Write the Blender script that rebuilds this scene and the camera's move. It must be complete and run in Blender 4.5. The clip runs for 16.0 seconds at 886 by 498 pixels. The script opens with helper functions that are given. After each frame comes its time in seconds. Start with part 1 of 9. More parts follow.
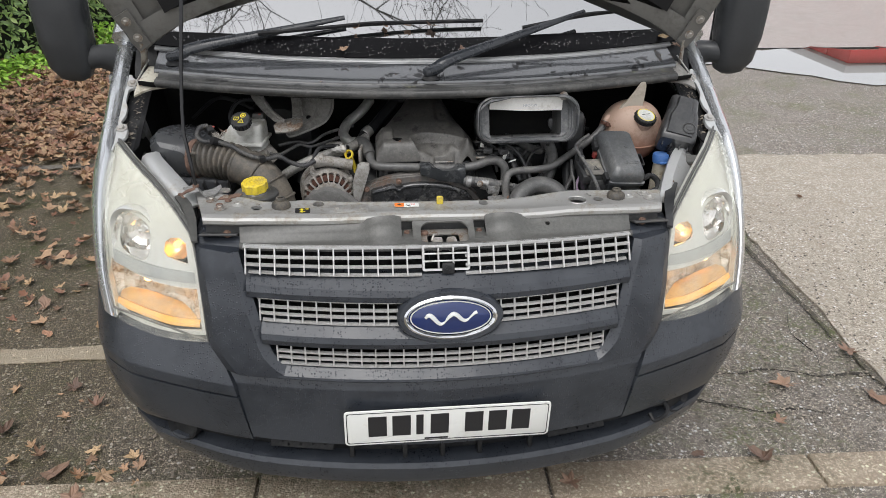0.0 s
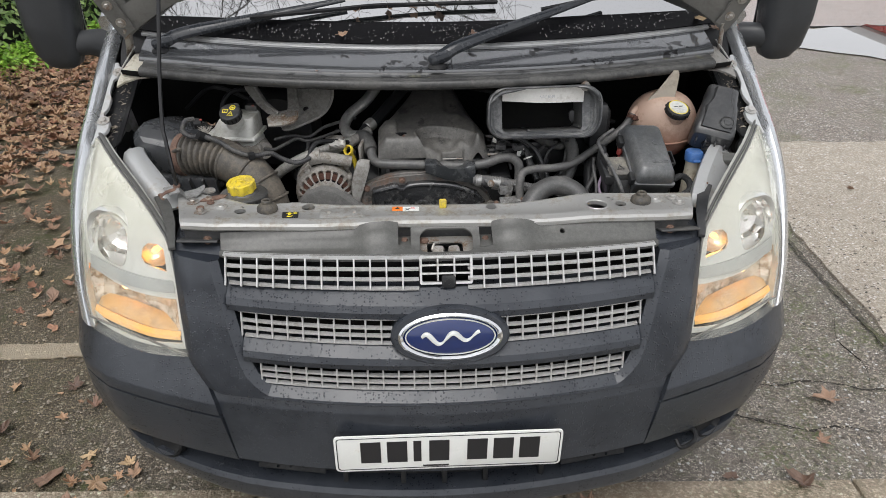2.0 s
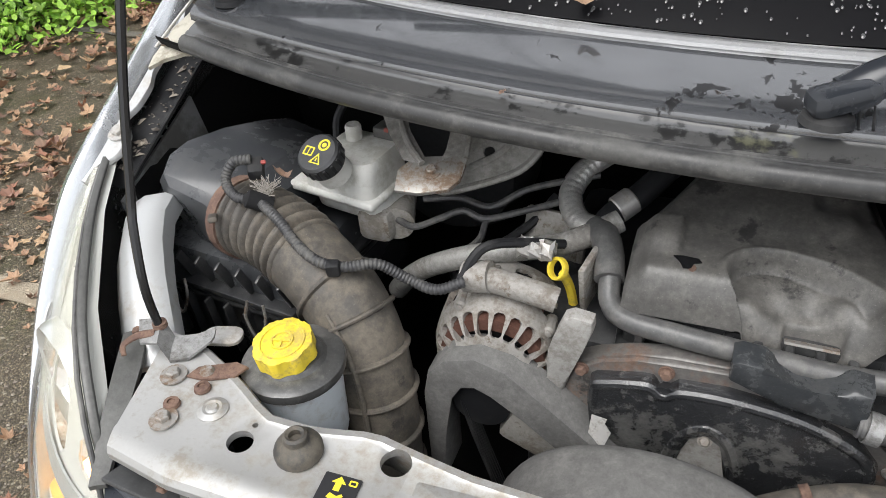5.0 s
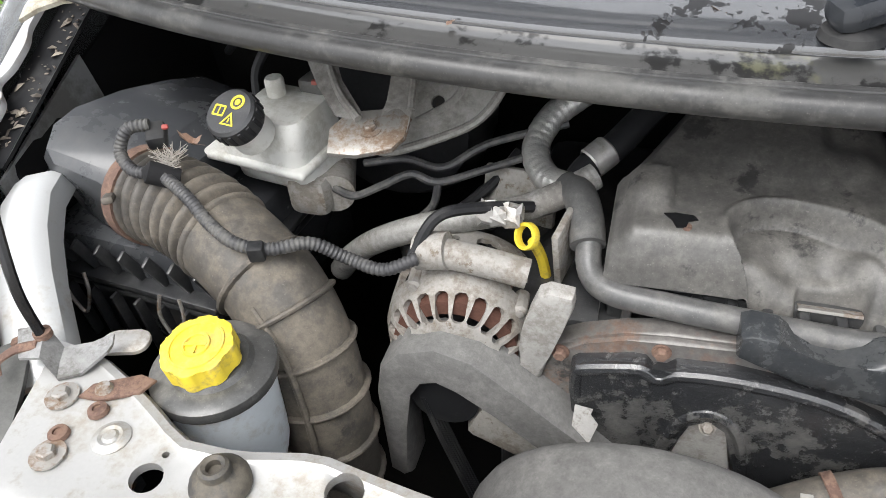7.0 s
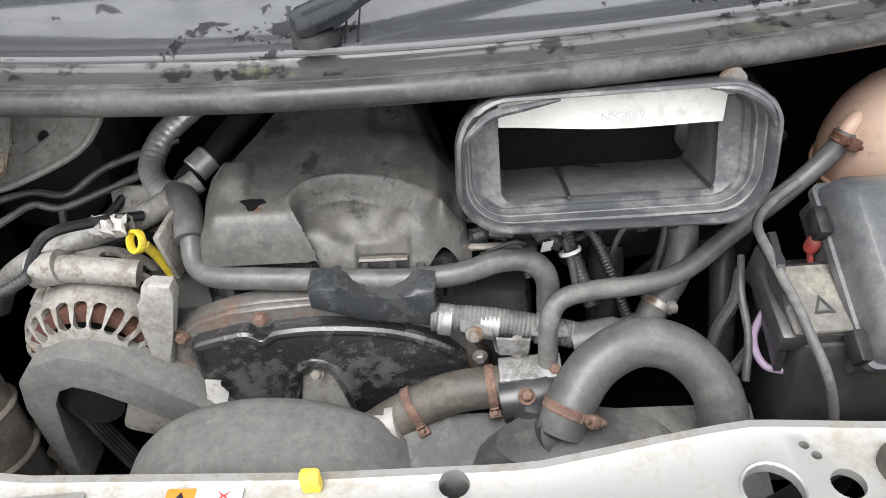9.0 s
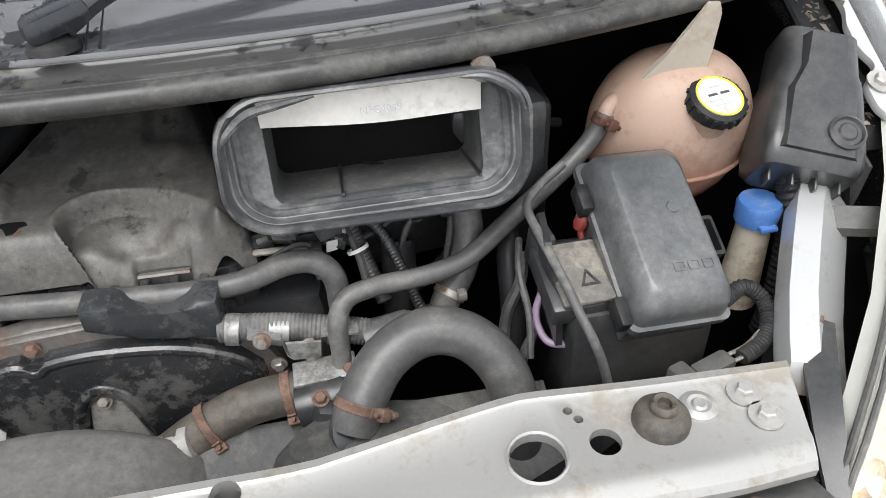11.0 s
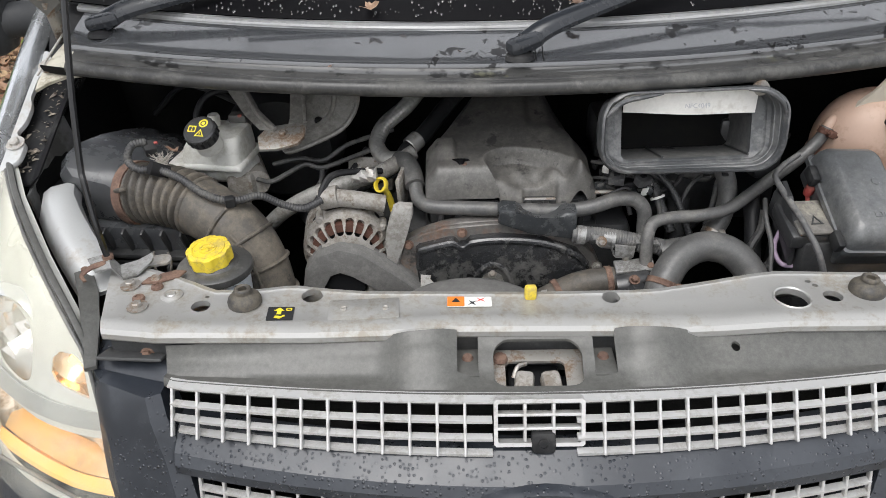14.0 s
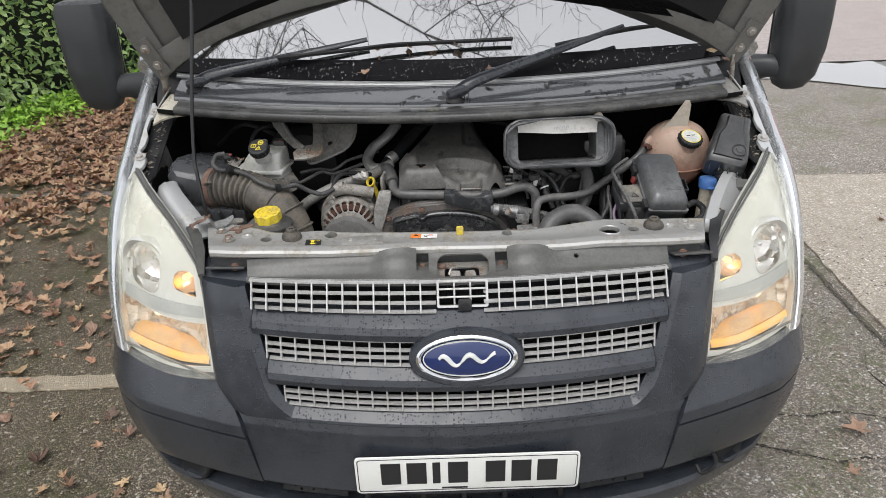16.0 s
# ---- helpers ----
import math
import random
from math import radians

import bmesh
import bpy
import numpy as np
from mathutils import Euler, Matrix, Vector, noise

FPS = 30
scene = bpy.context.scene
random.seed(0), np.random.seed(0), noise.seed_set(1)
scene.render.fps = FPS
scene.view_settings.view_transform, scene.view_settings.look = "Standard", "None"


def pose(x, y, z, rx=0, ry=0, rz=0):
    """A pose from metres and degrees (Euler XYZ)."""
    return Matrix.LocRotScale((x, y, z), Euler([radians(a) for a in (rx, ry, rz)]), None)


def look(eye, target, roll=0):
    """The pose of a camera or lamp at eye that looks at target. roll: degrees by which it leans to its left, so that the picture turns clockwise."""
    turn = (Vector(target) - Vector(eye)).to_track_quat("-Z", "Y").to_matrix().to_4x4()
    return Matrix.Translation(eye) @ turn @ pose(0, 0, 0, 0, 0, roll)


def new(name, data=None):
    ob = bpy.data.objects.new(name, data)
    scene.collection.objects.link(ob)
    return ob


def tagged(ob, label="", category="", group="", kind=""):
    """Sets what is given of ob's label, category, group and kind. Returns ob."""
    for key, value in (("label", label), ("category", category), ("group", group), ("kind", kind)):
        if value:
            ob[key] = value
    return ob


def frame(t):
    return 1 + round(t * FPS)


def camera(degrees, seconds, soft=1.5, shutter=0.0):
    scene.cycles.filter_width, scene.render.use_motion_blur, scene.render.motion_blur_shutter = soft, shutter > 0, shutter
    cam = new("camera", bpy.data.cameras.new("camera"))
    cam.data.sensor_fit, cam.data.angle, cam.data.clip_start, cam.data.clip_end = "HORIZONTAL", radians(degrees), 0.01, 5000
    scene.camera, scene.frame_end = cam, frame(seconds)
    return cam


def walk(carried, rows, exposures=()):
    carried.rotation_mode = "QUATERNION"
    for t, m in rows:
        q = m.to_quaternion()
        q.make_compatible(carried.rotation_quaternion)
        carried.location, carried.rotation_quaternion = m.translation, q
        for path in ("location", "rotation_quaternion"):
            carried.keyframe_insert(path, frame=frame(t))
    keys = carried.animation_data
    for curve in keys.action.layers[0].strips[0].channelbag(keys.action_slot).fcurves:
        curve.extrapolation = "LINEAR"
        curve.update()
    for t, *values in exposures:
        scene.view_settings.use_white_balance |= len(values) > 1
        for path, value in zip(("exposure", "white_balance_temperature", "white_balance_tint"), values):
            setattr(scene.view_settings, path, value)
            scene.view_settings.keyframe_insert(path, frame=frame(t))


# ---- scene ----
cam = camera(61.6, 16.0, 0.5)
METRES, EYE, TILT, LEAN, TURN = 3.7, 1.65, -24.0, 0.0, 0.0
PATH = [
    (0, (-0.184, 0.848, 1.799), (0.013, 2.621, 0.895), 0.9),
    (0.5, (-0.189, 0.848, 1.797), (0.006, 2.623, 0.896), 0.9),
    (1, (-0.184, 0.865, 1.794), (-0.002, 2.637, 0.886), 0.7),
    (1.5, (-0.158, 0.923, 1.787), (-0.007, 2.69, 0.863), 0.5),
    (2, (-0.082, 1.037, 1.776), (0.011, 2.792, 0.823), 0.0),
    (2.5, (-0.015, 1.192, 1.747), (-0.021, 2.932, 0.761), -0.5),
    (3, (0.017, 1.434, 1.71), (-0.129, 3.146, 0.687), -1.2),
    (3.5, (0.041, 1.671, 1.681), (-0.29, 3.339, 0.628), -2.3),
    (4, (0.066, 1.922, 1.672), (-0.43, 3.516, 0.57), -2.9),
    (4.5, (0.009, 2.086, 1.633), (-0.617, 3.615, 0.507), -3.6),
    (4.7, (-0.035, 2.155, 1.624), (-0.701, 3.647, 0.47), -4.1),
    (6.8, (-0.147, 2.351, 1.522), (-0.699, 3.796, 0.254), -4.8),
    (7, (-0.117, 2.334, 1.527), (-0.648, 3.788, 0.26), -5.1),
    (7.5, (-0.037, 2.292, 1.54), (-0.515, 3.774, 0.285), -5.8),
    (8, (0.022, 2.258, 1.547), (-0.338, 3.782, 0.303), -5.5),
    (8.5, (0.079, 2.246, 1.553), (-0.15, 3.799, 0.314), -5.2),
    (9, (0.136, 2.247, 1.552), (0.057, 3.815, 0.312), -4.4),
    (9.5, (0.182, 2.255, 1.539), (0.25, 3.828, 0.305), -3.5),
    (10, (0.219, 2.257, 1.533), (0.418, 3.814, 0.293), -2.7),
    (10.2, (0.235, 2.256, 1.53), (0.474, 3.808, 0.29), -2.3),
    (12.3, (0.235, 2.109, 1.571), (0.439, 3.709, 0.388), -2.1),
    (12.5, (0.188, 2.081, 1.589), (0.357, 3.688, 0.411), -2.2),
    (13, (0.047, 2.008, 1.612), (0.134, 3.647, 0.469), -2.0),
    (13.5, (-0.073, 1.891, 1.623), (-0.065, 3.561, 0.523), -1.9),
    (14, (-0.096, 1.741, 1.653), (-0.145, 3.44, 0.599), -1.9),
    (14.5, (-0.054, 1.549, 1.682), (-0.12, 3.275, 0.674), -2.0),
    (15, (-0.037, 1.374, 1.72), (-0.082, 3.132, 0.767), -1.9),
    (15.5, (-0.038, 1.18, 1.736), (-0.055, 2.967, 0.838), -1.8),
    (16, (-0.047, 0.969, 1.769), (-0.041, 2.777, 0.916), -1.7),
]
walk(cam, [(t, look(eye, target, roll)) for t, eye, target, roll in PATH], [(0, 0.3), (2.5, 0.25), (4.0, 0.45), (4.7, 0.72), (6.8, 1.24), (9.0, 1.32), (10.2, 1.18), (12.3, 0.65), (13.5, 0.68), (14.5, 0.52), (16, 0.37)])

# ---- world and light ----
world = bpy.data.worlds.new("overcast_sky")
scene.world = world
world.use_nodes = True
wn, wl = world.node_tree.nodes, world.node_tree.links
sky = wn.new("ShaderNodeTexSky")
sky.sky_type, sky.sun_disc = "NISHITA", False
sky.sun_elevation, sky.sun_rotation = radians(62), radians(200)
sky.air_density, sky.dust_density, sky.ozone_density = 1.0, 4.0, 1.0
grey = wn.new("ShaderNodeHueSaturation")
grey.inputs["Saturation"].default_value = 0.2
wl.new(sky.outputs[0], grey.inputs["Color"])
veil = wn.new("ShaderNodeMix")
veil.data_type = "RGBA"
veil.inputs[0].default_value = 0.55
veil.inputs[7].default_value = (6.4, 6.5, 6.8, 1)
wl.new(grey.outputs[0], veil.inputs[6])
wl.new(veil.outputs[2], wn["Background"].inputs["Color"])
wn["Background"].inputs["Strength"].default_value = 0.15
sun = new("sun", bpy.data.lights.new("sun", "SUN"))
sun.data.energy, sun.data.angle, sun.data.color = 1.1, radians(40), (1.0, 0.98, 0.96)
sun.matrix_world = pose(0, 0, 20, 28, 0, -20)

# ---- materials ----


def ramp(nt, fac, lo, hi):
    n = nt.nodes.new("ShaderNodeMapRange")
    n.inputs["From Min"].default_value, n.inputs["From Max"].default_value = lo, hi
    nt.links.new(fac, n.inputs["Value"])
    return n.outputs[0]


def noise_tex(nt, vec, scale, detail=5.0, rough=0.6):
    n = nt.nodes.new("ShaderNodeTexNoise")
    n.inputs["Scale"].default_value, n.inputs["Detail"].default_value = scale, detail
    n.inputs["Roughness"].default_value = rough
    nt.links.new(vec, n.inputs["Vector"])
    return n.outputs["Fac"]


def mix_col(nt, fac, a, b, mode="MIX"):
    n = nt.nodes.new("ShaderNodeMix")
    n.data_type, n.blend_type = "RGBA", mode
    for sock, v in ((n.inputs[0], fac), (n.inputs[6], a), (n.inputs[7], b)):
        if hasattr(v, "node"):
            nt.links.new(v, sock)
        elif isinstance(v, tuple):
            sock.default_value = (*v, 1)
        else:
            sock.default_value = v
    return n.outputs[2]


def math_node(nt, op, a, b=0.0):
    n = nt.nodes.new("ShaderNodeMath")
    n.operation = op
    for sock, v in zip(n.inputs, (a, b)):
        if hasattr(v, "node"):
            nt.links.new(v, sock)
        else:
            sock.default_value = v
    return n.outputs[0]


def surf(name, base, rough=0.5, metal=0.0, dirt=None, dirt_amt=0.5, dirt_scale=9.0, spots=None, spot_scale=30.0, spot_cut=0.66,
         grain=0.12, grain_scale=140.0, bump=0.15, drops=0.0, coat=0.0, island=0.0, dirt_rough=None, specks=0.0, edge=0.10, film=0.0):
    """A painted, moulded or cast surface: two scales of colour change, soiling patches, fine relief, and water beads."""
    m = bpy.data.materials.new(name)
    m.use_nodes = True
    nt = m.node_tree
    b = nt.nodes["Principled BSDF"]
    vec = nt.nodes.new("ShaderNodeTexCoord").outputs["Object"]
    fine = noise_tex(nt, vec, grain_scale, 3.0)
    big = noise_tex(nt, vec, dirt_scale, 8.0, 0.65)
    mid = noise_tex(nt, vec, dirt_scale * 6.0, 6.0, 0.7)
    big = math_node(nt, "ADD", math_node(nt, "MULTIPLY", big, 0.62), math_node(nt, "MULTIPLY", mid, 0.38))
    col = base
    r = rough
    if dirt:
        k = ramp(nt, big, 0.60 - 0.25 * dirt_amt, 0.60 - 0.25 * dirt_amt + edge)
        col = mix_col(nt, k, base, dirt)
        n = nt.nodes.new("ShaderNodeMapRange")
        n.inputs["To Min"].default_value, n.inputs["To Max"].default_value = rough, dirt_rough if dirt_rough else min(1.0, rough + 0.3)
        nt.links.new(k, n.inputs["Value"])
        r = n.outputs[0]
        if film:
            n = nt.nodes.new("ShaderNodeMapRange")
            n.inputs["To Min"].default_value, n.inputs["To Max"].default_value = film, film * 0.1
            nt.links.new(k, n.inputs["Value"])
            nt.links.new(n.outputs[0], b.inputs["Coat Weight"])
            b.inputs["Coat IOR"].default_value, b.inputs["Coat Roughness"].default_value = 2.6, 0.08
    if spots:
        s = noise_tex(nt, vec, spot_scale, 6.0, 0.7)
        col = mix_col(nt, ramp(nt, s, spot_cut, spot_cut + 0.06), col, spots)
    if specks:
        col = mix_col(nt, math_node(nt, "MULTIPLY", ramp(nt, noise_tex(nt, vec, 520.0, 2.0, 0.5), 0.66, 0.78), specks * 0.45), col, (0.36, 0.345, 0.32))
        rub = noise_tex(nt, vec, 70.0, 9.0, 0.86)
        col = mix_col(nt, 1.0, col, mix_col(nt, ramp(nt, rub, 0.38, 0.62), (0.82,) * 3, (1.20,) * 3), "MULTIPLY")
    if island:
        g = nt.nodes.new("ShaderNodeNewGeometry").outputs["Random Per Island"]
        col = mix_col(nt, 1.0, col, mix_col(nt, g, (1 - island,) * 3, (1 + island,) * 3), "MULTIPLY")
    shade = mix_col(nt, fine, (1 - grain,) * 3, (1 + grain,) * 3)
    col = mix_col(nt, 1.0, col, shade, "MULTIPLY")
    nt.links.new(col, b.inputs["Base Color"])
    if hasattr(r, "node"):
        nt.links.new(r, b.inputs["Roughness"])
    else:
        b.inputs["Roughness"].default_value = r
    b.inputs["Metallic"].default_value = metal
    b.inputs["Coat Weight"].default_value = coat
    if specks and coat:
        b.inputs["Coat Roughness"].default_value = 0.22
        b.inputs["Coat IOR"].default_value = 1.7
    h = math_node(nt, "MULTIPLY", fine, 0.0006 * bump)
    h = math_node(nt, "ADD", h, math_node(nt, "MULTIPLY", big, 0.004 * bump))
    if drops:
        v = nt.nodes.new("ShaderNodeTexVoronoi")
        v.inputs["Scale"].default_value = 175.0
        nt.links.new(vec, v.inputs["Vector"])
        zone = ramp(nt, noise_tex(nt, vec, 7.0, 4.0), 0.62 - 0.3 * drops, 0.72 - 0.3 * drops)
        bead = math_node(nt, "MULTIPLY", ramp(nt, v.outputs["Distance"], 0.42, 0.1), zone)
        sep = nt.nodes.new("ShaderNodeSeparateColor")
        nt.links.new(v.outputs["Color"], sep.inputs[0])
        bead = math_node(nt, "MULTIPLY", bead, ramp(nt, sep.outputs[0], 0.45, 0.6))
        h = math_node(nt, "ADD", h, math_node(nt, "MULTIPLY", bead, 0.0013))
        wet = math_node(nt, "MULTIPLY", r, math_node(nt, "ADD", math_node(nt, "MULTIPLY", bead, -0.85), 1.0))
        nt.links.new(wet, b.inputs["Roughness"])
    bp = nt.nodes.new("ShaderNodeBump")
    bp.inputs["Distance"].default_value = 1.0
    bp.inputs["Strength"].default_value = 1.0
    nt.links.new(h, bp.inputs["Height"])
    nt.links.new(bp.outputs[0], b.inputs["Normal"])
    return m


def clear(name, tint, haze, rough=0.15, sunned=None):
    """Clear or clouded plastic: mostly see-through, with a hazy skin and a gloss; sunned: more clouding between two heights."""
    m = bpy.data.materials.new(name)
    m.use_nodes = True
    nt = m.node_tree
    b = nt.nodes["Principled BSDF"]
    b.inputs["Base Color"].default_value = (*tint, 1)
    b.inputs["Roughness"].default_value = rough
    t = nt.nodes.new("ShaderNodeBsdfTransparent")
    mx = nt.nodes.new("ShaderNodeMixShader")
    vec = nt.nodes.new("ShaderNodeTexCoord").outputs["Object"]
    k = ramp(nt, noise_tex(nt, vec, 11.0, 5.0), 0.3, 0.75)
    n = nt.nodes.new("ShaderNodeMapRange")
    n.inputs["To Min"].default_value, n.inputs["To Max"].default_value = max(0.0, haze - 0.1), haze + 0.12
    nt.links.new(k, n.inputs["Value"])
    fac = n.outputs[0]
    if sunned:
        sep = nt.nodes.new("ShaderNodeSeparateXYZ")
        nt.links.new(vec, sep.inputs[0])
        fac = math_node(nt, "ADD", fac, math_node(nt, "MULTIPLY", ramp(nt, sep.outputs["Z"], sunned[0], sunned[1]), sunned[2]))
    nt.links.new(fac, mx.inputs[0])
    nt.links.new(t.outputs[0], mx.inputs[1])
    nt.links.new(b.outputs[0], mx.inputs[2])
    nt.links.new(mx.outputs[0], nt.nodes["Material Output"].inputs["Surface"])
    return m


def milky(name, base, stain, glow=0.35, low=None):
    """Milky moulded plastic that lets some light through; low: a tide mark (height, colour)."""
    m = surf(name, base, 0.38, dirt=stain, dirt_amt=0.45, dirt_scale=14, grain=0.05, bump=0.05)
    nt = m.node_tree
    b = nt.nodes["Principled BSDF"]
    if low:
        src = b.inputs["Base Color"].links[0].from_socket
        sep = nt.nodes.new("ShaderNodeSeparateXYZ")
        nt.links.new(nt.nodes.new("ShaderNodeTexCoord").outputs["Object"], sep.inputs[0])
        col = mix_col(nt, ramp(nt, sep.outputs["Z"], low[0], low[0] + 0.085), low[1], src)
        nt.links.new(col, b.inputs["Base Color"])
    col = b.inputs["Base Color"].links[0].from_socket
    t = nt.nodes.new("ShaderNodeBsdfTranslucent")
    nt.links.new(col, t.inputs[0])
    mx = nt.nodes.new("ShaderNodeMixShader")
    mx.inputs[0].default_value = glow
    nt.links.new(b.outputs[0], mx.inputs[1])
    nt.links.new(t.outputs[0], mx.inputs[2])
    nt.links.new(mx.outputs[0], nt.nodes["Material Output"].inputs["Surface"])
    return m


def lit(name, colour, strength):
    m = bpy.data.materials.new(name)
    m.use_nodes = True
    b = m.node_tree.nodes["Principled BSDF"]
    b.inputs["Base Color"].default_value = (*colour, 1)
    b.inputs["Emission Color"].default_value = (*colour, 1)
    b.inputs["Emission Strength"].default_value = strength
    return m


cover_plastic = surf("cover_plastic", (0.092, 0.089, 0.084), 0.38, dirt=(0.178, 0.170, 0.154), dirt_amt=0.55, dirt_scale=8, spots=(0.042, 0.041, 0.040), spot_scale=16, spot_cut=0.57, grain=0.16, bump=0.10, dirt_rough=0.6, specks=0.8, edge=0.2)
skirt_plastic = surf("skirt_plastic", (0.050, 0.051, 0.052), 0.5, dirt=(0.085, 0.083, 0.079), dirt_amt=0.4, dirt_scale=9, bump=0.05, specks=0.3)
inlet_dust = surf("inlet_dust", (0.10, 0.101, 0.102), 0.6, dirt=(0.22, 0.216, 0.205), dirt_amt=0.6, dirt_scale=14, spots=(0.02, 0.02, 0.02), spot_scale=40, spot_cut=0.70, bump=0.1, specks=0.6, edge=0.25)
bracket_grey = surf("bracket_grey", (0.235, 0.228, 0.213), 0.5, 0.15, dirt=(0.165, 0.155, 0.140), dirt_amt=0.45, dirt_scale=12, spots=(0.22, 0.13, 0.09), spot_scale=34, spot_cut=0.72, bump=0.06, specks=0.3)
disc_print = surf("disc_print", (0.56, 0.57, 0.55), 0.4, dirt=(0.44, 0.43, 0.38), dirt_amt=0.4, dirt_scale=40, bump=0.0)
zinc = surf("zinc", (0.30, 0.30, 0.295), 0.42, 0.4, dirt=(0.17, 0.165, 0.155), dirt_amt=0.5, dirt_scale=24, bump=0.08, specks=0.4)
bumper_plastic = surf("bumper_plastic", (0.023, 0.027, 0.035), 0.30, dirt=(0.036, 0.041, 0.050), dirt_amt=0.6, dirt_scale=5, grain=0.1, bump=0.06, drops=0.75, dirt_rough=0.45, coat=0.25)
trim_plastic = surf("trim_plastic", (0.088, 0.088, 0.083), 0.36, dirt=(0.112, 0.110, 0.101), dirt_amt=0.5, dirt_scale=5, bump=0.03, dirt_rough=0.5, specks=0.25, edge=0.3)
silver_paint = surf("silver_paint", (0.54, 0.55, 0.55), 0.33, 0.35, dirt=(0.42, 0.39, 0.35), dirt_amt=0.25, dirt_scale=7, grain=0.04, grain_scale=400, bump=0.02, coat=0.35)
body_silver = surf("body_silver", (0.60, 0.62, 0.64), 0.25, 0.75, dirt=(0.5, 0.5, 0.5), dirt_amt=0.15, dirt_scale=6, grain=0.03, grain_scale=500, bump=0.0, coat=0.6)
rail_silver = surf("rail_silver", (0.425, 0.422, 0.41), 0.34, 0.45, dirt=(0.33, 0.305, 0.26), dirt_amt=0.45, dirt_scale=11, spots=(0.25, 0.15, 0.09), spot_scale=38, spot_cut=0.76, grain=0.06, grain_scale=300, bump=0.03, coat=0.25)
grille_paint = surf("grille_paint", (0.60, 0.60, 0.595), 0.36, 0.45, dirt=(0.44, 0.43, 0.41), dirt_amt=0.4, dirt_scale=16, grain=0.05, bump=0.02)
bay_plastic = surf("bay_plastic", (0.030, 0.031, 0.033), 0.32, coat=0.2, dirt=(0.072, 0.072, 0.070), dirt_amt=0.5, dirt_scale=6, spots=(0.12, 0.118, 0.112), spot_scale=16, spot_cut=0.70, bump=0.05, dirt_rough=0.55, specks=0.35, edge=0.2)
dusty_cover = surf("dusty_cover", (0.062, 0.062, 0.061), 0.30, coat=0.15, dirt=(0.130, 0.127, 0.120), dirt_amt=0.5, dirt_scale=7, spots=(0.26, 0.255, 0.245), spot_scale=34, spot_cut=0.70, grain=0.14, bump=0.10, specks=0.6)
hose_rubber = surf("hose_rubber", (0.084, 0.084, 0.083), 0.40, coat=0.08, dirt=(0.138, 0.134, 0.127), dirt_amt=0.5, dirt_scale=9, grain=0.10, bump=0.08, specks=0.5)
duct_rubber = surf("duct_rubber", (0.074, 0.067, 0.058), 0.52, dirt=(0.140, 0.122, 0.098), dirt_amt=0.5, dirt_scale=11, spots=(0.06, 0.055, 0.05), spot_scale=18, spot_cut=0.62, bump=0.10, specks=0.5)
dome_dust = surf("dome_dust", (0.13, 0.128, 0.123), 0.85, dirt=(0.165, 0.162, 0.155), dirt_amt=0.5, dirt_scale=16, grain=0.16, grain_scale=380, bump=0.06, specks=0.3)
inlet_rubber = surf("inlet_rubber", (0.072, 0.076, 0.080), 0.36, coat=0.15, dirt=(0.165, 0.167, 0.168), dirt_amt=0.5, dirt_scale=11, spots=(0.44, 0.43, 0.40), spot_scale=28, spot_cut=0.70, bump=0.08, specks=0.5)
# Silver with the shade under the open bonnet put into the colour
shaded_silver = surf("shaded_silver", (0.15, 0.148, 0.140), 0.42, 0.2, dirt=(0.11, 0.107, 0.096), dirt_amt=0.4, dirt_scale=8, bump=0.03)
# Grey patches are light dust plus the sky's sheen, put into the colour
wet_black = surf("wet_black", (0.022, 0.023, 0.025), 0.18, coat=0.6, dirt=(0.105, 0.103, 0.098), dirt_amt=0.40, dirt_scale=12, spots=(0.20, 0.125, 0.085), spot_scale=30, spot_cut=0.69, bump=1.5, dirt_rough=0.5, specks=0.5)
black_plastic = surf("black_plastic", (0.017, 0.0175, 0.019), 0.4, dirt=(0.042, 0.042, 0.042), dirt_amt=0.4, bump=0.05)
black_pad = surf("black_pad", (0.018, 0.018, 0.019), 0.9, grain=0.3, grain_scale=260, bump=0.5)
lid_plastic = surf("lid_plastic", (0.072, 0.076, 0.080), 0.30, coat=0.25, dirt=(0.135, 0.136, 0.134), dirt_amt=0.5, dirt_scale=9, bump=0.04, dirt_rough=0.45, specks=0.5, edge=0.2)
cowl_plastic = surf("cowl_plastic", (0.050, 0.053, 0.058), 0.26, dirt=(0.008, 0.008, 0.009), dirt_amt=0.06, dirt_scale=9, grain=0.05, bump=0.0, dirt_rough=0.3, edge=0.012, film=0.65)
ledge_plastic = surf("ledge_plastic", (0.054, 0.054, 0.053), 0.34, dirt=(0.009, 0.009, 0.009), dirt_amt=0.26, dirt_scale=10, spots=(0.085, 0.085, 0.055), spot_scale=9, spot_cut=0.60, grain=0.1, bump=0.05, dirt_rough=0.3, edge=0.03, film=0.5)
mirror_plastic = surf("mirror_plastic", (0.028, 0.030, 0.033), 0.38, dirt=(0.036, 0.038, 0.041), dirt_amt=0.5, grain=0.08, bump=0.03)
seal_rubber = surf("seal_rubber", (0.036, 0.036, 0.036), 0.34, dirt=(0.080, 0.079, 0.075), dirt_amt=0.5, dirt_scale=14, spots=(0.26, 0.255, 0.24), spot_scale=30, spot_cut=0.72, bump=0.08, specks=0.4)
cast_alloy = surf("cast_alloy", (0.30, 0.287, 0.265), 0.6, 0.15, dirt=(0.21, 0.187, 0.16), dirt_amt=0.5, dirt_scale=22, spots=(0.16, 0.13, 0.10), spot_scale=60, spot_cut=0.6, grain=0.25, grain_scale=260, bump=0.35)
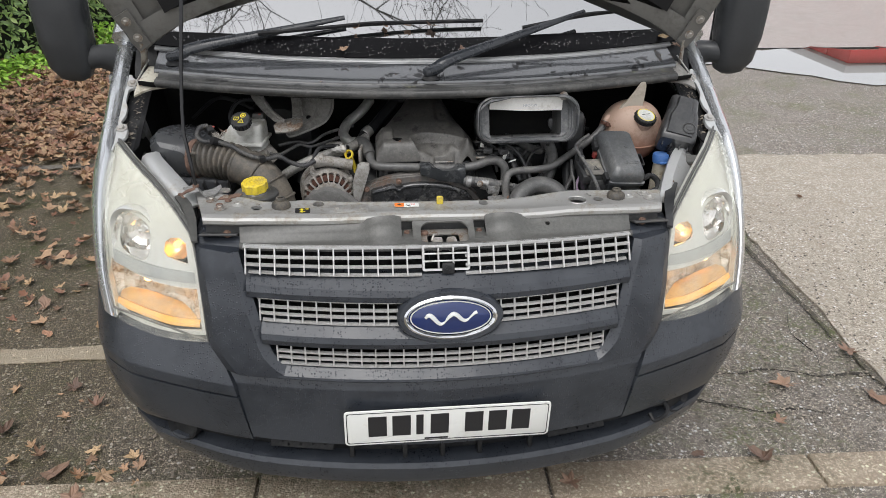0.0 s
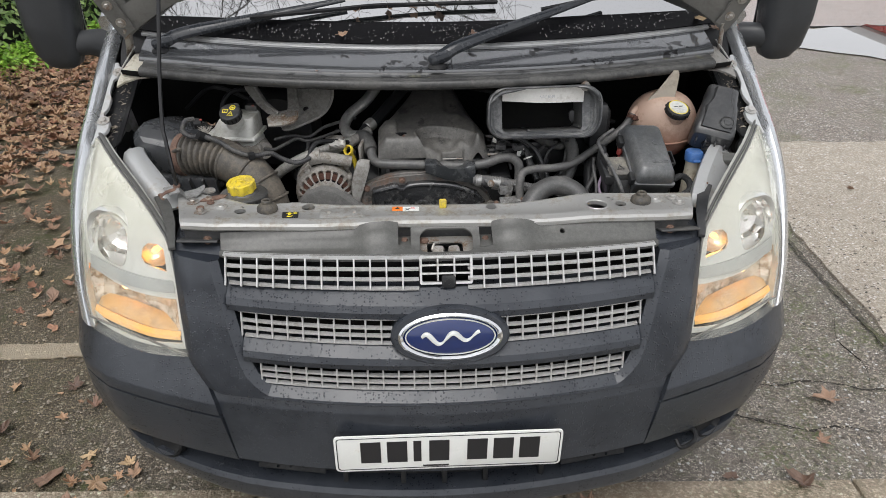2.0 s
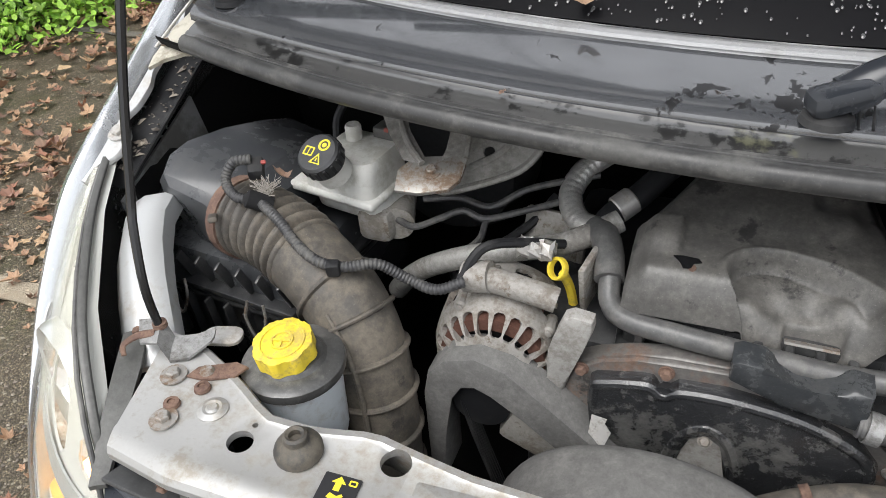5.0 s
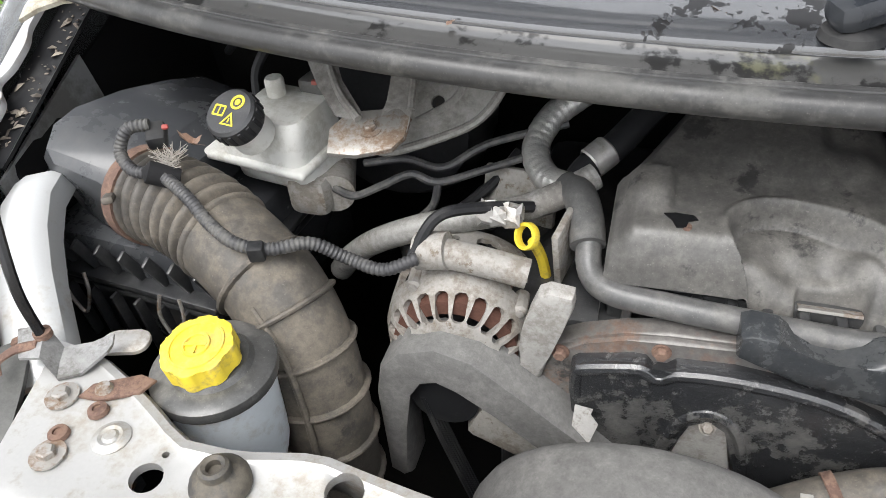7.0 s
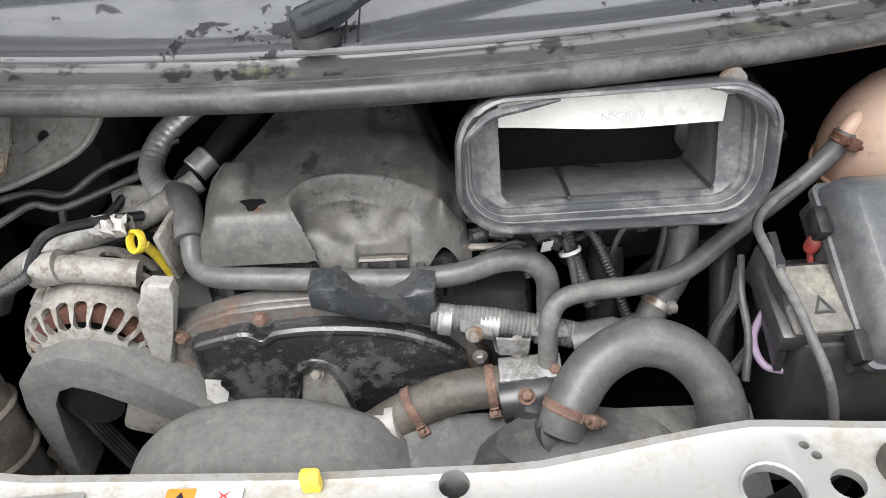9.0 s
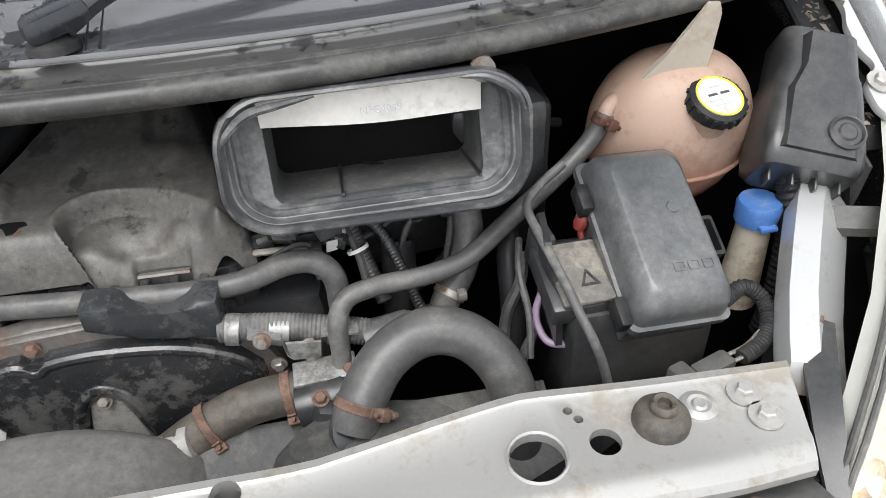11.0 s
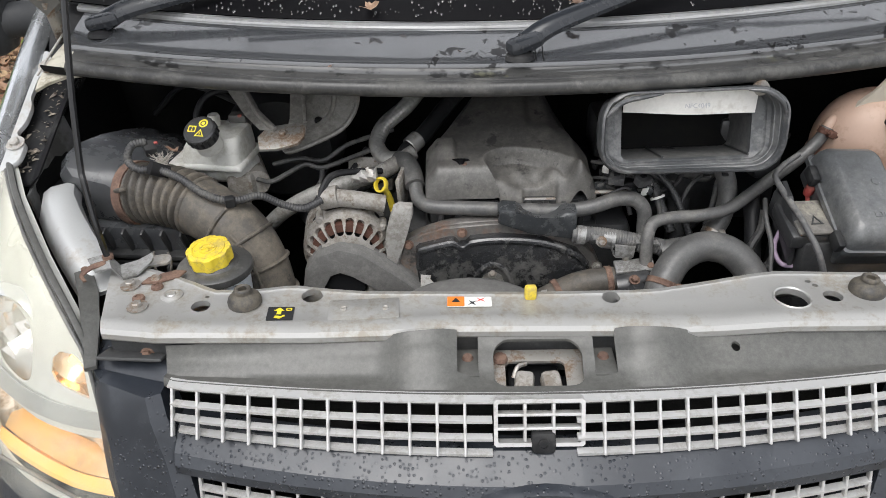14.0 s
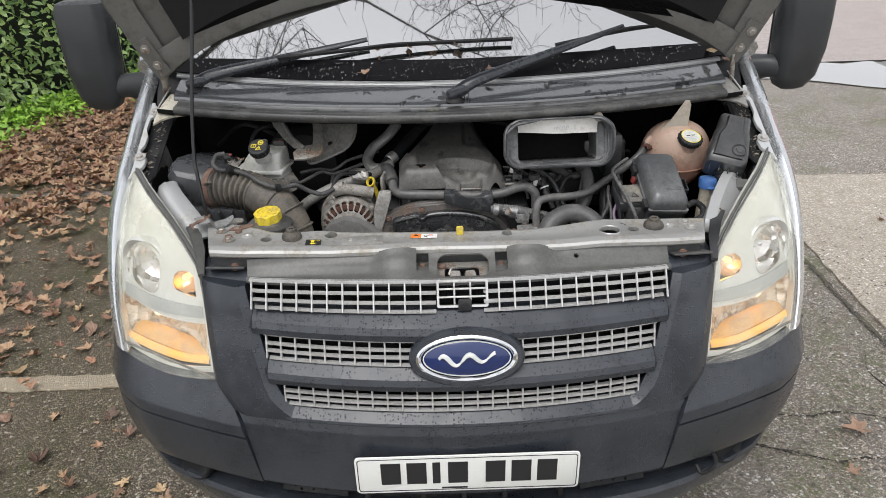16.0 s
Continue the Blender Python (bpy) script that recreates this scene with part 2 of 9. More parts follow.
bright_alloy = surf("bright_alloy", (0.50, 0.49, 0.47), 0.4, 0.6, dirt=(0.4, 0.37, 0.33), dirt_amt=0.4, dirt_scale=25, grain=0.15, bump=0.15)
rust = surf("rust", (0.125, 0.075, 0.058), 0.8, 0.1, dirt=(0.21, 0.135, 0.10), dirt_amt=0.6, dirt_scale=60, grain=0.3, bump=0.4)
worn_foil = surf("worn_foil", (0.60, 0.59, 0.565), 0.36, 0.65, dirt=(0.12, 0.118, 0.112), dirt_amt=0.16, dirt_scale=8, grain=0.25, bump=0.9, edge=0.16)
pipe_grey = surf("pipe_grey", (0.30, 0.295, 0.28), 0.5, 0.2, dirt=(0.19, 0.18, 0.165), dirt_amt=0.5, dirt_scale=16, grain=0.15, bump=0.1, specks=0.4)
pale_alloy = surf("pale_alloy", (0.38, 0.37, 0.35), 0.5, 0.2, dirt=(0.26, 0.245, 0.22), dirt_amt=0.5, dirt_scale=18, grain=0.22, grain_scale=320, bump=0.3)
rusty_flange = surf("rusty_flange", (0.135, 0.128, 0.120), 0.42, 0.2, dirt=(0.175, 0.118, 0.090), dirt_amt=0.32, dirt_scale=18, spots=(0.050, 0.048, 0.046), spot_scale=20, spot_cut=0.58, grain=0.2, bump=0.2, specks=0.4)
seal_worn = surf("seal_worn", (0.060, 0.063, 0.067), 0.30, coat=0.2, dirt=(0.175, 0.176, 0.175), dirt_amt=0.5, dirt_scale=10, spots=(0.32, 0.315, 0.30), spot_scale=26, spot_cut=0.71, grain=0.12, bump=0.15, specks=0.4)
flange_cream = surf("flange_cream", (0.50, 0.475, 0.40), 0.5, dirt=(0.30, 0.27, 0.21), dirt_amt=0.5, dirt_scale=14, spots=(0.06, 0.055, 0.045), spot_scale=40, spot_cut=0.66, bump=0.08)
copper_wire = surf("copper_wire", (0.115, 0.055, 0.040), 0.55, 0.3, grain=0.4, grain_scale=300, bump=0.4)
inner_wing = surf("inner_wing", (0.24, 0.243, 0.245), 0.5, 0.2, dirt=(0.15, 0.147, 0.138), dirt_amt=0.5, dirt_scale=6, grain=0.1, bump=0.04)
# Shade deep in the bay and under panels, put into the colour
deep_shade = surf("deep_shade", (0.006, 0.006, 0.0065), 0.8, dirt=(0.012, 0.012, 0.011), dirt_amt=0.5, bump=0.1)
steel = surf("steel", (0.36, 0.345, 0.32), 0.45, 0.6, dirt=(0.24, 0.17, 0.12), dirt_amt=0.45, dirt_scale=30, spots=(0.26, 0.13, 0.08), spot_scale=45, spot_cut=0.66, bump=0.12)
chrome = surf("chrome", (0.82, 0.83, 0.84), 0.08, 1.0, grain=0.02, bump=0.0)
satin = surf("satin", (0.62, 0.64, 0.62), 0.42, 0.2, grain=0.04, bump=0.0)
black_gloss = surf("black_gloss", (0.012, 0.012, 0.013), 0.18, grain=0.1, bump=0.0)
yellow_plastic = surf("yellow_plastic", (0.74, 0.57, 0.045), 0.45, dirt=(0.50, 0.38, 0.09), dirt_amt=0.45, dirt_scale=40, grain=0.05, bump=0.05)
blue_plastic = surf("blue_plastic", (0.06, 0.16, 0.42), 0.42, dirt=(0.14, 0.22, 0.40), dirt_amt=0.4, dirt_scale=30, bump=0.05)
red_plastic = surf("red_plastic", (0.30, 0.05, 0.045), 0.5, dirt=(0.34, 0.10, 0.08), dirt_amt=0.5, dirt_scale=60, grain=0.1, bump=0.05)
plate_white = surf("plate_white", (0.80, 0.81, 0.78), 0.25, dirt=(0.66, 0.65, 0.60), dirt_amt=0.2, dirt_scale=10, grain=0.02, bump=0.0)
ink_black = surf("ink_black", (0.02, 0.02, 0.022), 0.4, bump=0.0)
ink_yellow = surf("ink_yellow", (0.75, 0.62, 0.04), 0.5, bump=0.0)
ink_orange = surf("ink_orange", (0.85, 0.22, 0.03), 0.45, bump=0.0)
ink_red = surf("ink_red", (0.70, 0.06, 0.05), 0.45, bump=0.0)
ink_grey = surf("ink_grey", (0.46, 0.47, 0.50), 0.5, bump=0.0)
badge_blue = surf("badge_blue", (0.008, 0.022, 0.11), 0.15, grain=0.05, bump=0.0, coat=0.8)
filter_white = surf("filter_white", (0.78, 0.77, 0.74), 0.6, dirt=(0.62, 0.60, 0.56), dirt_amt=0.3, dirt_scale=12, bump=0.05)
tank_plastic = milky("tank_plastic", (0.56, 0.40, 0.315), (0.44, 0.30, 0.225), 0.3, low=(1.035, (0.54, 0.25, 0.185)))
bottle_plastic = milky("bottle_plastic", (0.78, 0.72, 0.60), (0.50, 0.42, 0.32), 0.35)
brake_plastic = milky("brake_plastic", (0.70, 0.70, 0.665), (0.54, 0.53, 0.48), 0.2)
steer_plastic = milky("steer_plastic", (0.84, 0.90, 0.94), (0.70, 0.72, 0.72), 0.25)
lens_clear = clear("lens_clear", (0.82, 0.81, 0.70), 0.10, 0.08, (0.95, 1.08, 0.22))
glass = bpy.data.materials.new("glass")
glass.use_nodes = True
gb = glass.node_tree.nodes["Principled BSDF"]
gb.inputs["Base Color"].default_value = (0.008, 0.010, 0.010, 1)
gb.inputs["Roughness"].default_value, gb.inputs["IOR"].default_value = 0.012, 5.0
gb.inputs["Coat Weight"].default_value, gb.inputs["Coat IOR"].default_value = 1.0, 2.8
amber_lit = lit("amber_lit", (1.0, 0.50, 0.13), 2.6)
bulb_lit = lit("bulb_lit", (1.0, 0.50, 0.14), 6.0)

rest_plastic = surf("rest_plastic", (0.034, 0.037, 0.040), 0.22, dirt=(0.085, 0.088, 0.089), dirt_amt=0.5, dirt_scale=14, bump=0.25, dirt_rough=0.42, specks=0.4, edge=0.2)
cable_grey = surf("cable_grey", (0.085, 0.085, 0.087), 0.5, dirt=(0.16, 0.157, 0.148), dirt_amt=0.5, dirt_scale=20, bump=0.05)
loom_black = surf("loom_black", (0.045, 0.045, 0.047), 0.45, dirt=(0.10, 0.098, 0.092), dirt_amt=0.5, dirt_scale=25, bump=0.05)
fin_plastic = milky("fin_plastic", (0.66, 0.61, 0.53), (0.55, 0.49, 0.41), 0.4)
stop_rubber = surf("stop_rubber", (0.040, 0.038, 0.035), 0.45, dirt=(0.10, 0.088, 0.070), dirt_amt=0.55, dirt_scale=26, bump=0.1, specks=0.3)
box_plastic = surf("box_plastic", (0.052, 0.055, 0.060), 0.24, dirt=(0.098, 0.100, 0.102), dirt_amt=0.5, dirt_scale=5, spots=(0.12, 0.118, 0.112), spot_scale=30, spot_cut=0.72, bump=0.03, dirt_rough=0.4, edge=0.25)
fray_thread = surf("fray_thread", (0.42, 0.39, 0.35), 0.8, bump=0.1)
torn_foil = surf("torn_foil", (0.52, 0.51, 0.49), 0.45, 0.3, dirt=(0.34, 0.32, 0.29), dirt_amt=0.5, dirt_scale=60, bump=0.4)
terminal_dust = surf("terminal_dust", (0.145, 0.138, 0.126), 0.75, dirt=(0.25, 0.235, 0.20), dirt_amt=0.55, dirt_scale=18, grain=0.2, bump=0.15, specks=0.5)

# Lower sheen stands in for the shade that deep parts sit in
for soft in (deep_shade, black_pad, black_plastic):
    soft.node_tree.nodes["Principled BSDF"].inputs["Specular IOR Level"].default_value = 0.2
# Black band: printed edge and the bonnet's dark reflection, both put into the colour
frit_reflection = surf("frit_reflection", (0.006, 0.006, 0.007), 0.30, grain=0.1, bump=0.0)
frit_reflection.node_tree.nodes["Principled BSDF"].inputs["Specular IOR Level"].default_value = 0.12
bead_water = surf("bead_water", (0.05, 0.05, 0.05), 0.04, grain=0.0, bump=0.0, coat=1.0)

# ---- mesh helpers ----
CX = -0.008
origin = {}


def thing(name, at, label, category, group="", kind=""):
    ob = new(name)
    ob.location = at
    origin[ob] = Vector(at)
    return tagged(ob, label, category, group, kind)


def part(name, bm, material, parent=None, label="", angle=35.0, m=None, **tags):
    """One mesh object out of a bmesh in world metres, under a thing or a part."""
    bmesh.ops.recalc_face_normals(bm, faces=bm.faces)
    if m is not None:
        bm.transform(m)
    me = bpy.data.meshes.new(name)
    bm.to_mesh(me)
    bm.free()
    return place(name, me, material, parent, label, angle, **tags)


def place(name, me, material, parent=None, label="", angle=35.0, basis=None, **tags):
    if material and not me.materials:
        me.materials.append(material)
    if angle:
        me.polygons.foreach_set("use_smooth", [True] * len(me.polygons))
        me.set_sharp_from_angle(angle=radians(angle))
    ob = new(name, me)
    if parent is not None:
        ob.parent = parent
        if parent in origin:
            ob.matrix_parent_inverse = Matrix.Translation(-origin[parent])
    if basis is not None:
        ob.matrix_basis = basis
    return tagged(ob, label, **tags)


def merge(*bms):
    """Joins bmeshes into the first."""
    for other in bms[1:]:
        me = bpy.data.meshes.new("tmp")
        other.to_mesh(me)
        bms[0].from_mesh(me)
        bpy.data.meshes.remove(me)
        other.free()
    return bms[0]


def moved(bm, m):
    bm.transform(m)
    return bm


def loft(rows, closed=False, cap=False):
    """A skin over rows of points of equal count; closed: each row is a ring."""
    bm = bmesh.new()
    vs = [[bm.verts.new(p) for p in r] for r in rows]
    n = len(rows[0])
    for a, b in zip(vs, vs[1:]):
        for i in range(n if closed else n - 1):
            j = (i + 1) % n
            bm.faces.new((a[i], a[j], b[j], b[i]))
    if cap:
        bm.faces.new(list(reversed(vs[0])))
        bm.faces.new(vs[-1])
    return bm


def slab(rows, d):
    """A sheet over a grid of points, thickened by the vector d."""
    d = Vector(d)
    n = len(rows[0])
    full = []
    for r in rows:
        r = [Vector(p) for p in r]
        full.append(r + [p + d for p in reversed(r)])
    return loft(full, closed=True, cap=True)


def smooth_path(pts, n=6):
    """Points along a smooth curve through pts."""
    p = [Vector(q) for q in pts]
    p = [2 * p[0] - p[1]] + p + [2 * p[-1] - p[-2]]
    out = []
    for i in range(1, len(p) - 2):
        a, b, c, d = p[i - 1:i + 3]
        for k in range(n):
            t = k / n
            out.append(0.5 * ((2 * b) + (c - a) * t + (2 * a - 5 * b + 4 * c - d) * t * t + (3 * b - a - 3 * c + d) * t ** 3))
    out.append(p[-2])
    return out


def tube(pts, r, seg=12, n=6, rfun=None, flat=1.0):
    """A hose along a smooth curve; rfun(s) scales the radius along it (s from 0 to 1)."""
    path = smooth_path(pts, n)
    rows, up = [], None
    length = [0.0]
    for a, b in zip(path, path[1:]):
        length.append(length[-1] + (b - a).length)
    for i, p in enumerate(path):
        t = (path[min(i + 1, len(path) - 1)] - path[max(i - 1, 0)]).normalized()
        if up is None:
            up = t.orthogonal().normalized()
        up = (up - t * up.dot(t)).normalized()
        side = t.cross(up)
        k = r * (rfun(length[i] / length[-1]) if rfun else 1.0)
        rows.append([p + k * (math.cos(a) * up + flat * math.sin(a) * side) for a in (2 * math.pi * j / seg for j in range(seg))])
    return loft(rows, closed=True, cap=True)


def ribbed(pts, r, ribs, depth=0.12, seg=14, share=1.0):
    """A corrugated hose."""
    n = max(2, int(ribs * (6 if share == 1.0 else 11) / (len(pts) - 1)))
    return tube(pts, r, seg, n, lambda s: 1.0 - depth * (0.5 + 0.5 * math.cos(2 * math.pi * ribs * s)) ** share)


def lathe(profile, seg=24, m=None):
    """A turned body about the z axis from (radius, height) pairs; a profile that stays off the axis closes on itself as a ring."""
    if profile[0][0] > 1e-3 and profile[-1][0] > 1e-3:
        profile = list(profile) + [profile[0]]
    rows = [[(max(r, 1e-4) * math.cos(a), max(r, 1e-4) * math.sin(a), z) for a in (2 * math.pi * j / seg for j in range(seg))] for r, z in profile]
    bm = loft(rows, closed=True)
    bmesh.ops.remove_doubles(bm, verts=bm.verts, dist=3e-4 if min(r for r, _ in profile) < 1e-3 else 1e-6)
    if m is not None:
        bm.transform(m)
    return bm


def rbox(size, bevel=0.005, m=None, seg=2):
    bm = bmesh.new()
    bmesh.ops.create_cube(bm, size=1.0)
    bmesh.ops.scale(bm, vec=size, verts=bm.verts)
    if bevel:
        bmesh.ops.bevel(bm, geom=bm.edges[:], offset=min(bevel, 0.45 * min(size)), segments=seg, affect="EDGES", profile=0.5)
    if m is not None:
        bm.transform(m)
    return bm


def prism(outline, depth, bevel=0.0, m=None):
    """A flat outline in x and y, raised by depth along z, with its upper rim bevelled."""
    bm = bmesh.new()
    low = [bm.verts.new((x, y, 0)) for x, y in outline]
    top = [bm.verts.new((x, y, depth)) for x, y in outline]
    n = len(outline)
    for i in range(n):
        j = (i + 1) % n
        bm.faces.new((low[i], low[j], top[j], top[i]))
    bm.faces.new(list(reversed(low)))
    cap = bm.faces.new(top)
    if bevel:
        bmesh.ops.bevel(bm, geom=list(cap.edges), offset=bevel, segments=2, affect="EDGES", profile=0.5)
    if m is not None:
        bm.transform(m)
    return bm


def rounded(w, h, r, n=5):
    """The outline of a rectangle with round corners, about its centre."""
    out = []
    for cx, cy, a0 in ((w / 2 - r, h / 2 - r, 0), (-w / 2 + r, h / 2 - r, 90), (-w / 2 + r, -h / 2 + r, 180), (w / 2 - r, -h / 2 + r, 270)):
        for k in range(n + 1):
            a = radians(a0 + 90 * k / n)
            out.append((cx + r * math.cos(a), cy + r * math.sin(a)))
    return out


def frame_ring(outer, inner, depth, m=None):
    """A frame between two outlines of equal count, raised along z."""
    bm = loft([[(x, y, 0) for x, y in outer], [(x, y, depth) for x, y in outer], [(x, y, depth) for x, y in inner], [(x, y, 0) for x, y in inner], [(x, y, 0) for x, y in outer]], closed=True)
    bmesh.ops.remove_doubles(bm, verts=bm.verts, dist=1e-6)
    if m is not None:
        bm.transform(m)
    return bm


def cut(bm, cutters):
    """Takes the cutters out of bm."""
    def obj(b):
        me = bpy.data.meshes.new("tmp")
        bmesh.ops.recalc_face_normals(b, faces=b.faces)
        b.to_mesh(me)
        b.free()
        return new("tmp", me)
    a, c = obj(bm), obj(merge(*cutters))
    mod = a.modifiers.new("cut", "BOOLEAN")
    mod.operation, mod.object, mod.solver = "DIFFERENCE", c, "EXACT"
    me = bpy.data.meshes.new_from_object(a.evaluated_get(bpy.context.evaluated_depsgraph_get()))
    out = bmesh.new()
    out.from_mesh(me)
    for o in (a, c):
        bpy.data.objects.remove(o)
    bpy.data.meshes.remove(me)
    return out


def facing(x, y, z, lean=0.0, turn=0.0):
    """A frame at a place whose z looks to the front of the van, x across, y up; lean tips it back, turn swings it."""
    return Matrix.Translation((x, y, z)) @ Euler((radians(90 - lean), 0, radians(turn))).to_matrix().to_4x4()


def lerp_table(tab, v):
    if v <= tab[0][0]:
        return tab[0][1]
    for (a, p), (b, q) in zip(tab, tab[1:]):
        if v <= b:
            t = (v - a) / (b - a)
            return p + (q - p) * t
    return tab[-1][1]


def bolt(x, y, z, r=0.008, washer=0.014, up=(0, 0, 1)):
    """A hexagon bolt head on its washer."""
    m = Matrix.Translation((x, y, z)) @ Vector(up).to_track_quat("Z", "Y").to_matrix().to_4x4()
    a = lathe([(0.0, 0), (washer, 0), (washer, 0.0022), (0, 0.0022)], 16, m)
    b = lathe([(0.0, 0.002), (r, 0.002), (r, 0.007), (r * 0.8, 0.0085), (0, 0.0085)], 6, m)
    return merge(a, b)

# ---- the van: shell ----
van = thing("van", (CX, 3.4, 0.0), "silver panel van with dark grey bumper, bonnet propped open", "van")


def plan(x):
    a = abs(x - CX)
    return 0.28 * a * a + 3.2 * max(0.0, a - 0.78) ** 2


PROFILE = [(0.30, 2.362), (0.34, 2.340), (0.42, 2.336), (0.55, 2.333), (0.62, 2.331), (0.70, 2.332), (0.75, 2.337), (0.86, 2.363), (0.965, 2.412), (1.0, 2.441), (1.1, 2.51)]


def front(x, z):
    a = abs(x - CX)
    flat = min(1.0, max(0.0, (z - 0.90) / 0.09)) * max(0.0, 0.125 * a * a - 0.36 * max(0.0, a - 0.47))
    return lerp_table(PROFILE, z) + plan(x) - flat


def span(a, b, n):
    return [a + (b - a) * i / n for i in range(n + 1)]


def half_open(z):
    """Half the width of the grille opening at a height, with round lower corners."""
    hw, d, r = 0.405 + (0.492 - 0.405) * (z - 0.69) / 0.31, z - 0.69, 0.085
    return hw - (r - math.sqrt(max(0.0, r * r - (r - d) ** 2)) if d < r else 0.0)


def seam(z):
    """Where the middle part of the bumper meets the corner part."""
    return lerp_table([(0.3, 0.478), (0.45, 0.487), (0.66, 0.520), (0.75, 0.572), (0.99, 0.598), (1.1, 0.6)], z)


# middle part of the bumper: a band below the grille and a pillar at each side
rows = [[(CX + u * seam(z), front(CX + u * seam(z), z) - 0.012 + 0.016 * max(0.0, (z - 0.658) / 0.032), z) for u in span(-1, 1, 28)] for z in (0.485, 0.50, 0.54, 0.58, 0.62, 0.65, 0.656, 0.660, 0.675, 0.69)]
bm = slab(rows, (0, 0.03, 0))
for s in (-1, 1):
    rows = []
    for z in [0.69 + 0.001, 0.70, 0.71, 0.725, 0.745] + span(0.77, 0.985, 8):
        xi, xo = half_open(z), seam(z)
        row = []
        for u in span(0, 1, 6):
            x = CX + s * (xi + (xo - xi) * u)
            row.append((x, front(x, z) - 0.004 - lerp_table([(0.0, 0.0), (0.17, 0.018), (0.83, 0.022), (1.0, 0.006)], u), z))
        rows.append(row)
    pillar = slab(rows, (0, 0.05, 0))
    top = [[(CX + s * x, 2.437 + plan(CX + s * x) + d, 0.986 + h) for x in span(0.488, 0.60, 4)] for d, h in ((-0.014, 0.0), (0.0, 0.010), (0.05, 0.018), (0.09, 0.02))]
    merge(bm, pillar, slab(top, (0, 0, -0.012)))
fascia = part("bumper", bm, bumper_plastic, van, "dark grey plastic bumper beaded with rain", 30)

# grille bars: each with a wet sloping top and an upright face
for name, z0, zs, zf in (("grille_bar", 0.940, 0.916, 0.888), ("grille_bar", 0.830, 0.806, 0.778), ("grille_bar", 0.722, 0.700, 0.688)):
    rows = []
    for x in span(-1, 1, 40):
        w = half_open((z0 + zf) / 2 if zf > 0.7 else 0.73) + 0.004
        X = CX + x * w
        y0 = plan(X)
        g = [(0.030, z0), (0.004, z0), (-0.022, zs), (-0.024, (zs + zf) / 2), (-0.018, zf), (0.030, zf)]
        rows.append([(X, lerp_table(PROFILE, z) + y0 + dy, z) for dy, z in g])
    part(name, loft(rows, closed=True, cap=True), bumper_plastic, van, "sloping dark grey bar between the grilles", 25)

# silver lattice grilles: long slats with upright ribs


def grille(z0, z1, w, lines, cols, gap=0.0):
    thing_bm = loft([[(CX + w * u, front(CX + w * u, z1) + dy, z1 + dz) for dy, dz in ((-0.006, 0.0), (0.012, 0.0), (0.012, 0.0025), (-0.006, 0.0025))] for u in span(-1, 1, 40)], closed=True, cap=True)
    g = part("grille", thing_bm, grille_paint, van, "silver painted lattice grille")
    for i in range(lines):
        z = z0 + (z1 - z0) * i / lines
        ww = w - 0.012 * (1 - i / lines)
        for side in ((-1, 1),) if not gap else ((-1, -gap / ww), (gap / ww, 1)):
            rows = [[(CX + ww * u, front(CX + ww * u, z) + dy, z + dz) for dy, dz in ((-0.006, -0.0020), (0.004, -0.0024), (0.004, 0.0024), (-0.006, 0.0020))] for u in span(*side, 28)]
            part("slat", loft(rows, closed=True, cap=True), grille_paint, g)
    lean = math.atan2(front(0, z1) - front(0, z0), z1 - z0)
    me = bpy.data.meshes.new("rib")
    rb = rbox((0.0038, 0.010, (z1 - z0) / math.cos(lean) + 0.003), 0.0012, seg=1)
    rb.to_mesh(me)
    rb.free()
    for i in range(cols + 1):
        u = -1 + 2 * i / cols
        x = u * (w - 0.006)
        if abs(x) < gap:
            continue
        z = (z0 + z1) / 2
        place("rib", me, grille_paint, g, angle=0, basis=Matrix.Translation((CX + x, front(CX + x, z) - 0.001, z)) @ Euler((-lean, 0, 0)).to_matrix().to_4x4())
    return g


upper = grille(0.941, 0.995, 0.477, 3, 27, 0.053)
grille(0.830, 0.880, 0.449, 3, 26, 0.10)
grille(0.724, 0.772, 0.413, 3, 24)
# raised middle cell block with a square bonnet lock cover
bm = frame_ring(rounded(0.114, 0.062, 0.003, 1), rounded(0.104, 0.052, 0.002, 1), 0.016, facing(CX + 0.006, 2.430, 0.970, 24))
for dx in (-0.018, 0.018):
    merge(bm, rbox((0.004, 0.05, 0.014), 0.001, facing(CX + 0.006, 2.430, 0.970, 24) @ Matrix.Translation((dx, 0, 0.008))))
for dz in (-0.008, 0.010):
    merge(bm, rbox((0.105, 0.004, 0.014), 0.001, facing(CX + 0.006, 2.430, 0.970, 24) @ Matrix.Translation((0, dz, 0.008))))
block = part("grille_centre", bm, grille_paint, van, "raised centre block of the silver grille")
bm = prism(rounded(0.030, 0.027, 0.005, 3), 0.016, 0.003, facing(0.003, 2.416, 0.948, 24))
merge(bm, lathe([(0.0, 0), (0.007, 0), (0.007, 0.003), (0.005, 0.003), (0.005, 0.0005), (0, 0.0005)], 16, facing(0.003, 2.416, 0.948, 24) @ Matrix.Translation((0, 0, 0.016))))
part("lock_cover", bm, black_plastic, van, "small square black bonnet lock cover")

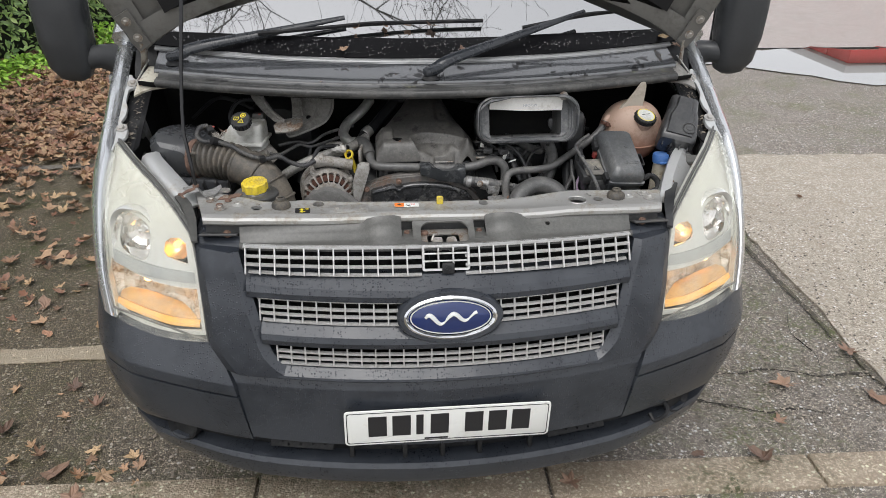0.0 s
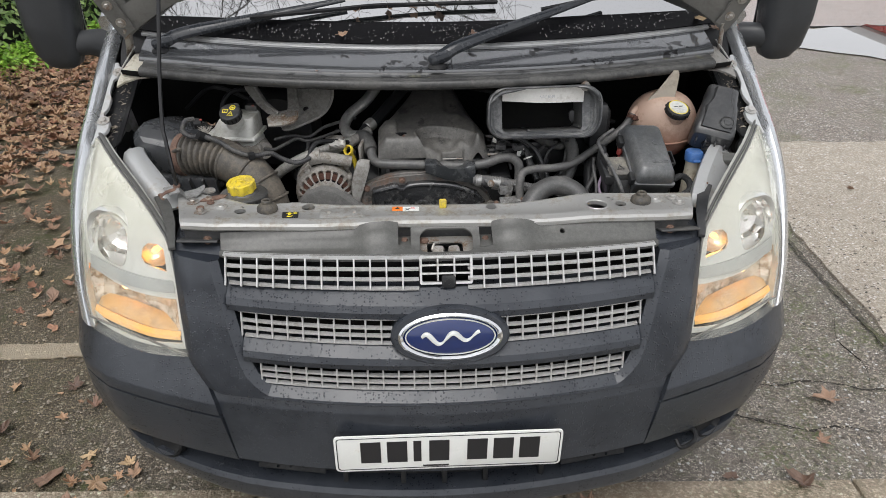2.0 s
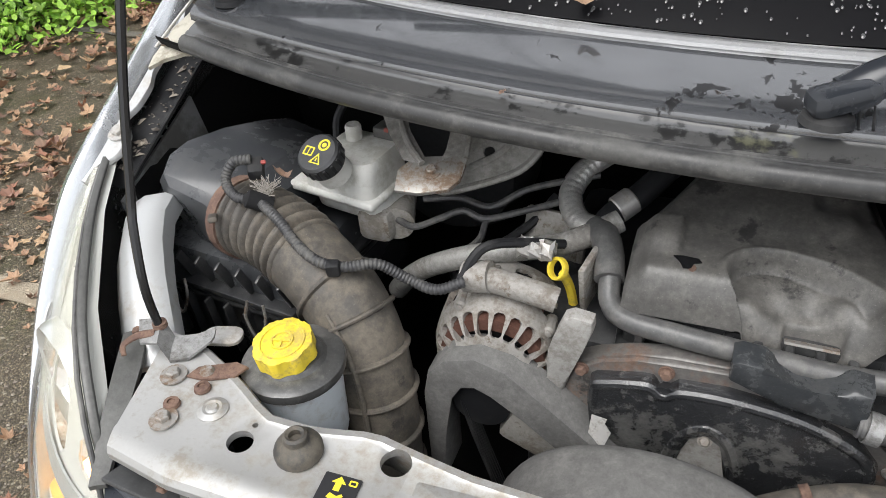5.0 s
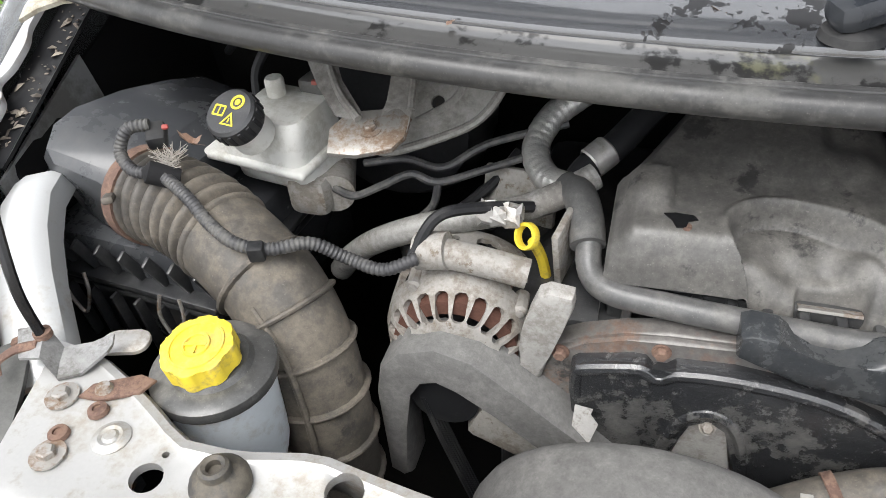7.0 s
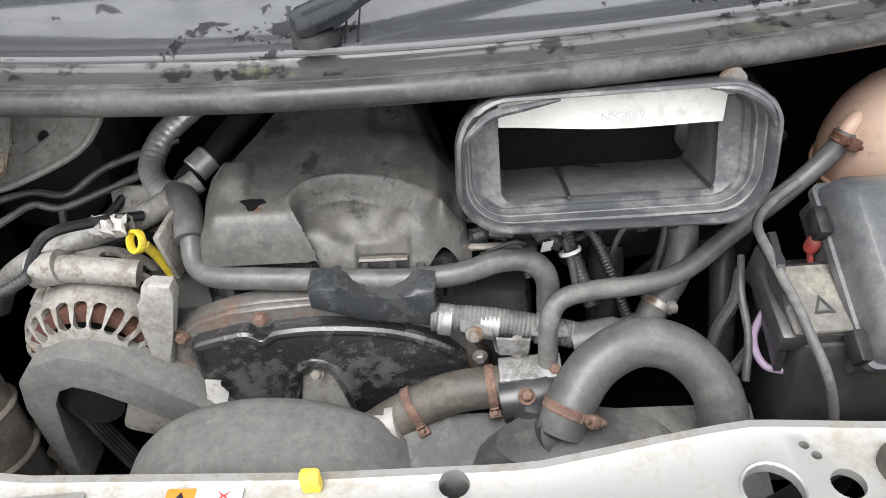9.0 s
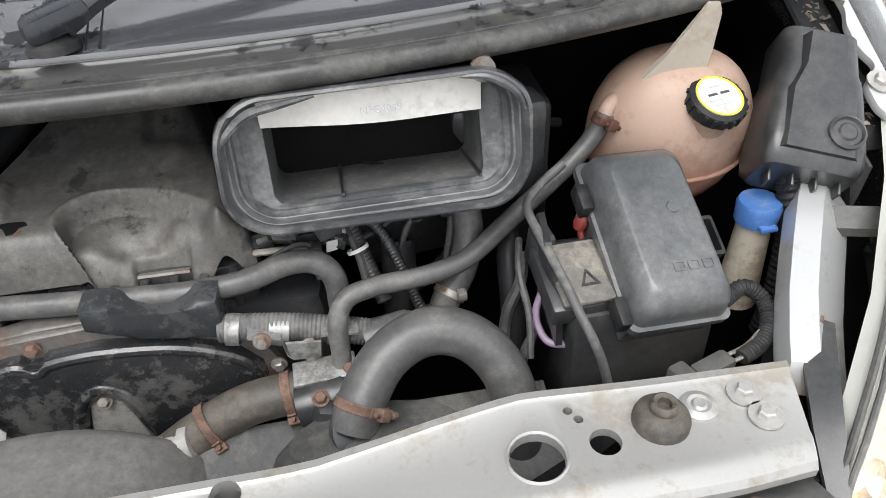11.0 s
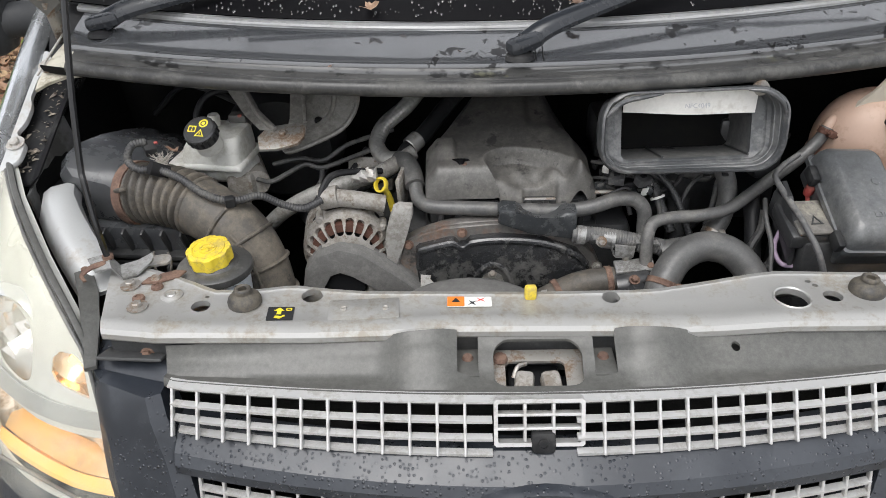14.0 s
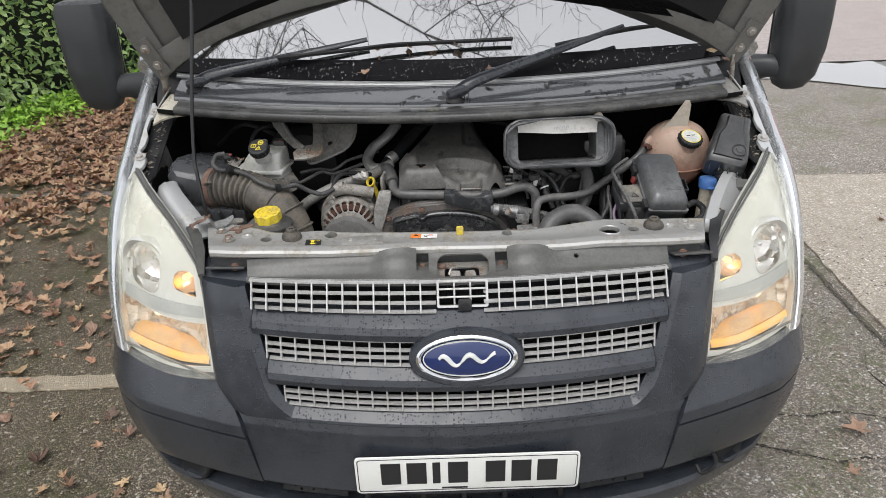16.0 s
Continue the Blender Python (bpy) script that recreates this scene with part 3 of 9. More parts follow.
# dark mesh of the radiator behind the grilles
radiator = surf("radiator_fins", (0.012, 0.012, 0.012), 0.7, 0.1, dirt=(0.028, 0.027, 0.026), dirt_amt=0.4, dirt_scale=40, grain=0.4, grain_scale=500, bump=0.6)
part("radiator", moved(rbox((1.02, 0.03, 0.50), 0.004), Matrix.Translation((CX, 2.575, 0.72))), radiator, van, "dark finned radiator behind the grille")
for z in (0.812, 0.918):
    part("beam", slab([[(CX + 0.5 * u, 2.52 + 0.15 * u * u + dy, z + dz) for u in span(-1, 1, 12)] for dy, dz in ((0, 0.022), (0, -0.022))], (0, 0.02, 0)), black_plastic, van)

# oval badge
E0 = facing(CX + 0.011, 2.352, 0.853, 14)


def oval(a, b, n=40):
    return [(a * math.cos(2 * math.pi * i / n), b * math.sin(2 * math.pi * i / n)) for i in range(n)]


bm = loft([[(x, y, z) for x, y in oval(a, b)] for a, b, z in ((0.128, 0.068, -0.04), (0.128, 0.068, 0.008), (0.122, 0.063, 0.016), (0.112, 0.054, 0.016), (0.112, 0.054, 0.0))], closed=True)
badge = part("badge", moved(bm, E0), bumper_plastic, van, "oval maker's badge in a dark surround")
bm = loft([[(x, y, z) for x, y in oval(a, b)] for a, b, z in ((0.113, 0.055, 0.0), (0.112, 0.054, 0.017), (0.107, 0.049, 0.021), (0.101, 0.044, 0.015))], closed=True)
part("badge_rim", moved(bm, E0), chrome, badge, "chrome rim")
bm = loft([[(x, y, z) for x, y in oval(a, b)] for a, b, z in ((0.1015, 0.0445, 0.010), (0.09, 0.038, 0.0155), (0.05, 0.02, 0.019), (0.001, 0.001, 0.020))], closed=True)
part("badge_face", moved(bm, E0), badge_blue, badge, "dark blue enamel face")
bm = frame_ring(oval(0.097, 0.041), oval(0.0945, 0.0385), 0.0035, Matrix.Translation((0, 0, 0.0125)))
part("badge_line", moved(bm, E0), satin, badge, "thin silver line")
swash = tube([(-0.062 + 0.124 * k / 32, (0.013 - 0.005 * k / 32) * math.sin(k * 0.42 + 0.5) + 0.0003 * (k - 16), 0.0225 - 0.005 * (abs(k - 16) / 16) ** 2) for k in range(33)], 0.0060, 8, 3, lambda q: 0.35 + 0.65 * abs(math.sin(2.1 * math.pi * q + 0.6)), 0.4)
part("badge_swash", moved(swash, E0), satin, badge, "silver flowing mark")

# number plate with plain bars for its characters
PL = facing(-0.001, 2.312, 0.560, -4)
plate = part("number_plate", prism(rounded(0.520, 0.111, 0.010), 0.004, 0.001, PL), plate_white, van, "white number plate with black characters")
part("plate_border", frame_ring(rounded(0.510, 0.101, 0.008), rounded(0.506, 0.097, 0.007), 0.0006, PL @ Matrix.Translation((0, 0, 0.004))), ink_black, plate)
for dx in (-0.178, -0.118, -0.072, -0.022, 0.065, 0.125, 0.185):
    w = 0.018 if dx == -0.072 else 0.046
    part("plate_bar", rbox((w, 0.066, 0.001), 0.0, PL @ Matrix.Translation((dx, 0.004, 0.0043))), ink_black, plate)
part("plate_bar", rbox((0.06, 0.005, 0.001), 0.0, PL @ Matrix.Translation((-0.03, -0.044, 0.0043))), ink_black, plate)

# corner parts of the bumper, wrapped round to the wheel arches


def corner_path(z):
    """Plan points from the seam round the corner, drawn in towards the bottom."""
    tuck = 0.42 * max(0.0, 0.56 - z) ** 1.3
    out = [(x, front(CX + x, z)) for x in span(seam(z) + 0.004, 0.80, 8)]
    py = lerp_table(PROFILE, z)
    out += [(0.84, py + 0.215), (0.875, py + 0.25), (0.905, py + 0.30), (0.928, py + 0.37), (0.942, py + 0.46), (0.948, py + 0.60)]
    k = len(out)
    return [(x - tuck * (i / k) ** 1.5 * 1.3, y + tuck * 0.8 * (i / k)) for i, (x, y) in enumerate(out)]


for s in (-1, 1):
    rows = []
    for z, dy in ((0.458, 0.030), (0.462, 0.004), (0.475, -0.008), (0.50, -0.012), (0.57, -0.018), (0.612, -0.020), (0.6140, -0.008), (0.6185, -0.008), (0.6205, -0.022), (0.650, -0.026), (0.656, -0.024), (0.70, 0.004), (0.735, 0.018), (0.748, 0.026), (0.752, 0.035)):
        row = []
        for i, (x, y) in enumerate(corner_path(z)):
            k = i / 14
            row.append((CX + s * x, y + dy, z + (0.030 * k if z > 0.6 else 0.012 * k)))
        rows.append(row)
    part("bumper_corner", slab(rows, (-s * 0.006, 0.02, 0)), bumper_plastic, van, "dark grey bumper corner beaded with rain", 28)

# lower lip and the slot above it
full = []
for z, dy in ((0.322, 0.03), (0.332, 0.006), (0.352, 0.0), (0.392, -0.004), (0.405, 0.004), (0.410, 0.05)):
    r = corner_path(z)[2:]
    x0 = seam(z)
    mid = [(CX + x, front(CX + x, z)) for x in span(-x0, x0, 16)]
    row = [(CX - x, y) for x, y in reversed(r)] + mid + [(CX + x, y) for x, y in r]
    full.append([(x, y + dy, z + 0.10 * max(0, abs(x - CX) - 0.55) ** 1.2) for x, y in row])
part("bumper_lip", slab(full, (0, 0.02, 0)), bumper_plastic, van, "lower lip of the dark grey bumper", 30)
rows = [[(CX + x, front(CX + x, 0.45) + 0.055, z) for x in span(-0.80, 0.80, 24)] for z in (0.395, 0.44, 0.50)]
part("slot_back", slab(rows, (0, 0.01, 0)), black_plastic, van)
for x in (-0.24, -0.10, 0.0, 0.10, 0.24):
    part("slot_rib", rbox((0.012, 0.03, 0.07), 0.002, Matrix.Translation((CX + x, front(CX + x, 0.45) + 0.040, 0.44))), black_plastic, van)
for s in (-1, 1):
    holes = [lathe([(0, -0.02), (0.004, -0.02), (0.004, 0.02), (0, 0.02)], 8, facing(CX + s * (0.31 + 0.016 * i), front(CX + s * 0.37, 0.45) + 0.030, 0.441 + 0.011 * (i % 2), 30)) for i in range(8)]
    part("vent_panel", cut(moved(rbox((0.17, 0.030, 0.006), 0.002), facing(CX + s * 0.37, front(CX + s * 0.37, 0.45) + 0.030, 0.446, 35, s * 11)), holes), black_plastic, van, "perforated panel in the bumper slot")
    # fog lamp blank
    m = facing(CX + s * 0.70, 2.503, 0.452, 12, s * 30)
    part("lamp_blank", lathe([(0.0, -0.01), (0.040, -0.01), (0.048, 0.004), (0.052, 0.0), (0.052, -0.02)], 24, m), black_plastic, van, "round black lamp blank in the bumper")
part("tow_loop", tube([(0.59, 2.445, 0.44), (0.60, 2.425, 0.43), (0.63, 2.425, 0.455), (0.63, 2.45, 0.47), (0.60, 2.455, 0.46)], 0.006, 8), black_plastic, van)

# wings: silver skin outside the headlamps and back along the bonnet edge
EDGE = [(0.836, 2.545, 0.772), (0.858, 2.605, 0.86), (0.872, 2.685, 0.97), (0.872, 2.755, 1.06), (0.862, 2.815, 1.130), (0.866, 2.92, 1.185), (0.874, 3.05, 1.25), (0.880, 3.16, 1.300), (0.885, 3.30, 1.36)]
for s in (-1, 1):
    rows = []
    for p in smooth_path(EDGE, 4):
        row = []
        for dx, dy, dz in ((-0.012, 0.012, -0.012), (-0.003, 0.003, -0.002), (0.004, 0.003, 0.002), (0.014, 0.012, 0.004), (0.030, 0.035, 0.0), (0.055, 0.10, -0.02), (0.075, 0.22, -0.06), (0.084, 0.50, -0.16)):
            row.append((CX + s * (p.x + dx), p.y + dy, p.z + dz))
        rows.append(row)
    part("wing", slab(rows, (-s * 0.003, 0.004, -0.004)), body_silver, van, "silver painted front wing", 40)
    # side of the cab, door and body
    side = [[(CX + s * (0.965 + b), y, z) for y in span(3.25, 5.6, 4)] for z, b in ((0.35, -0.02), (0.7, 0.01), (1.0, 0.012), (1.22, 0.0))]
    part("side_panel", slab(side, (-s * 0.02, 0, 0)), body_silver, van, "silver painted side panel", 40)
    side = [[(CX + s * (0.965 + b), y, z) for y in span(3.6, 5.6, 4)] for z, b in ((1.222, 0.0), (1.6, -0.05), (1.95, -0.12))]
    part("side_upper", slab(side, (-s * 0.02, 0, 0)), body_silver, van, "silver upper side panel", 40)
    # pillar beside the windscreen
    part("windscreen_pillar", tube([(CX + s * 0.875, 3.20, 1.335), (CX + s * 0.85, 3.40, 1.50), (CX + s * 0.80, 3.75, 1.80), (CX + s * 0.78, 3.9, 1.93)], 0.045, 10), body_silver, van, "silver windscreen pillar")
    # wheel, mostly behind the bumper
    wheel = part("wheel", lathe([(0.0, -0.05), (0.19, -0.06), (0.2, -0.1), (0.2, 0.1), (0.19, 0.06), (0.0, 0.05)], 28, Matrix.Translation((CX + s * 0.83, 3.32, 0.33)) @ Euler((0, radians(90), 0)).to_matrix().to_4x4()), steel, van, "steel wheel")
    part("tyre", lathe([(0.2, -0.09), (0.30, -0.105), (0.325, -0.08), (0.33, 0.0), (0.325, 0.08), (0.30, 0.105), (0.2, 0.09)], 32, Matrix.Translation((CX + s * 0.83, 3.32, 0.33)) @ Euler((0, radians(90), 0)).to_matrix().to_4x4()), hose_rubber, wheel, "black rubber tyre")
roof = [[(CX + 0.80 * u, y, 1.955 + 0.05 * (1 - u * u)) for u in span(-1, 1, 8)] for y in span(3.88, 5.6, 3)]
part("roof", slab(roof, (0, 0, 0.02)), body_silver, van, "silver roof")
part("rear_wall", rbox((1.85, 0.02, 1.6), 0.01, Matrix.Translation((CX, 5.6, 1.15))), body_silver, van, "silver rear wall")
part("floor_pan", rbox((1.80, 2.3, 0.03), 0.01, Matrix.Translation((CX, 4.45, 0.42))), deep_shade, van)

# ---- headlamps ----
INNER = [(0.582, 0.752), (0.589, 0.87), (0.600, 0.985), (0.628, 1.035), (0.690, 1.085), (0.780, 1.118), (0.852, 1.136)]
OUTER = [(0.826, 0.774), (0.848, 0.86), (0.862, 0.94), (0.868, 1.01), (0.868, 1.06), (0.864, 1.10), (0.857, 1.138)]


def lamp_y(x, z):
    d = z - 0.75
    return 2.437 + 0.10 * (x - 0.58) + 1.15 * max(0.0, x - 0.58) ** 2 + 0.27 * d + 1.30 * d * d * max(0.0, min(1.15, (x - 0.58) / 0.25))


def lamp_skin(s, inset=0.0, back=0.0, nu=12, nv=7):
    """The lamp's front surface, or a shape set inside and behind it."""
    inn = smooth_path([(x, 0, z) for x, z in INNER], 4)
    out = smooth_path([(x, 0, z) for x, z in OUTER], 4)
    rows = []
    for a, b in zip(inn, out):
        row = []
        for u in span(inset, 1 - inset, nu):
            x, z = a.x + (b.x - a.x) * u, a.z + (b.z - a.z) * u
            row.append((CX + s * x, lamp_y(x, z) + back - 0.012 * math.sin(math.pi * u), z))
        rows.append(row)
    return rows


# Amber in this chrome is the side bulb's glow, put into the colour
glow_chrome = surf("glow_chrome", (0.94, 0.76, 0.50), 0.20, 0.75, grain=0.05, bump=0.05)
# Beige and brown patches paint the reflections in the lower facets
dipped_reflections = surf("dipped_reflections", (0.80, 0.74, 0.62), 0.16, 0.45, dirt=(0.36, 0.27, 0.17), dirt_amt=0.45, dirt_scale=22, grain=0.05, bump=0.03, edge=0.08, dirt_rough=0.2)
# Amber of tray and lip stands in for the bulbs' glow on them
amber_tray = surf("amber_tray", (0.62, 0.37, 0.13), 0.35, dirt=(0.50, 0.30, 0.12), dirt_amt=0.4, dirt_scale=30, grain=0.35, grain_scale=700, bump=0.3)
glow_lip = surf("glow_lip", (0.90, 0.50, 0.15), 0.3, grain=0.05, bump=0.02)
# Brown patches in the chrome colour stand in for the bowl's reflections
facets = surf("lamp_chrome", (0.70, 0.68, 0.66), 0.08, 1.0, dirt=(0.42, 0.30, 0.27), dirt_amt=0.35, dirt_scale=24, grain=0.05, bump=0.03, dirt_rough=0.15)
lamp_bright = surf("lamp_bright", (0.66, 0.67, 0.65), 0.24, 0.55, grain=0.03, bump=0.0)
lamp_band = surf("lamp_band", (0.40, 0.41, 0.39), 0.35, 0.3, grain=0.03, bump=0.0)
lamp_grey = surf("lamp_grey", (0.60, 0.605, 0.56), 0.32, 0.25, grain=0.03, bump=0.0)
for s in (-1, 1):
    body = part("headlamp", moved(slab(lamp_skin(s, 0.10, 0.135), (0, 0.03, 0)), Matrix.Translation((0, 0, -0.040))), black_plastic, van, "hazy headlamp with amber glow, lit")
    lens = part("lens", slab(lamp_skin(s), (0, 0.003, 0)), lens_clear, body, "clear lens gone cloudy")
    lens.visible_shadow = False
    # pale rim along the lens edge
    rim = [Vector(p) for p in [r[0] for r in lamp_skin(s)] + [r[-1] for r in reversed(lamp_skin(s))]]
    part("lens_rim", tube([p + Vector((0, 0.004, 0)) for p in rim[::2]] + [rim[0] + Vector((0, 0.004, 0))], 0.0030, 8, 1), hose_rubber, body, "black gasket round the headlamp")
    rows = [[(CX + s * x, lamp_y(x, z) + dy, z) for dy in (0.01, 0.040)] for x, z in INNER]
    part("lamp_side", slab(rows, (s * 0.003, 0, 0)), lamp_grey, body)
    rows = [[(CX + s * x, lamp_y(x, z) + dy, z) for dy in (0.01, 0.040)] for x, z in OUTER]
    part("lamp_side", slab(rows, (-s * 0.003, 0, 0)), lamp_grey, body)
    # upper main beam bowl
    m = facing(CX + s * 0.765, lamp_y(0.765, 0.960) + 0.060, 0.960, 10, s * 12)
    part("main_beam_bowl", lathe([(0.064, 0.012), (0.056, -0.002), (0.044, -0.018), (0.030, -0.028), (0.014, -0.035), (0.0, -0.036)], 13, m), facets, body, "faceted chrome reflector, reflections in its colour bowl", 5)
    part("main_beam_bulb", merge(lathe([(0.0, 0.002), (0.006, 0.0), (0.007, -0.03)], 12, m), lathe([(0.008, -0.02), (0.013, -0.022), (0.013, -0.03), (0.008, -0.03)], 16, m)), chrome, body)
    rings = ((0.148, 0.156, 0.055, -0.022), (0.140, 0.148, 0.052, -0.004), (0.134, 0.142, 0.050, 0.001), (0.124, 0.130, 0.048, -0.002), (0.104, 0.104, 0.042, -0.016), (0.098, 0.098, 0.040, -0.030))
    part("lamp_surround", moved(loft([[(x, y - (0.006 if w > 0.12 else 0.0), z) for x, y in rounded(w, h, r, 6)] for w, h, r, z in rings], closed=True), m @ pose(0, 0, 0, 0, s * 14, 0) @ Matrix.Translation((0, 0, 0.028))), lamp_bright, body, "pale rounded surround", 60)
    # position lamp
    m = facing(CX + s * 0.656, lamp_y(0.656, 0.955) + 0.052, 0.958, 10, s * 8)
    part("side_light_bowl", lathe([(0.040, 0.004), (0.036, -0.002), (0.028, -0.012), (0.014, -0.02), (0.0, -0.021)], 11, m), glow_chrome, body, "small chrome reflector, amber glow in its colour")
    part("side_light_bulb", lathe([(0.0, 0.010), (0.006, 0.008), (0.008, 0.0), (0.006, -0.018)], 12, m), amber_lit, body, "lit amber bulb")
    # pale bezel with openings for the lamps
    y0 = 2.40
    def hole(o):
        return prism(o, 0.5, 0, Matrix.Translation((0, y0 + 0.5, 0)) @ Euler((radians(90), 0, 0)).to_matrix().to_4x4())
    def spot(cx, cz, a, b, rot=0.0):
        out = []
        for i in range(32):
            k = 2 * math.pi * i / 32
            p, q = a * math.copysign(abs(math.cos(k)) ** 0.6, math.cos(k)), b * math.copysign(abs(math.sin(k)) ** 0.6, math.sin(k))
            out.append((CX + s * (cx + p * math.cos(rot) - q * math.sin(rot)), cz + p * math.sin(rot) + q * math.cos(rot)))
        return out
    low = [(0.600, 0.766), (0.70, 0.769), (0.79, 0.783), (0.830, 0.797), (0.846, 0.860), (0.842, 0.896), (0.80, 0.888), (0.72, 0.876), (0.605, 0.868)]
    amber_gap = [(0.622, 0.926), (0.676, 0.938), (0.684, 0.950), (0.680, 0.970), (0.666, 0.982), (0.642, 0.984), (0.626, 0.974)]
    bez = cut(slab(lamp_skin(s, 0.015, 0.030), (0, 0.004, 0)), [hole(spot(0.768, 0.962, 0.046, 0.045, 0.12)), hole([(CX + s * x, z) for x, z in amber_gap]), hole([(CX + s * x, z) for x, z in low])])
    part("bezel", bez, lamp_grey, body, "pale bezel round the lamps", 30)
    rows = []
    for z in (0.882, 0.891, 0.900, 0.909):
        xi, xo = lerp_table([(b, a) for a, b in INNER], z) + 0.016, lerp_table([(b, a) for a, b in OUTER], z) - 0.022
        rows.append([(CX + s * (xi + (xo - xi) * u), lamp_y(xi + (xo - xi) * u, z) + 0.027 - 0.012 * math.sin(math.pi * (0.05 + 0.9 * u)), z + 0.012 * u) for u in span(0, 1, 10)])
    part("lamp_band", slab(rows, (0, 0.003, 0)), lamp_band, body, "grey band between the lamps")
    # lower dipped beam box with facets
    rows = []
    fc = random.Random(31)
    for k, z in enumerate(span(0.758, 0.905, 8)):
        row = []
        for j, x in enumerate(span(0.598, 0.850, 9)):
            u = (x - 0.598) / 0.252
            v = k / 8
            deep = 0.060 * math.sin(math.pi * min(1, max(0, u))) ** 0.5 * math.sin(math.pi * (0.15 + 0.7 * v)) ** 0.5
            row.append((CX + s * x, lamp_y(x, z) + 0.040 + deep + fc.uniform(0, 0.009), z))
        rows.append(row)
    part("dipped_beam_bowl", slab(rows, (0, 0.002, 0)), dipped_reflections, body, "faceted chrome reflector, reflections in its colour", 5)
    m = facing(CX + s * 0.740, lamp_y(0.74, 0.86) + 0.055, 0.866, 5, s * 8)
    part("dipped_bulb", lathe([(0.0, 0.006), (0.010, 0.004), (0.011, -0.02), (0.009, -0.03)], 12, m), bulb_lit, body, "lit warm bulb")
    m = facing(CX + s * 0.650, lamp_y(0.65, 0.86) + 0.062, 0.868, 5, s * 8)
    part("indicator_bulb", lathe([(0.0, 0.010), (0.007, 0.008), (0.008, -0.012), (0.006, -0.02)], 12, m), bulb_lit, body, "lit amber bulb")
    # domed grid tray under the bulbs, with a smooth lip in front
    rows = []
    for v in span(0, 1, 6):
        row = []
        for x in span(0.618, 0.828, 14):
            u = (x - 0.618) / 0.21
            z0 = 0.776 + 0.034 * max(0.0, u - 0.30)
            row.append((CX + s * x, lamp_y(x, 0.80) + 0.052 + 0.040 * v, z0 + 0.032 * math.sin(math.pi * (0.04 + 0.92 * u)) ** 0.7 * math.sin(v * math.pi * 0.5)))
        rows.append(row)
    part("amber_tray", slab(rows, (0, 0, -0.002)), amber_tray, body, "ribbed tray, coloured amber for the bulb glow")
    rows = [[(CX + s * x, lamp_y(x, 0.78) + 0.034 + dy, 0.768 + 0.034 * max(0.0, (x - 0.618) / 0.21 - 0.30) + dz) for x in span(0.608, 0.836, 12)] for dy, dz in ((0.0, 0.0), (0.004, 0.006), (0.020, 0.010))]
    part("tray_lip", slab(rows, (0, 0.001, -0.002)), glow_lip, body, "smooth lip, coloured amber for the bulb glow")

# ---- door mirrors ----
for s in (-1, 1):
    c = Vector((CX + s * 1.090, 3.31, 1.36))
    rows = []
    for k, (z, w, d, ox) in enumerate(((-0.165, 0.045, 0.05, 0.015), (-0.155, 0.085, 0.085, 0.012), (-0.12, 0.125, 0.11, 0.005), (-0.04, 0.148, 0.125, 0.0), (0.05, 0.152, 0.125, -0.002), (0.13, 0.150, 0.115, -0.004), (0.155, 0.135, 0.10, -0.004), (0.162, 0.105, 0.07, -0.004))):
        rows.append([(c.x - s * ox + x, c.y + y, c.z + z) for x, y in rounded(w, d, min(w, d) * 0.32, 4)])
    mir = part("door_mirror", loft(rows, closed=True, cap=True), mirror_plastic, van, "large dark grey plastic door mirror", 45)
    part("mirror_arm", tube([(c.x - s * 0.01, c.y + 0.0, c.z - 0.115), (c.x - s * 0.07, c.y + 0.0, c.z - 0.095), (c.x - s * 0.12, c.y + 0.03, c.z - 0.105), (c.x - s * 0.16, c.y + 0.06, c.z - 0.13)], 0.045, 14, 6, lambda q: 1.05 - 0.25 * math.sin(math.pi * min(1, q * 1.4))), mirror_plastic, mir, "moulded grey arm")
    part("mirror_base", rbox((0.05, 0.16, 0.11), 0.02, Matrix.Translation((c.x - s * 0.155, c.y + 0.06, c.z - 0.155))), mirror_plastic, mir)
    part("mirror_glass", rbox((0.13, 0.004, 0.27), 0.002, Matrix.Translation((c.x, c.y + 0.064, c.z + 0.01))), chrome, mir)

# ---- windscreen, scuttle and wipers ----


def scuttle(u, t):
    """Scuttle deck: u across from -1 to 1, t from its front step (0) to the glass (1)."""
    x = 0.80 * u
    return Vector((CX + x, 2.868 + 0.12 * u * u + t * (0.118 + 0.02 * u * u), 1.272 + 0.018 * u * u + 0.042 * t))


# The curved edge's sky reflection is put into this pale grey
lip_sky_grey = surf("lip_sky_grey", (0.33, 0.335, 0.34), 0.22, dirt=(0.26, 0.26, 0.255), dirt_amt=0.4, bump=0.0, coat=0.5)
deck = [[scuttle(u, t) + Vector((0, 0, dz)) for u in span(-0.95, 0.95, 30)] for t, dz in ((1.0, 0.0), (0.8, 0.001), (0.6, 0.0015), (0.4, 0.001), (0.26, 0.0), (0.225, -0.0012), (0.21, -0.006))]
part("scuttle", slab(deck, (0, 0, -0.006)), cowl_plastic, van, "wet dark plastic scuttle below the windscreen")
step = [[scuttle(u, t) + Vector((0, dy, dz)) for u in span(-0.93, 0.93, 30)] for t, dy, dz in ((0.23, 0.0, -0.008), (0.20, 0.0, -0.0065), (0.06, 0.0, -0.0055), (0.0, 0.0, -0.007), (0.0, -0.010, -0.012), (0.0, -0.016, -0.020))]
part("scuttle_step", slab(step, (0, 0.003, -0.004)), ledge_plastic, van, "lower front ledge of the scuttle, wet and mossy")
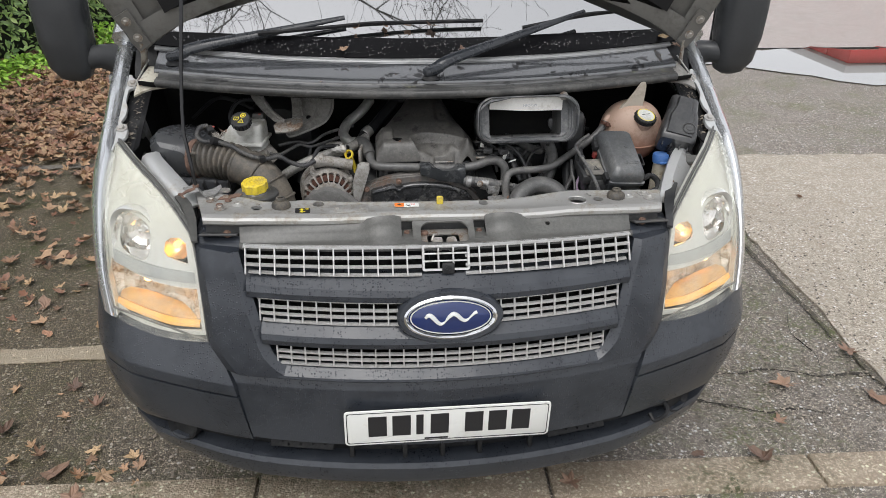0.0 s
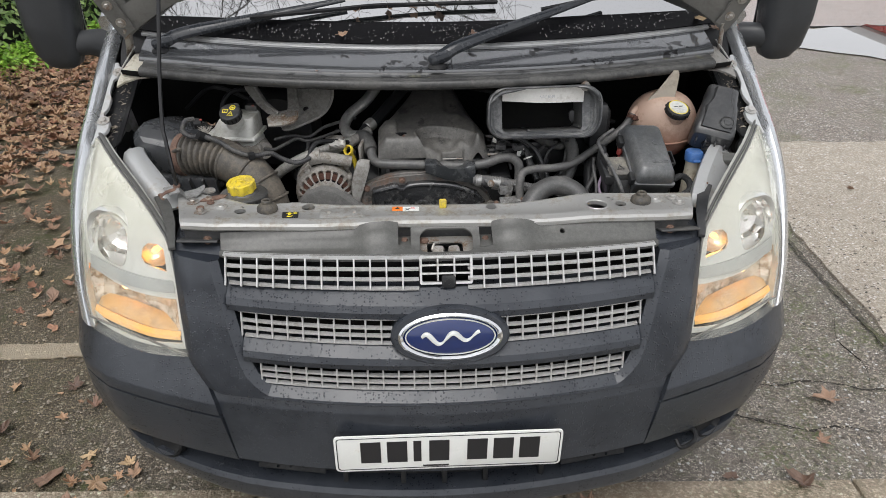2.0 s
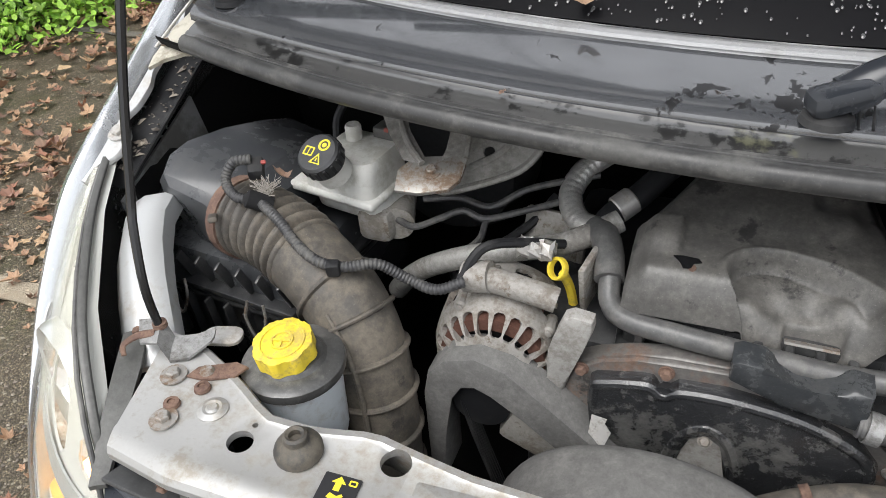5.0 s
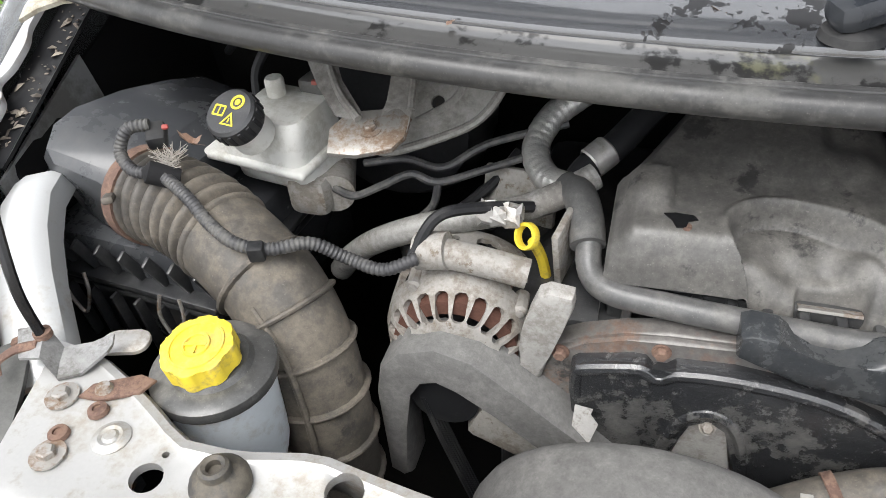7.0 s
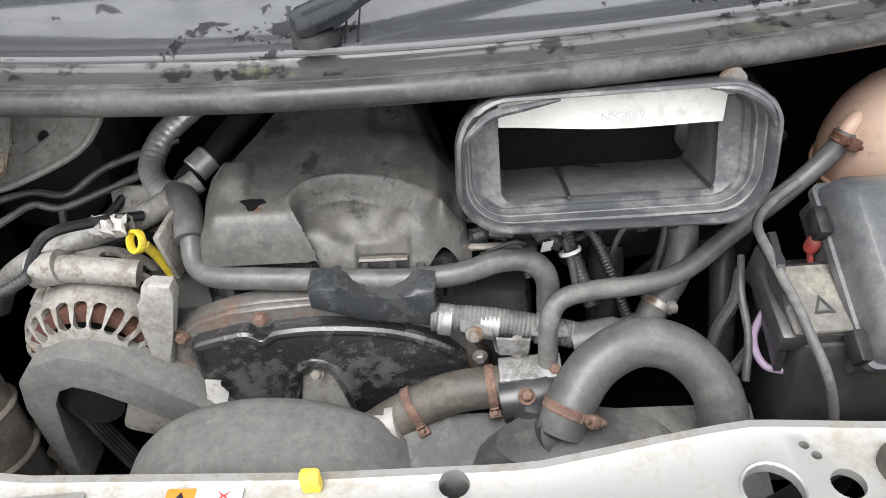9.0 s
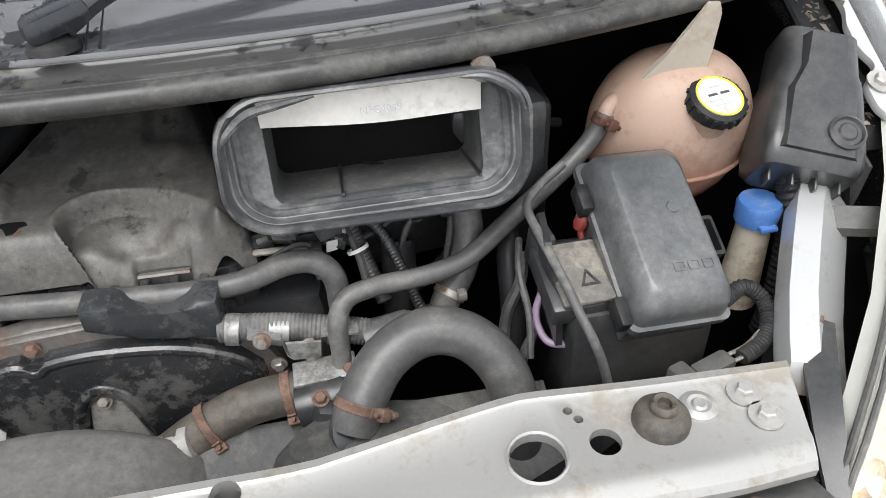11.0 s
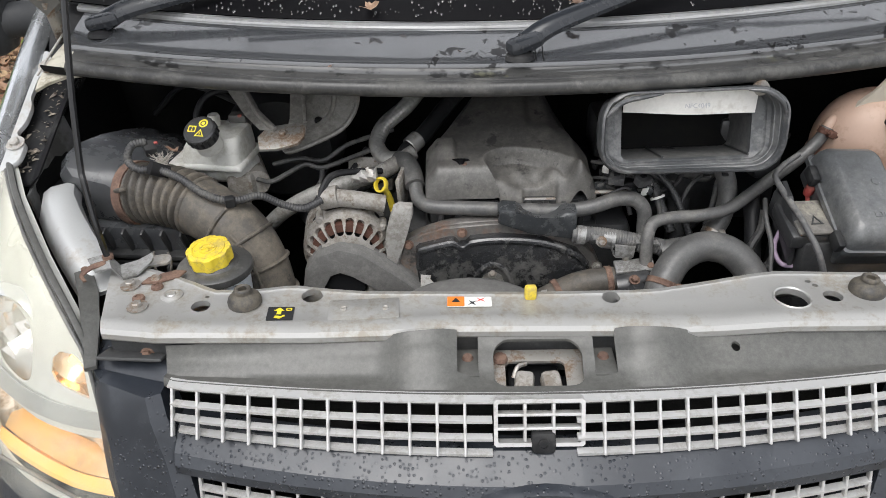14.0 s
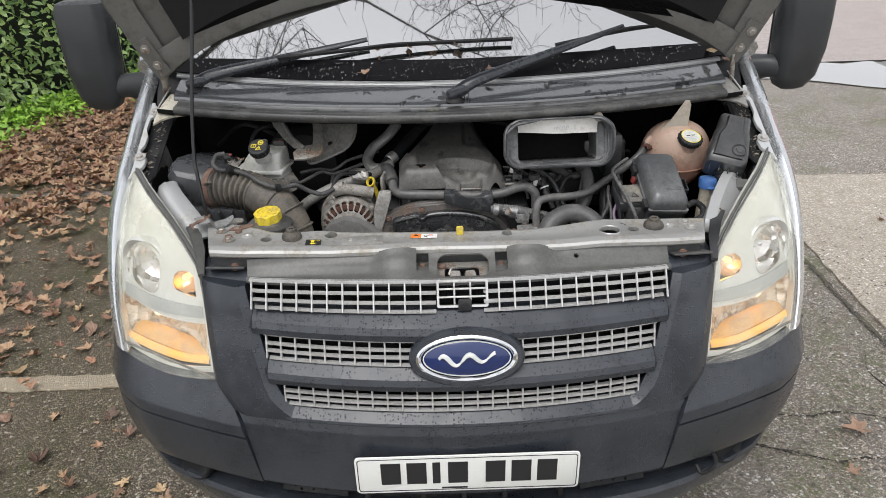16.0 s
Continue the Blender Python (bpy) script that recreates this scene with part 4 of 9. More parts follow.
seal_pts = [scuttle(u, 0) + Vector((0, -0.022 + 0.030 * abs(u) ** 6, -0.015 - 0.010 * abs(u) ** 8)) for u in span(-0.935, 0.935, 20)]
part("bonnet_seal", tube(seal_pts, 0.0125, 12, 2), seal_rubber, van, "weathered grey rubber bonnet seal")
part("seal_lip", tube([p + Vector((0.0, 0.008, 0.0095)) for p in seal_pts], 0.0050, 8, 2), seal_rubber, van, "raised lip of the seal")
# near-black sheet under the scuttle, coloured for the shade there
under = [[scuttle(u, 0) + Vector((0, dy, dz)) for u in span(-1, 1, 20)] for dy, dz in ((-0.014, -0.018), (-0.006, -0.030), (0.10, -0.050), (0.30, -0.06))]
part("scuttle_under", slab(under, (0, 0, -0.004)), deep_shade, van)
for u in (0.045, 0.060):
    part("scuttle_joint", tube([scuttle(u, t) + Vector((0, 0, 0.0006)) for t in (0.25, 0.5, 0.75, 0.93)], 0.0013, 6, 2), black_plastic, van)
part("scuttle_clip", rbox((0.010, 0.014, 0.014), 0.002, Matrix.Translation((0.038, 2.858, 1.258))), bright_alloy, van)
SCREEN = Vector((0, math.cos(radians(37)), math.sin(radians(37))))


def screen(u, t):
    """Windscreen: t metres up the glass from its foot."""
    p = scuttle(u, 1.0)
    return Vector((p.x, p.y - 0.004 - 0.10 * u * u * min(1, t), p.z + 0.010)) + SCREEN * t


ws = [[screen(u * (1 - 0.06 * t), t) for u in span(-1.03, 1.03, 24)] for t in (0.0, 0.1, 0.2, 0.35, 0.55, 0.8, 1.02)]
band = [[screen(u, t * (1 - 0.35 * abs(u) ** 4)) + Vector((0, -0.0018, 0.0024)) for u in span(-1.0, 1.0, 24)] for t in (0.0, 0.025, 0.05, 0.072)]
part("windscreen_band", slab(band, (0, 0.001, -0.0012)), frit_reflection, van, "black windscreen foot band, print and dark bonnet reflection in its colour")
lip = [[scuttle(u, 1.0) + Vector((0, dy, dz)) for u in span(-0.97, 0.97, 24)] for dy, dz in ((-0.012, 0.0005), (-0.010, 0.004), (-0.002, 0.006), (0.004, 0.009), (0.007, 0.012))]
part("scuttle_lip", slab(lip, (0, 0.001, -0.004)), lip_sky_grey, van, "rear edge of the scuttle under the glass, sky reflection in its colour")
part("windscreen", slab(ws, (0, 0.004, -0.005)), glass, van, "wet windscreen reflecting white sky and bare branches")
for s in (-1, 1):
    bm = slab([[(CX + s * x, 3.07 + 0.1 * (x - 0.78) + dy, 1.288 + dz) for x in (0.775, 0.80, 0.835)] for dy, dz in ((0.0, -0.03), (0.02, 0.0), (0.07, 0.04), (0.12, 0.075))], (0, 0.012, -0.012))
    part("scuttle_end", bm, black_plastic, van, "black rubber end of the scuttle")


# rain beads on the black band
bv, bf, br = [], [], random.Random(77)
while len(bv) < 9 * 420:
    u, t = br.uniform(-0.9, 0.9), br.uniform(0.006, 0.066)
    if noise.noise((u * 5, t * 30, 0)) < br.uniform(-0.35, 0.45):
        continue
    p, r = screen(u, t * (1 - 0.35 * abs(u) ** 4)) + Vector((0, -0.0026, 0.0036)), br.choice((0.0008, 0.0011, 0.0015, 0.0021))
    n = Vector((0, -SCREEN.z, SCREEN.y))
    o = len(bv)
    bv += [tuple(p + Vector((1, 0, 0)) * (r * math.cos(k * math.pi / 4)) + SCREEN * (r * 1.5 * math.sin(k * math.pi / 4))) for k in range(8)] + [tuple(p + n * r * 0.7)]
    bf += [(o + k, o + (k + 1) % 8, o + 8) for k in range(8)]
me = bpy.data.meshes.new("rain_beads")
me.from_pydata(bv, [], bf)
place("rain_beads", me, bead_water, None, "rain beads on the black windscreen band", 60, category="water", kind="stuff")
wiper_gloss = surf("wiper_gloss", (0.020, 0.023, 0.028), 0.22, dirt=(0.03, 0.033, 0.038), dirt_amt=0.4, bump=0.0)


def wiper(foot, arm, blade0, blade1):
    w = part("wiper", tube([foot, foot + (arm - foot) * 0.12 + Vector((0, 0, 0.012)), foot + (arm - foot) * 0.5 + Vector((0, 0, 0.010)), arm + Vector((0, 0, 0.006))], 0.0165, 10, 6, lambda q: 1.15 - 0.72 * q, 0.7), wiper_gloss, van, "black windscreen wiper at rest")
    part("wiper_cap", rbox((0.062, 0.034, 0.026), 0.012, Matrix.Translation(foot + Vector((0, -0.004, 0.002))) @ (arm - foot).to_track_quat("X", "Z").to_matrix().to_4x4()), wiper_gloss, w, "rounded black cap")
    part("wiper_blade", tube([blade0, blade0.lerp(blade1, 0.5) + Vector((0, 0, 0.008)), blade1], 0.0062, 6, 8), black_plastic, w)
    part("wiper_bridge", tube([blade0.lerp(blade1, 0.35) + Vector((0, 0, 0.008)), blade0.lerp(blade1, 0.5) + Vector((0, -0.004, 0.012)), blade0.lerp(blade1, 0.65) + Vector((0, 0, 0.008))], 0.005, 6, 6), black_plastic, w)
    part("wiper_collar", lathe([(0.0, 0), (0.024, 0), (0.022, 0.006), (0.012, 0.012), (0.0, 0.012)], 18, Matrix.Translation(foot + Vector((-0.008, -0.006, -0.022)))), black_plastic, w)
    return w


wiper(Vector((0.010, 2.910, 1.307)), Vector((0.48, 3.095, 1.428)), Vector((0.286, 3.055, 1.395)), Vector((0.690, 3.115, 1.440)))
wiper(Vector((-0.706, 3.035, 1.326)), Vector((-0.232, 3.080, 1.415)), Vector((-0.477, 3.04, 1.385)), Vector((0.170, 3.075, 1.412)))

# ---- bonnet, propped open ----
BA = radians(72)
BO = Vector((CX, 3.075, 1.318))
BS = Vector((0, -math.cos(BA), math.sin(BA)))
BN = Vector((0, -math.sin(BA), -math.cos(BA)))


def bonnet(u, q, lift=0.0, inset=0.0):
    """A point of the bonnet: u across, q from the rear edge (0) to the front edge (1); lift: towards the engine."""
    rear = 0.245 * (1 - (abs(u) * 0.98) ** 2) + inset
    sfull = rear + (0.72 - 0.08 * u * u - inset - rear) * q
    half = lerp_table([(0.0, 0.800), (0.1, 0.850), (0.25, 0.905), (0.45, 0.925), (0.7, 0.89), (0.9, 0.80)], sfull) - inset
    bow = 0.05 * (1 - u * u) * (0.4 + 0.6 * q)
    return BO + Vector((u * half, 0, 0)) + BS * sfull + BN * (lift - bow)


skin = part("bonnet", slab([[bonnet(u, q) for u in span(-1, 1, 28)] for q in span(0, 1, 12)], -BN * 0.006), shaded_silver, van, "silver bonnet standing open, seen from below")
part("bonnet_frame", loft([[bonnet(u, q, h, i) for u in span(-1, 1, 28)] for q, h, i in ((0.0, 0.004, 0.004), (0.0, 0.022, 0.012), (0.06, 0.026, 0.012), (0.10, 0.018, 0.012))]), shaded_silver, skin, "pressed silver inner frame")
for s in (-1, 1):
    part("bonnet_side_frame", loft([[bonnet(s * k, q, h, 0.006) for q in span(0.0, 0.96, 10)] for k, h in ((1.0, 0.004), (0.985, 0.024), (0.95, 0.026), (0.91, 0.012))]), shaded_silver, skin, "pressed silver side frame")
    hin = part("bonnet_hinge", slab([[bonnet(s * k, q, 0.030, 0.01) for q in (0.01, 0.06, 0.12, 0.18)] for k in (0.985, 0.93)], BN * 0.005), shaded_silver, skin, "painted steel hinge plate with bolts")
    for q in (0.06, 0.14):
        p = bonnet(s * 0.957, q, 0.035, 0.01)
        part("hinge_bolt", bolt(p.x, p.y, p.z, 0.008, 0.013, BN), steel, skin)
    part("hinge_arm", tube([bonnet(s * 0.957, 0.03, 0.03, 0.01), Vector((CX + s * 0.795, 3.06, 1.315)), Vector((CX + s * 0.815, 3.10, 1.27)), Vector((CX + s * 0.835, 3.12, 1.235))], 0.012, 8, 5, None, 0.4), steel, skin, "bent steel hinge arm")
pad_rows = [[bonnet(u * 0.88, q, 0.020, 0.062) for u in span(-1, 1, 24)] for q in span(0.04, 0.93, 8)]
part("bonnet_pad", slab(pad_rows, BN * 0.01), black_pad, skin, "black sound-deadening pad")
for u in (-0.62, 0.62):
    for q in (0.12, 0.5):
        p = bonnet(u, q, 0.032, 0.085)
        part("pad_clip", lathe([(0, 0), (0.012, 0), (0.009, 0.003), (0, 0.004)], 12, Matrix.Translation(p) @ BN.to_track_quat("Z", "Y").to_matrix().to_4x4()), black_plastic, skin)
part("bonnet_stay", tube([(-0.617, 2.660, 1.074), (-0.618, 2.660, 1.086), (-0.622, 2.664, 1.130), (-0.632, 2.685, 1.186), (-0.637, 2.700, 1.215), (-0.634, 2.738, 1.33), (-0.620, 2.80, 1.52), (-0.604, 2.865, 1.74), (-0.590, 2.905, 1.86)], 0.0048, 8, 4), black_gloss, van, "thin black bonnet stay")

# ---- slam panel, sight shield and bay walls ----
# silver cross rail with pressed holes


def rail_front(x):
    return lerp_table([(-0.60, 2.530), (-0.50, 2.515), (-0.20, 2.528), (-0.12, 2.536), (0.12, 2.536), (0.20, 2.530), (0.50, 2.528), (0.59, 2.535)], x)


def rail_back(x):
    return lerp_table([(-0.64, 2.69), (-0.55, 2.675), (-0.50, 2.640), (-0.45, 2.612), (-0.40, 2.614), (-0.34, 2.630), (-0.24, 2.616), (0.0, 2.612), (0.18, 2.616), (0.27, 2.632), (0.36, 2.644), (0.45, 2.638), (0.59, 2.632)], x)


def rail_z(x, y):
    mid = lerp_table([(-0.6, 1.054), (-0.48, 1.054), (-0.30, 1.044), (-0.15, 1.042), (0.15, 1.038), (0.25, 1.041), (0.33, 1.047), (0.6, 1.047)], x)
    return mid


rows = []
for x in span(-0.580, 0.566, 60):
    f, b, z = rail_front(x), rail_back(x), rail_z(x, 0)
    row = [(x, f + 0.006, z - 0.026), (x, f - 0.003, z - 0.021), (x, f - 0.006, z - 0.017), (x, f - 0.006, z - 0.009), (x, f - 0.002, z - 0.003), (x, f + 0.007, z), (x, f + 0.016, z + 0.0015), (x, f + 0.022, z),
           (x, b - 0.016, z), (x, b - 0.012, z + 0.002), (x, b - 0.004, z + 0.001), (x, b, z - 0.006), (x, b, z - 0.045), (x, b - 0.004, z - 0.045),
           (x, b - 0.010, z - 0.009), (x, f + 0.012, z - 0.008), (x, f + 0.002, z - 0.018), (x, f + 0.010, z - 0.026)]
    rows.append([(px - 0.28 * max(0.0, y - 2.52) * max(0.0, min(1.0, (-0.50 - x) / 0.08)) + 0.30 * max(0.0, y - 2.53) * max(0.0, min(1.0, (x - 0.49) / 0.07)), y, q) for px, y, q in row])
holes = []
HOLES = [(-0.458, 2.570, 0.013), (-0.455, 2.592, 0.003), (-0.309, 2.601, 0.015), (0.113, 2.594, 0.0125), (0.355, 2.574, 0.0225), (0.412, 2.578, 0.013), (0.392, 2.614, 0.004), (0.398, 2.604, 0.004)]
for x, y, r in HOLES:
    holes.append(lathe([(0, 0.99), (r, 0.99), (r, 1.08), (0, 1.08)], 20, Matrix.Translation((x, y, 0))))
skirt = [[(x, rail_front(x) + 0.007, rail_z(x, 0) + dz) for x in span(-0.578, 0.562, 40)] for dz in (-0.022, -0.050, -0.088)]
part("rail_skirt", slab(skirt, (0, 0.006, 0)), skirt_plastic, van, "dark grey panel below the cross rail")
rail = part("slam_panel", cut(loft(rows, closed=True, cap=True), holes), rail_silver, van, "dirty silver cross rail over the radiator", 30)
bm = lathe([(0.0225, 0), (0.0240, 0.0018), (0.0255, 0.0), (0.0250, -0.002), (0.0225, -0.002)], 28, Matrix.Translation((0.355, 2.574, 1.0480)))
part("hole_rim", bm, rail_silver, rail)
for x, y, z, h in ((-0.399, 2.580, 1.050, 0.024), (0.462, 2.588, 1.047, 0.023)):
    m = Matrix.Translation((x, y, z))
    st = part("bonnet_stop", lathe([(0.0, 0), (0.0235, 0), (0.0235, 0.006), (0.0220, 0.010), (0.0180, 0.014), (0.0135, 0.016), (0.0120, 0.018), (0.0125, 0.020), (0.0115, h), (0.009, h + 0.002), (0.006, h), (0.006, h - 0.006), (0, h - 0.006)], 24, m), stop_rubber, van, "stepped dark rubber bonnet stop")
for x, y in ((-0.574, 2.620), (-0.545, 2.567), (0.541, 2.602), (0.547, 2.576)):
    part("rail_bolt", bolt(x, y, rail_z(x, y) + 0.001, 0.0075, 0.0145), bright_alloy if x > 0 else steel, rail, "steel bolt on a washer")
for x, y in ((-0.533, 2.614), (-0.550, 2.586)):
    part("rail_screw", lathe([(0, 0), (0.009, 0), (0.008, 0.004), (0.004, 0.005), (0.004, 0.003), (0, 0.003)], 14, Matrix.Translation((x, y, rail_z(x, y) + 0.001))), rust, rail, "rusty screw")
for x, y in ((-0.506, 2.594), (0.499, 2.597)):
    part("rail_stud", lathe([(0, 0.003), (0.005, 0.0035), (0.007, 0.0015), (0.010, 0.0025), (0.016, 0.0), (0.016, -0.002)], 18, Matrix.Translation((x, y, rail_z(x, y) + 0.0015))), rail_silver, rail)
rows = [[(-0.652, 2.666, 1.070), (-0.640, 2.650, 1.067), (-0.632, 2.640, 1.064)], [(-0.622, 2.672, 1.076), (-0.612, 2.652, 1.074), (-0.606, 2.640, 1.071)], [(-0.604, 2.664, 1.060), (-0.598, 2.648, 1.057), (-0.590, 2.634, 1.055)], [(-0.580, 2.674, 1.062), (-0.572, 2.656, 1.058), (-0.572, 2.644, 1.056)], [(-0.560, 2.682, 1.070), (-0.556, 2.672, 1.067), (-0.556, 2.664, 1.066)]]
sb = part("stay_bracket", slab(rows, (0, 0, 0.003)), zinc, van, "bent zinc bracket at the foot of the stay", 40)
part("bracket_lug", prism(rounded(0.046, 0.028, 0.012), 0.004, 0.001, pose(-0.562, 2.690, 1.050, 0, 0, 16)), bright_alloy, sb)
part("stay_grommet", lathe([(0.004, 0), (0.008, 0), (0.008, 0.006), (0.004, 0.007)], 14, pose(-0.618, 2.662, 1.076)), rust, sb)
part("bracket_claw", tube([(-0.618, 2.652, 1.074), (-0.636, 2.645, 1.072), (-0.648, 2.632, 1.066), (-0.640, 2.622, 1.062)], 0.0045, 8, 5, lambda q: 1.1 - 0.5 * q, 0.6), rust, sb, "rusty bent claw")
tab = part("stay_tab", prism([(-0.030, -0.004), (-0.010, -0.012), (0.022, -0.010), (0.034, 0.002), (0.020, 0.011), (-0.020, 0.008)], 0.003, 0.001, pose(-0.533, 2.638, 1.055, 0, 0, 24)), rust, van, "rusty steel tab on the rail")
part("tab_rivet", lathe([(0, 0), (0.008, 0), (0.006, 0.004), (0, 0.004)], 12, pose(-0.541, 2.634, 1.058)), steel, tab)
part("rail_peg", rbox((0.017, 0.012, 0.022), 0.004, Matrix.Translation((0.0, 2.594, 1.050))), yellow_plastic, van, "small yellow plastic peg")
# riveted plate and stickers on the rail
part("rivet_plate", prism(rounded(0.098, 0.046, 0.003), 0.0012, 0.0004, pose(-0.232, 2.569, 1.0436, 0, 0, 3)), rail_silver, rail)
for dx in (-0.028, 0.030):
    part("rivet", lathe([(0, 0), (0.005, 0), (0.004, 0.002), (0.002, 0.001), (0, 0.001)], 12, Matrix.Translation((-0.232 + dx, 2.569, 1.0452))), bright_alloy, rail)
m = pose(-0.345, 2.556, 1.0478, 0, 3.4, 4)
lab = part("hand_sticker", prism(rounded(0.036, 0.030, 0.001, 1), 0.0006, 0, m), ink_black, van, "small black and yellow warning sticker")
part("hand_mark", prism([(-0.012, -0.010), (-0.004, -0.012), (0.003, -0.006), (0.001, -0.004), (-0.003, -0.007), (-0.010, -0.005)], 0.0004, 0, m @ Matrix.Translation((0.004, 0, 0.0007))), ink_yellow, lab)
part("arrow_mark", prism([(-0.003, -0.006), (0.003, -0.006), (0.003, 0.002), (0.007, 0.002), (0.0, 0.009), (-0.007, 0.002), (-0.003, 0.002)], 0.0004, 0, m @ Matrix.Translation((-0.002, 0.004, 0.0007))), ink_yellow, lab)
part("box_mark", frame_ring(rounded(0.008, 0.006, 0.001, 1), rounded(0.005, 0.003, 0.0005, 1), 0.0004, m @ Matrix.Translation((0.011, 0.009, 0.0007))), ink_yellow, lab)
m = pose(-0.086, 2.583, 1.0432, 0, 1, 0)
lab = part("fan_sticker", prism(rounded(0.062, 0.023, 0.002), 0.0006, 0, m), plate_white, van, "orange and white fan warning sticker")
part("sticker_orange", prism(rounded(0.024, 0.0225, 0.002), 0.0004, 0, m @ Matrix.Translation((-0.0188, 0, 0.0007))), ink_orange, lab)
part("sticker_triangle", prism([(-0.006, -0.002), (0.006, -0.002), (0, 0.008)], 0.0003, 0, m @ Matrix.Translation((-0.0188, 0.0, 0.0012))), ink_black, lab)
part("sticker_fan", prism([(-0.006, -0.006), (-0.001, -0.002), (0.005, -0.006), (0.002, 0.0), (0.006, 0.005), (0.0, 0.002), (-0.005, 0.006), (-0.002, 0.0)], 0.0003, 0, m @ Matrix.Translation((0.004, -0.003, 0.0008))), ink_black, lab)
part("sticker_cross", prism([(-0.006, -0.005), (0.0, -0.001), (0.006, -0.005), (0.002, 0.0), (0.006, 0.005), (0.0, 0.001), (-0.006, 0.005), (-0.002, 0.0)], 0.0003, 0, m @ Matrix.Translation((0.016, 0.004, 0.0008))), ink_red, lab)

# grey sight shield between rail and grille
rows = []
for k, t in enumerate(span(0, 1, 8)):
    row = []
    for x in span(-0.495, 0.480, 60):
        y0, y1 = rail_front(x) + 0.000, front(x, 0.997) + 0.006
        z = 1.012 + 0.010 * max(0.0, 1 - t / 0.42) - 0.005 * t - 0.009 * min(1.0, max(0.0, (t - 0.42) / 0.12)) - 0.006 * math.sin(math.pi * t) + (0.006 if t < 0.05 else 0)
        pad = sum(math.exp(-((x - c) / 0.046) ** 4) for c in (-0.145, 0.155))
        z += 0.020 * pad * max(0.0, math.cos(math.pi * (t - 0.28) * 0.9)) ** 0.7 if 0 <= t < 0.8 else 0.0
        row.append((x, y0 + (y1 - y0) * t - 0.012 * pad * (1 - t), z))
    rows.append(row)
for dy, dz in ((-0.003, -0.004), (-0.005, -0.009)):
    rows.append([(x, front(x, 0.997) + 0.006 + dy, 0.998 + dz) for x in span(-0.495, 0.480, 60)])
cutters = [prism(rounded(0.118, 0.066, 0.02), 0.1, 0, Matrix.Translation((0.003, 2.495, 0.95)))]
for x in (-0.090, 0.092):
    cutters.append(prism(rounded(0.028, 0.052, 0.002), 0.1, 0, Matrix.Translation((x, 2.508, 0.95))))
cutters.append(lathe([(0, 0.97), (0.006, 0.97), (0.006, 1.05), (0, 1.05)], 12, Matrix.Translation((0.266, 2.515, 0))))
shield = part("sight_shield", cut(slab(rows, (0, 0, -0.004)), cutters), trim_plastic, van, "grey moulded plastic sight shield", 30)
for x in (-0.090, 0.092):
    part("recess", rbox((0.030, 0.054, 0.004), 0.001, Matrix.Translation((x, 2.508, 0.996))), trim_plastic, shield)
    part("recess_screw", lathe([(0, 0), (0.008, 0), (0.006, 0.004), (0, 0.004)], 12, Matrix.Translation((x, 2.516, 0.998))), rust, shield)
# bonnet lock in its opening
part("lock_plate", cut(rbox((0.125, 0.080, 0.004), 0.001, Matrix.Translation((0.003, 2.497, 0.985)) @ Euler((radians(12), 0, 0)).to_matrix().to_4x4()), [prism(rounded(0.080, 0.052, 0.008), 0.1, 0, Matrix.Translation((0.0, 2.490, 0.93)))]), steel, van, "scuffed steel bonnet lock plate")
lock = part("bonnet_lock", rbox((0.07, 0.05, 0.04), 0.004, Matrix.Translation((0.0, 2.515, 0.945))), black_plastic, van, "greasy bonnet lock")
for x in (-0.016, 0.020):
    part("lock_jaw", rbox((0.026, 0.034, 0.024), 0.007, Matrix.Translation((x, 2.482, 0.980)) @ pose(0, 0, 0, 20, 0, 8 * (1 if x > 0 else -1))), cast_alloy, lock)
part("lock_spring", tube([(-0.030, 2.49, 0.985), (-0.024, 2.50, 0.995), (-0.012, 2.51, 0.992)], 0.003, 6), steel, lock)
part("lock_screw", lathe([(0, 0), (0.011, 0), (0.009, 0.005), (0, 0.005)], 14, Matrix.Translation((-0.046, 2.52, 0.992))), rust, lock)
for s, x in ((-1, -0.545), (1, 0.535)):
    tab = part("shield_tab", rbox((0.092, 0.006, 0.050), 0.004, facing(x, 2.530, 1.004, 18, s * 4)), skirt_plastic, van, "grey tab with a rusty screw")
    part("tab_screw", bolt(x - s * 0.018, 2.525, 1.006, 0.007, 0.010, (0, -1, 0.3)), rust, tab)
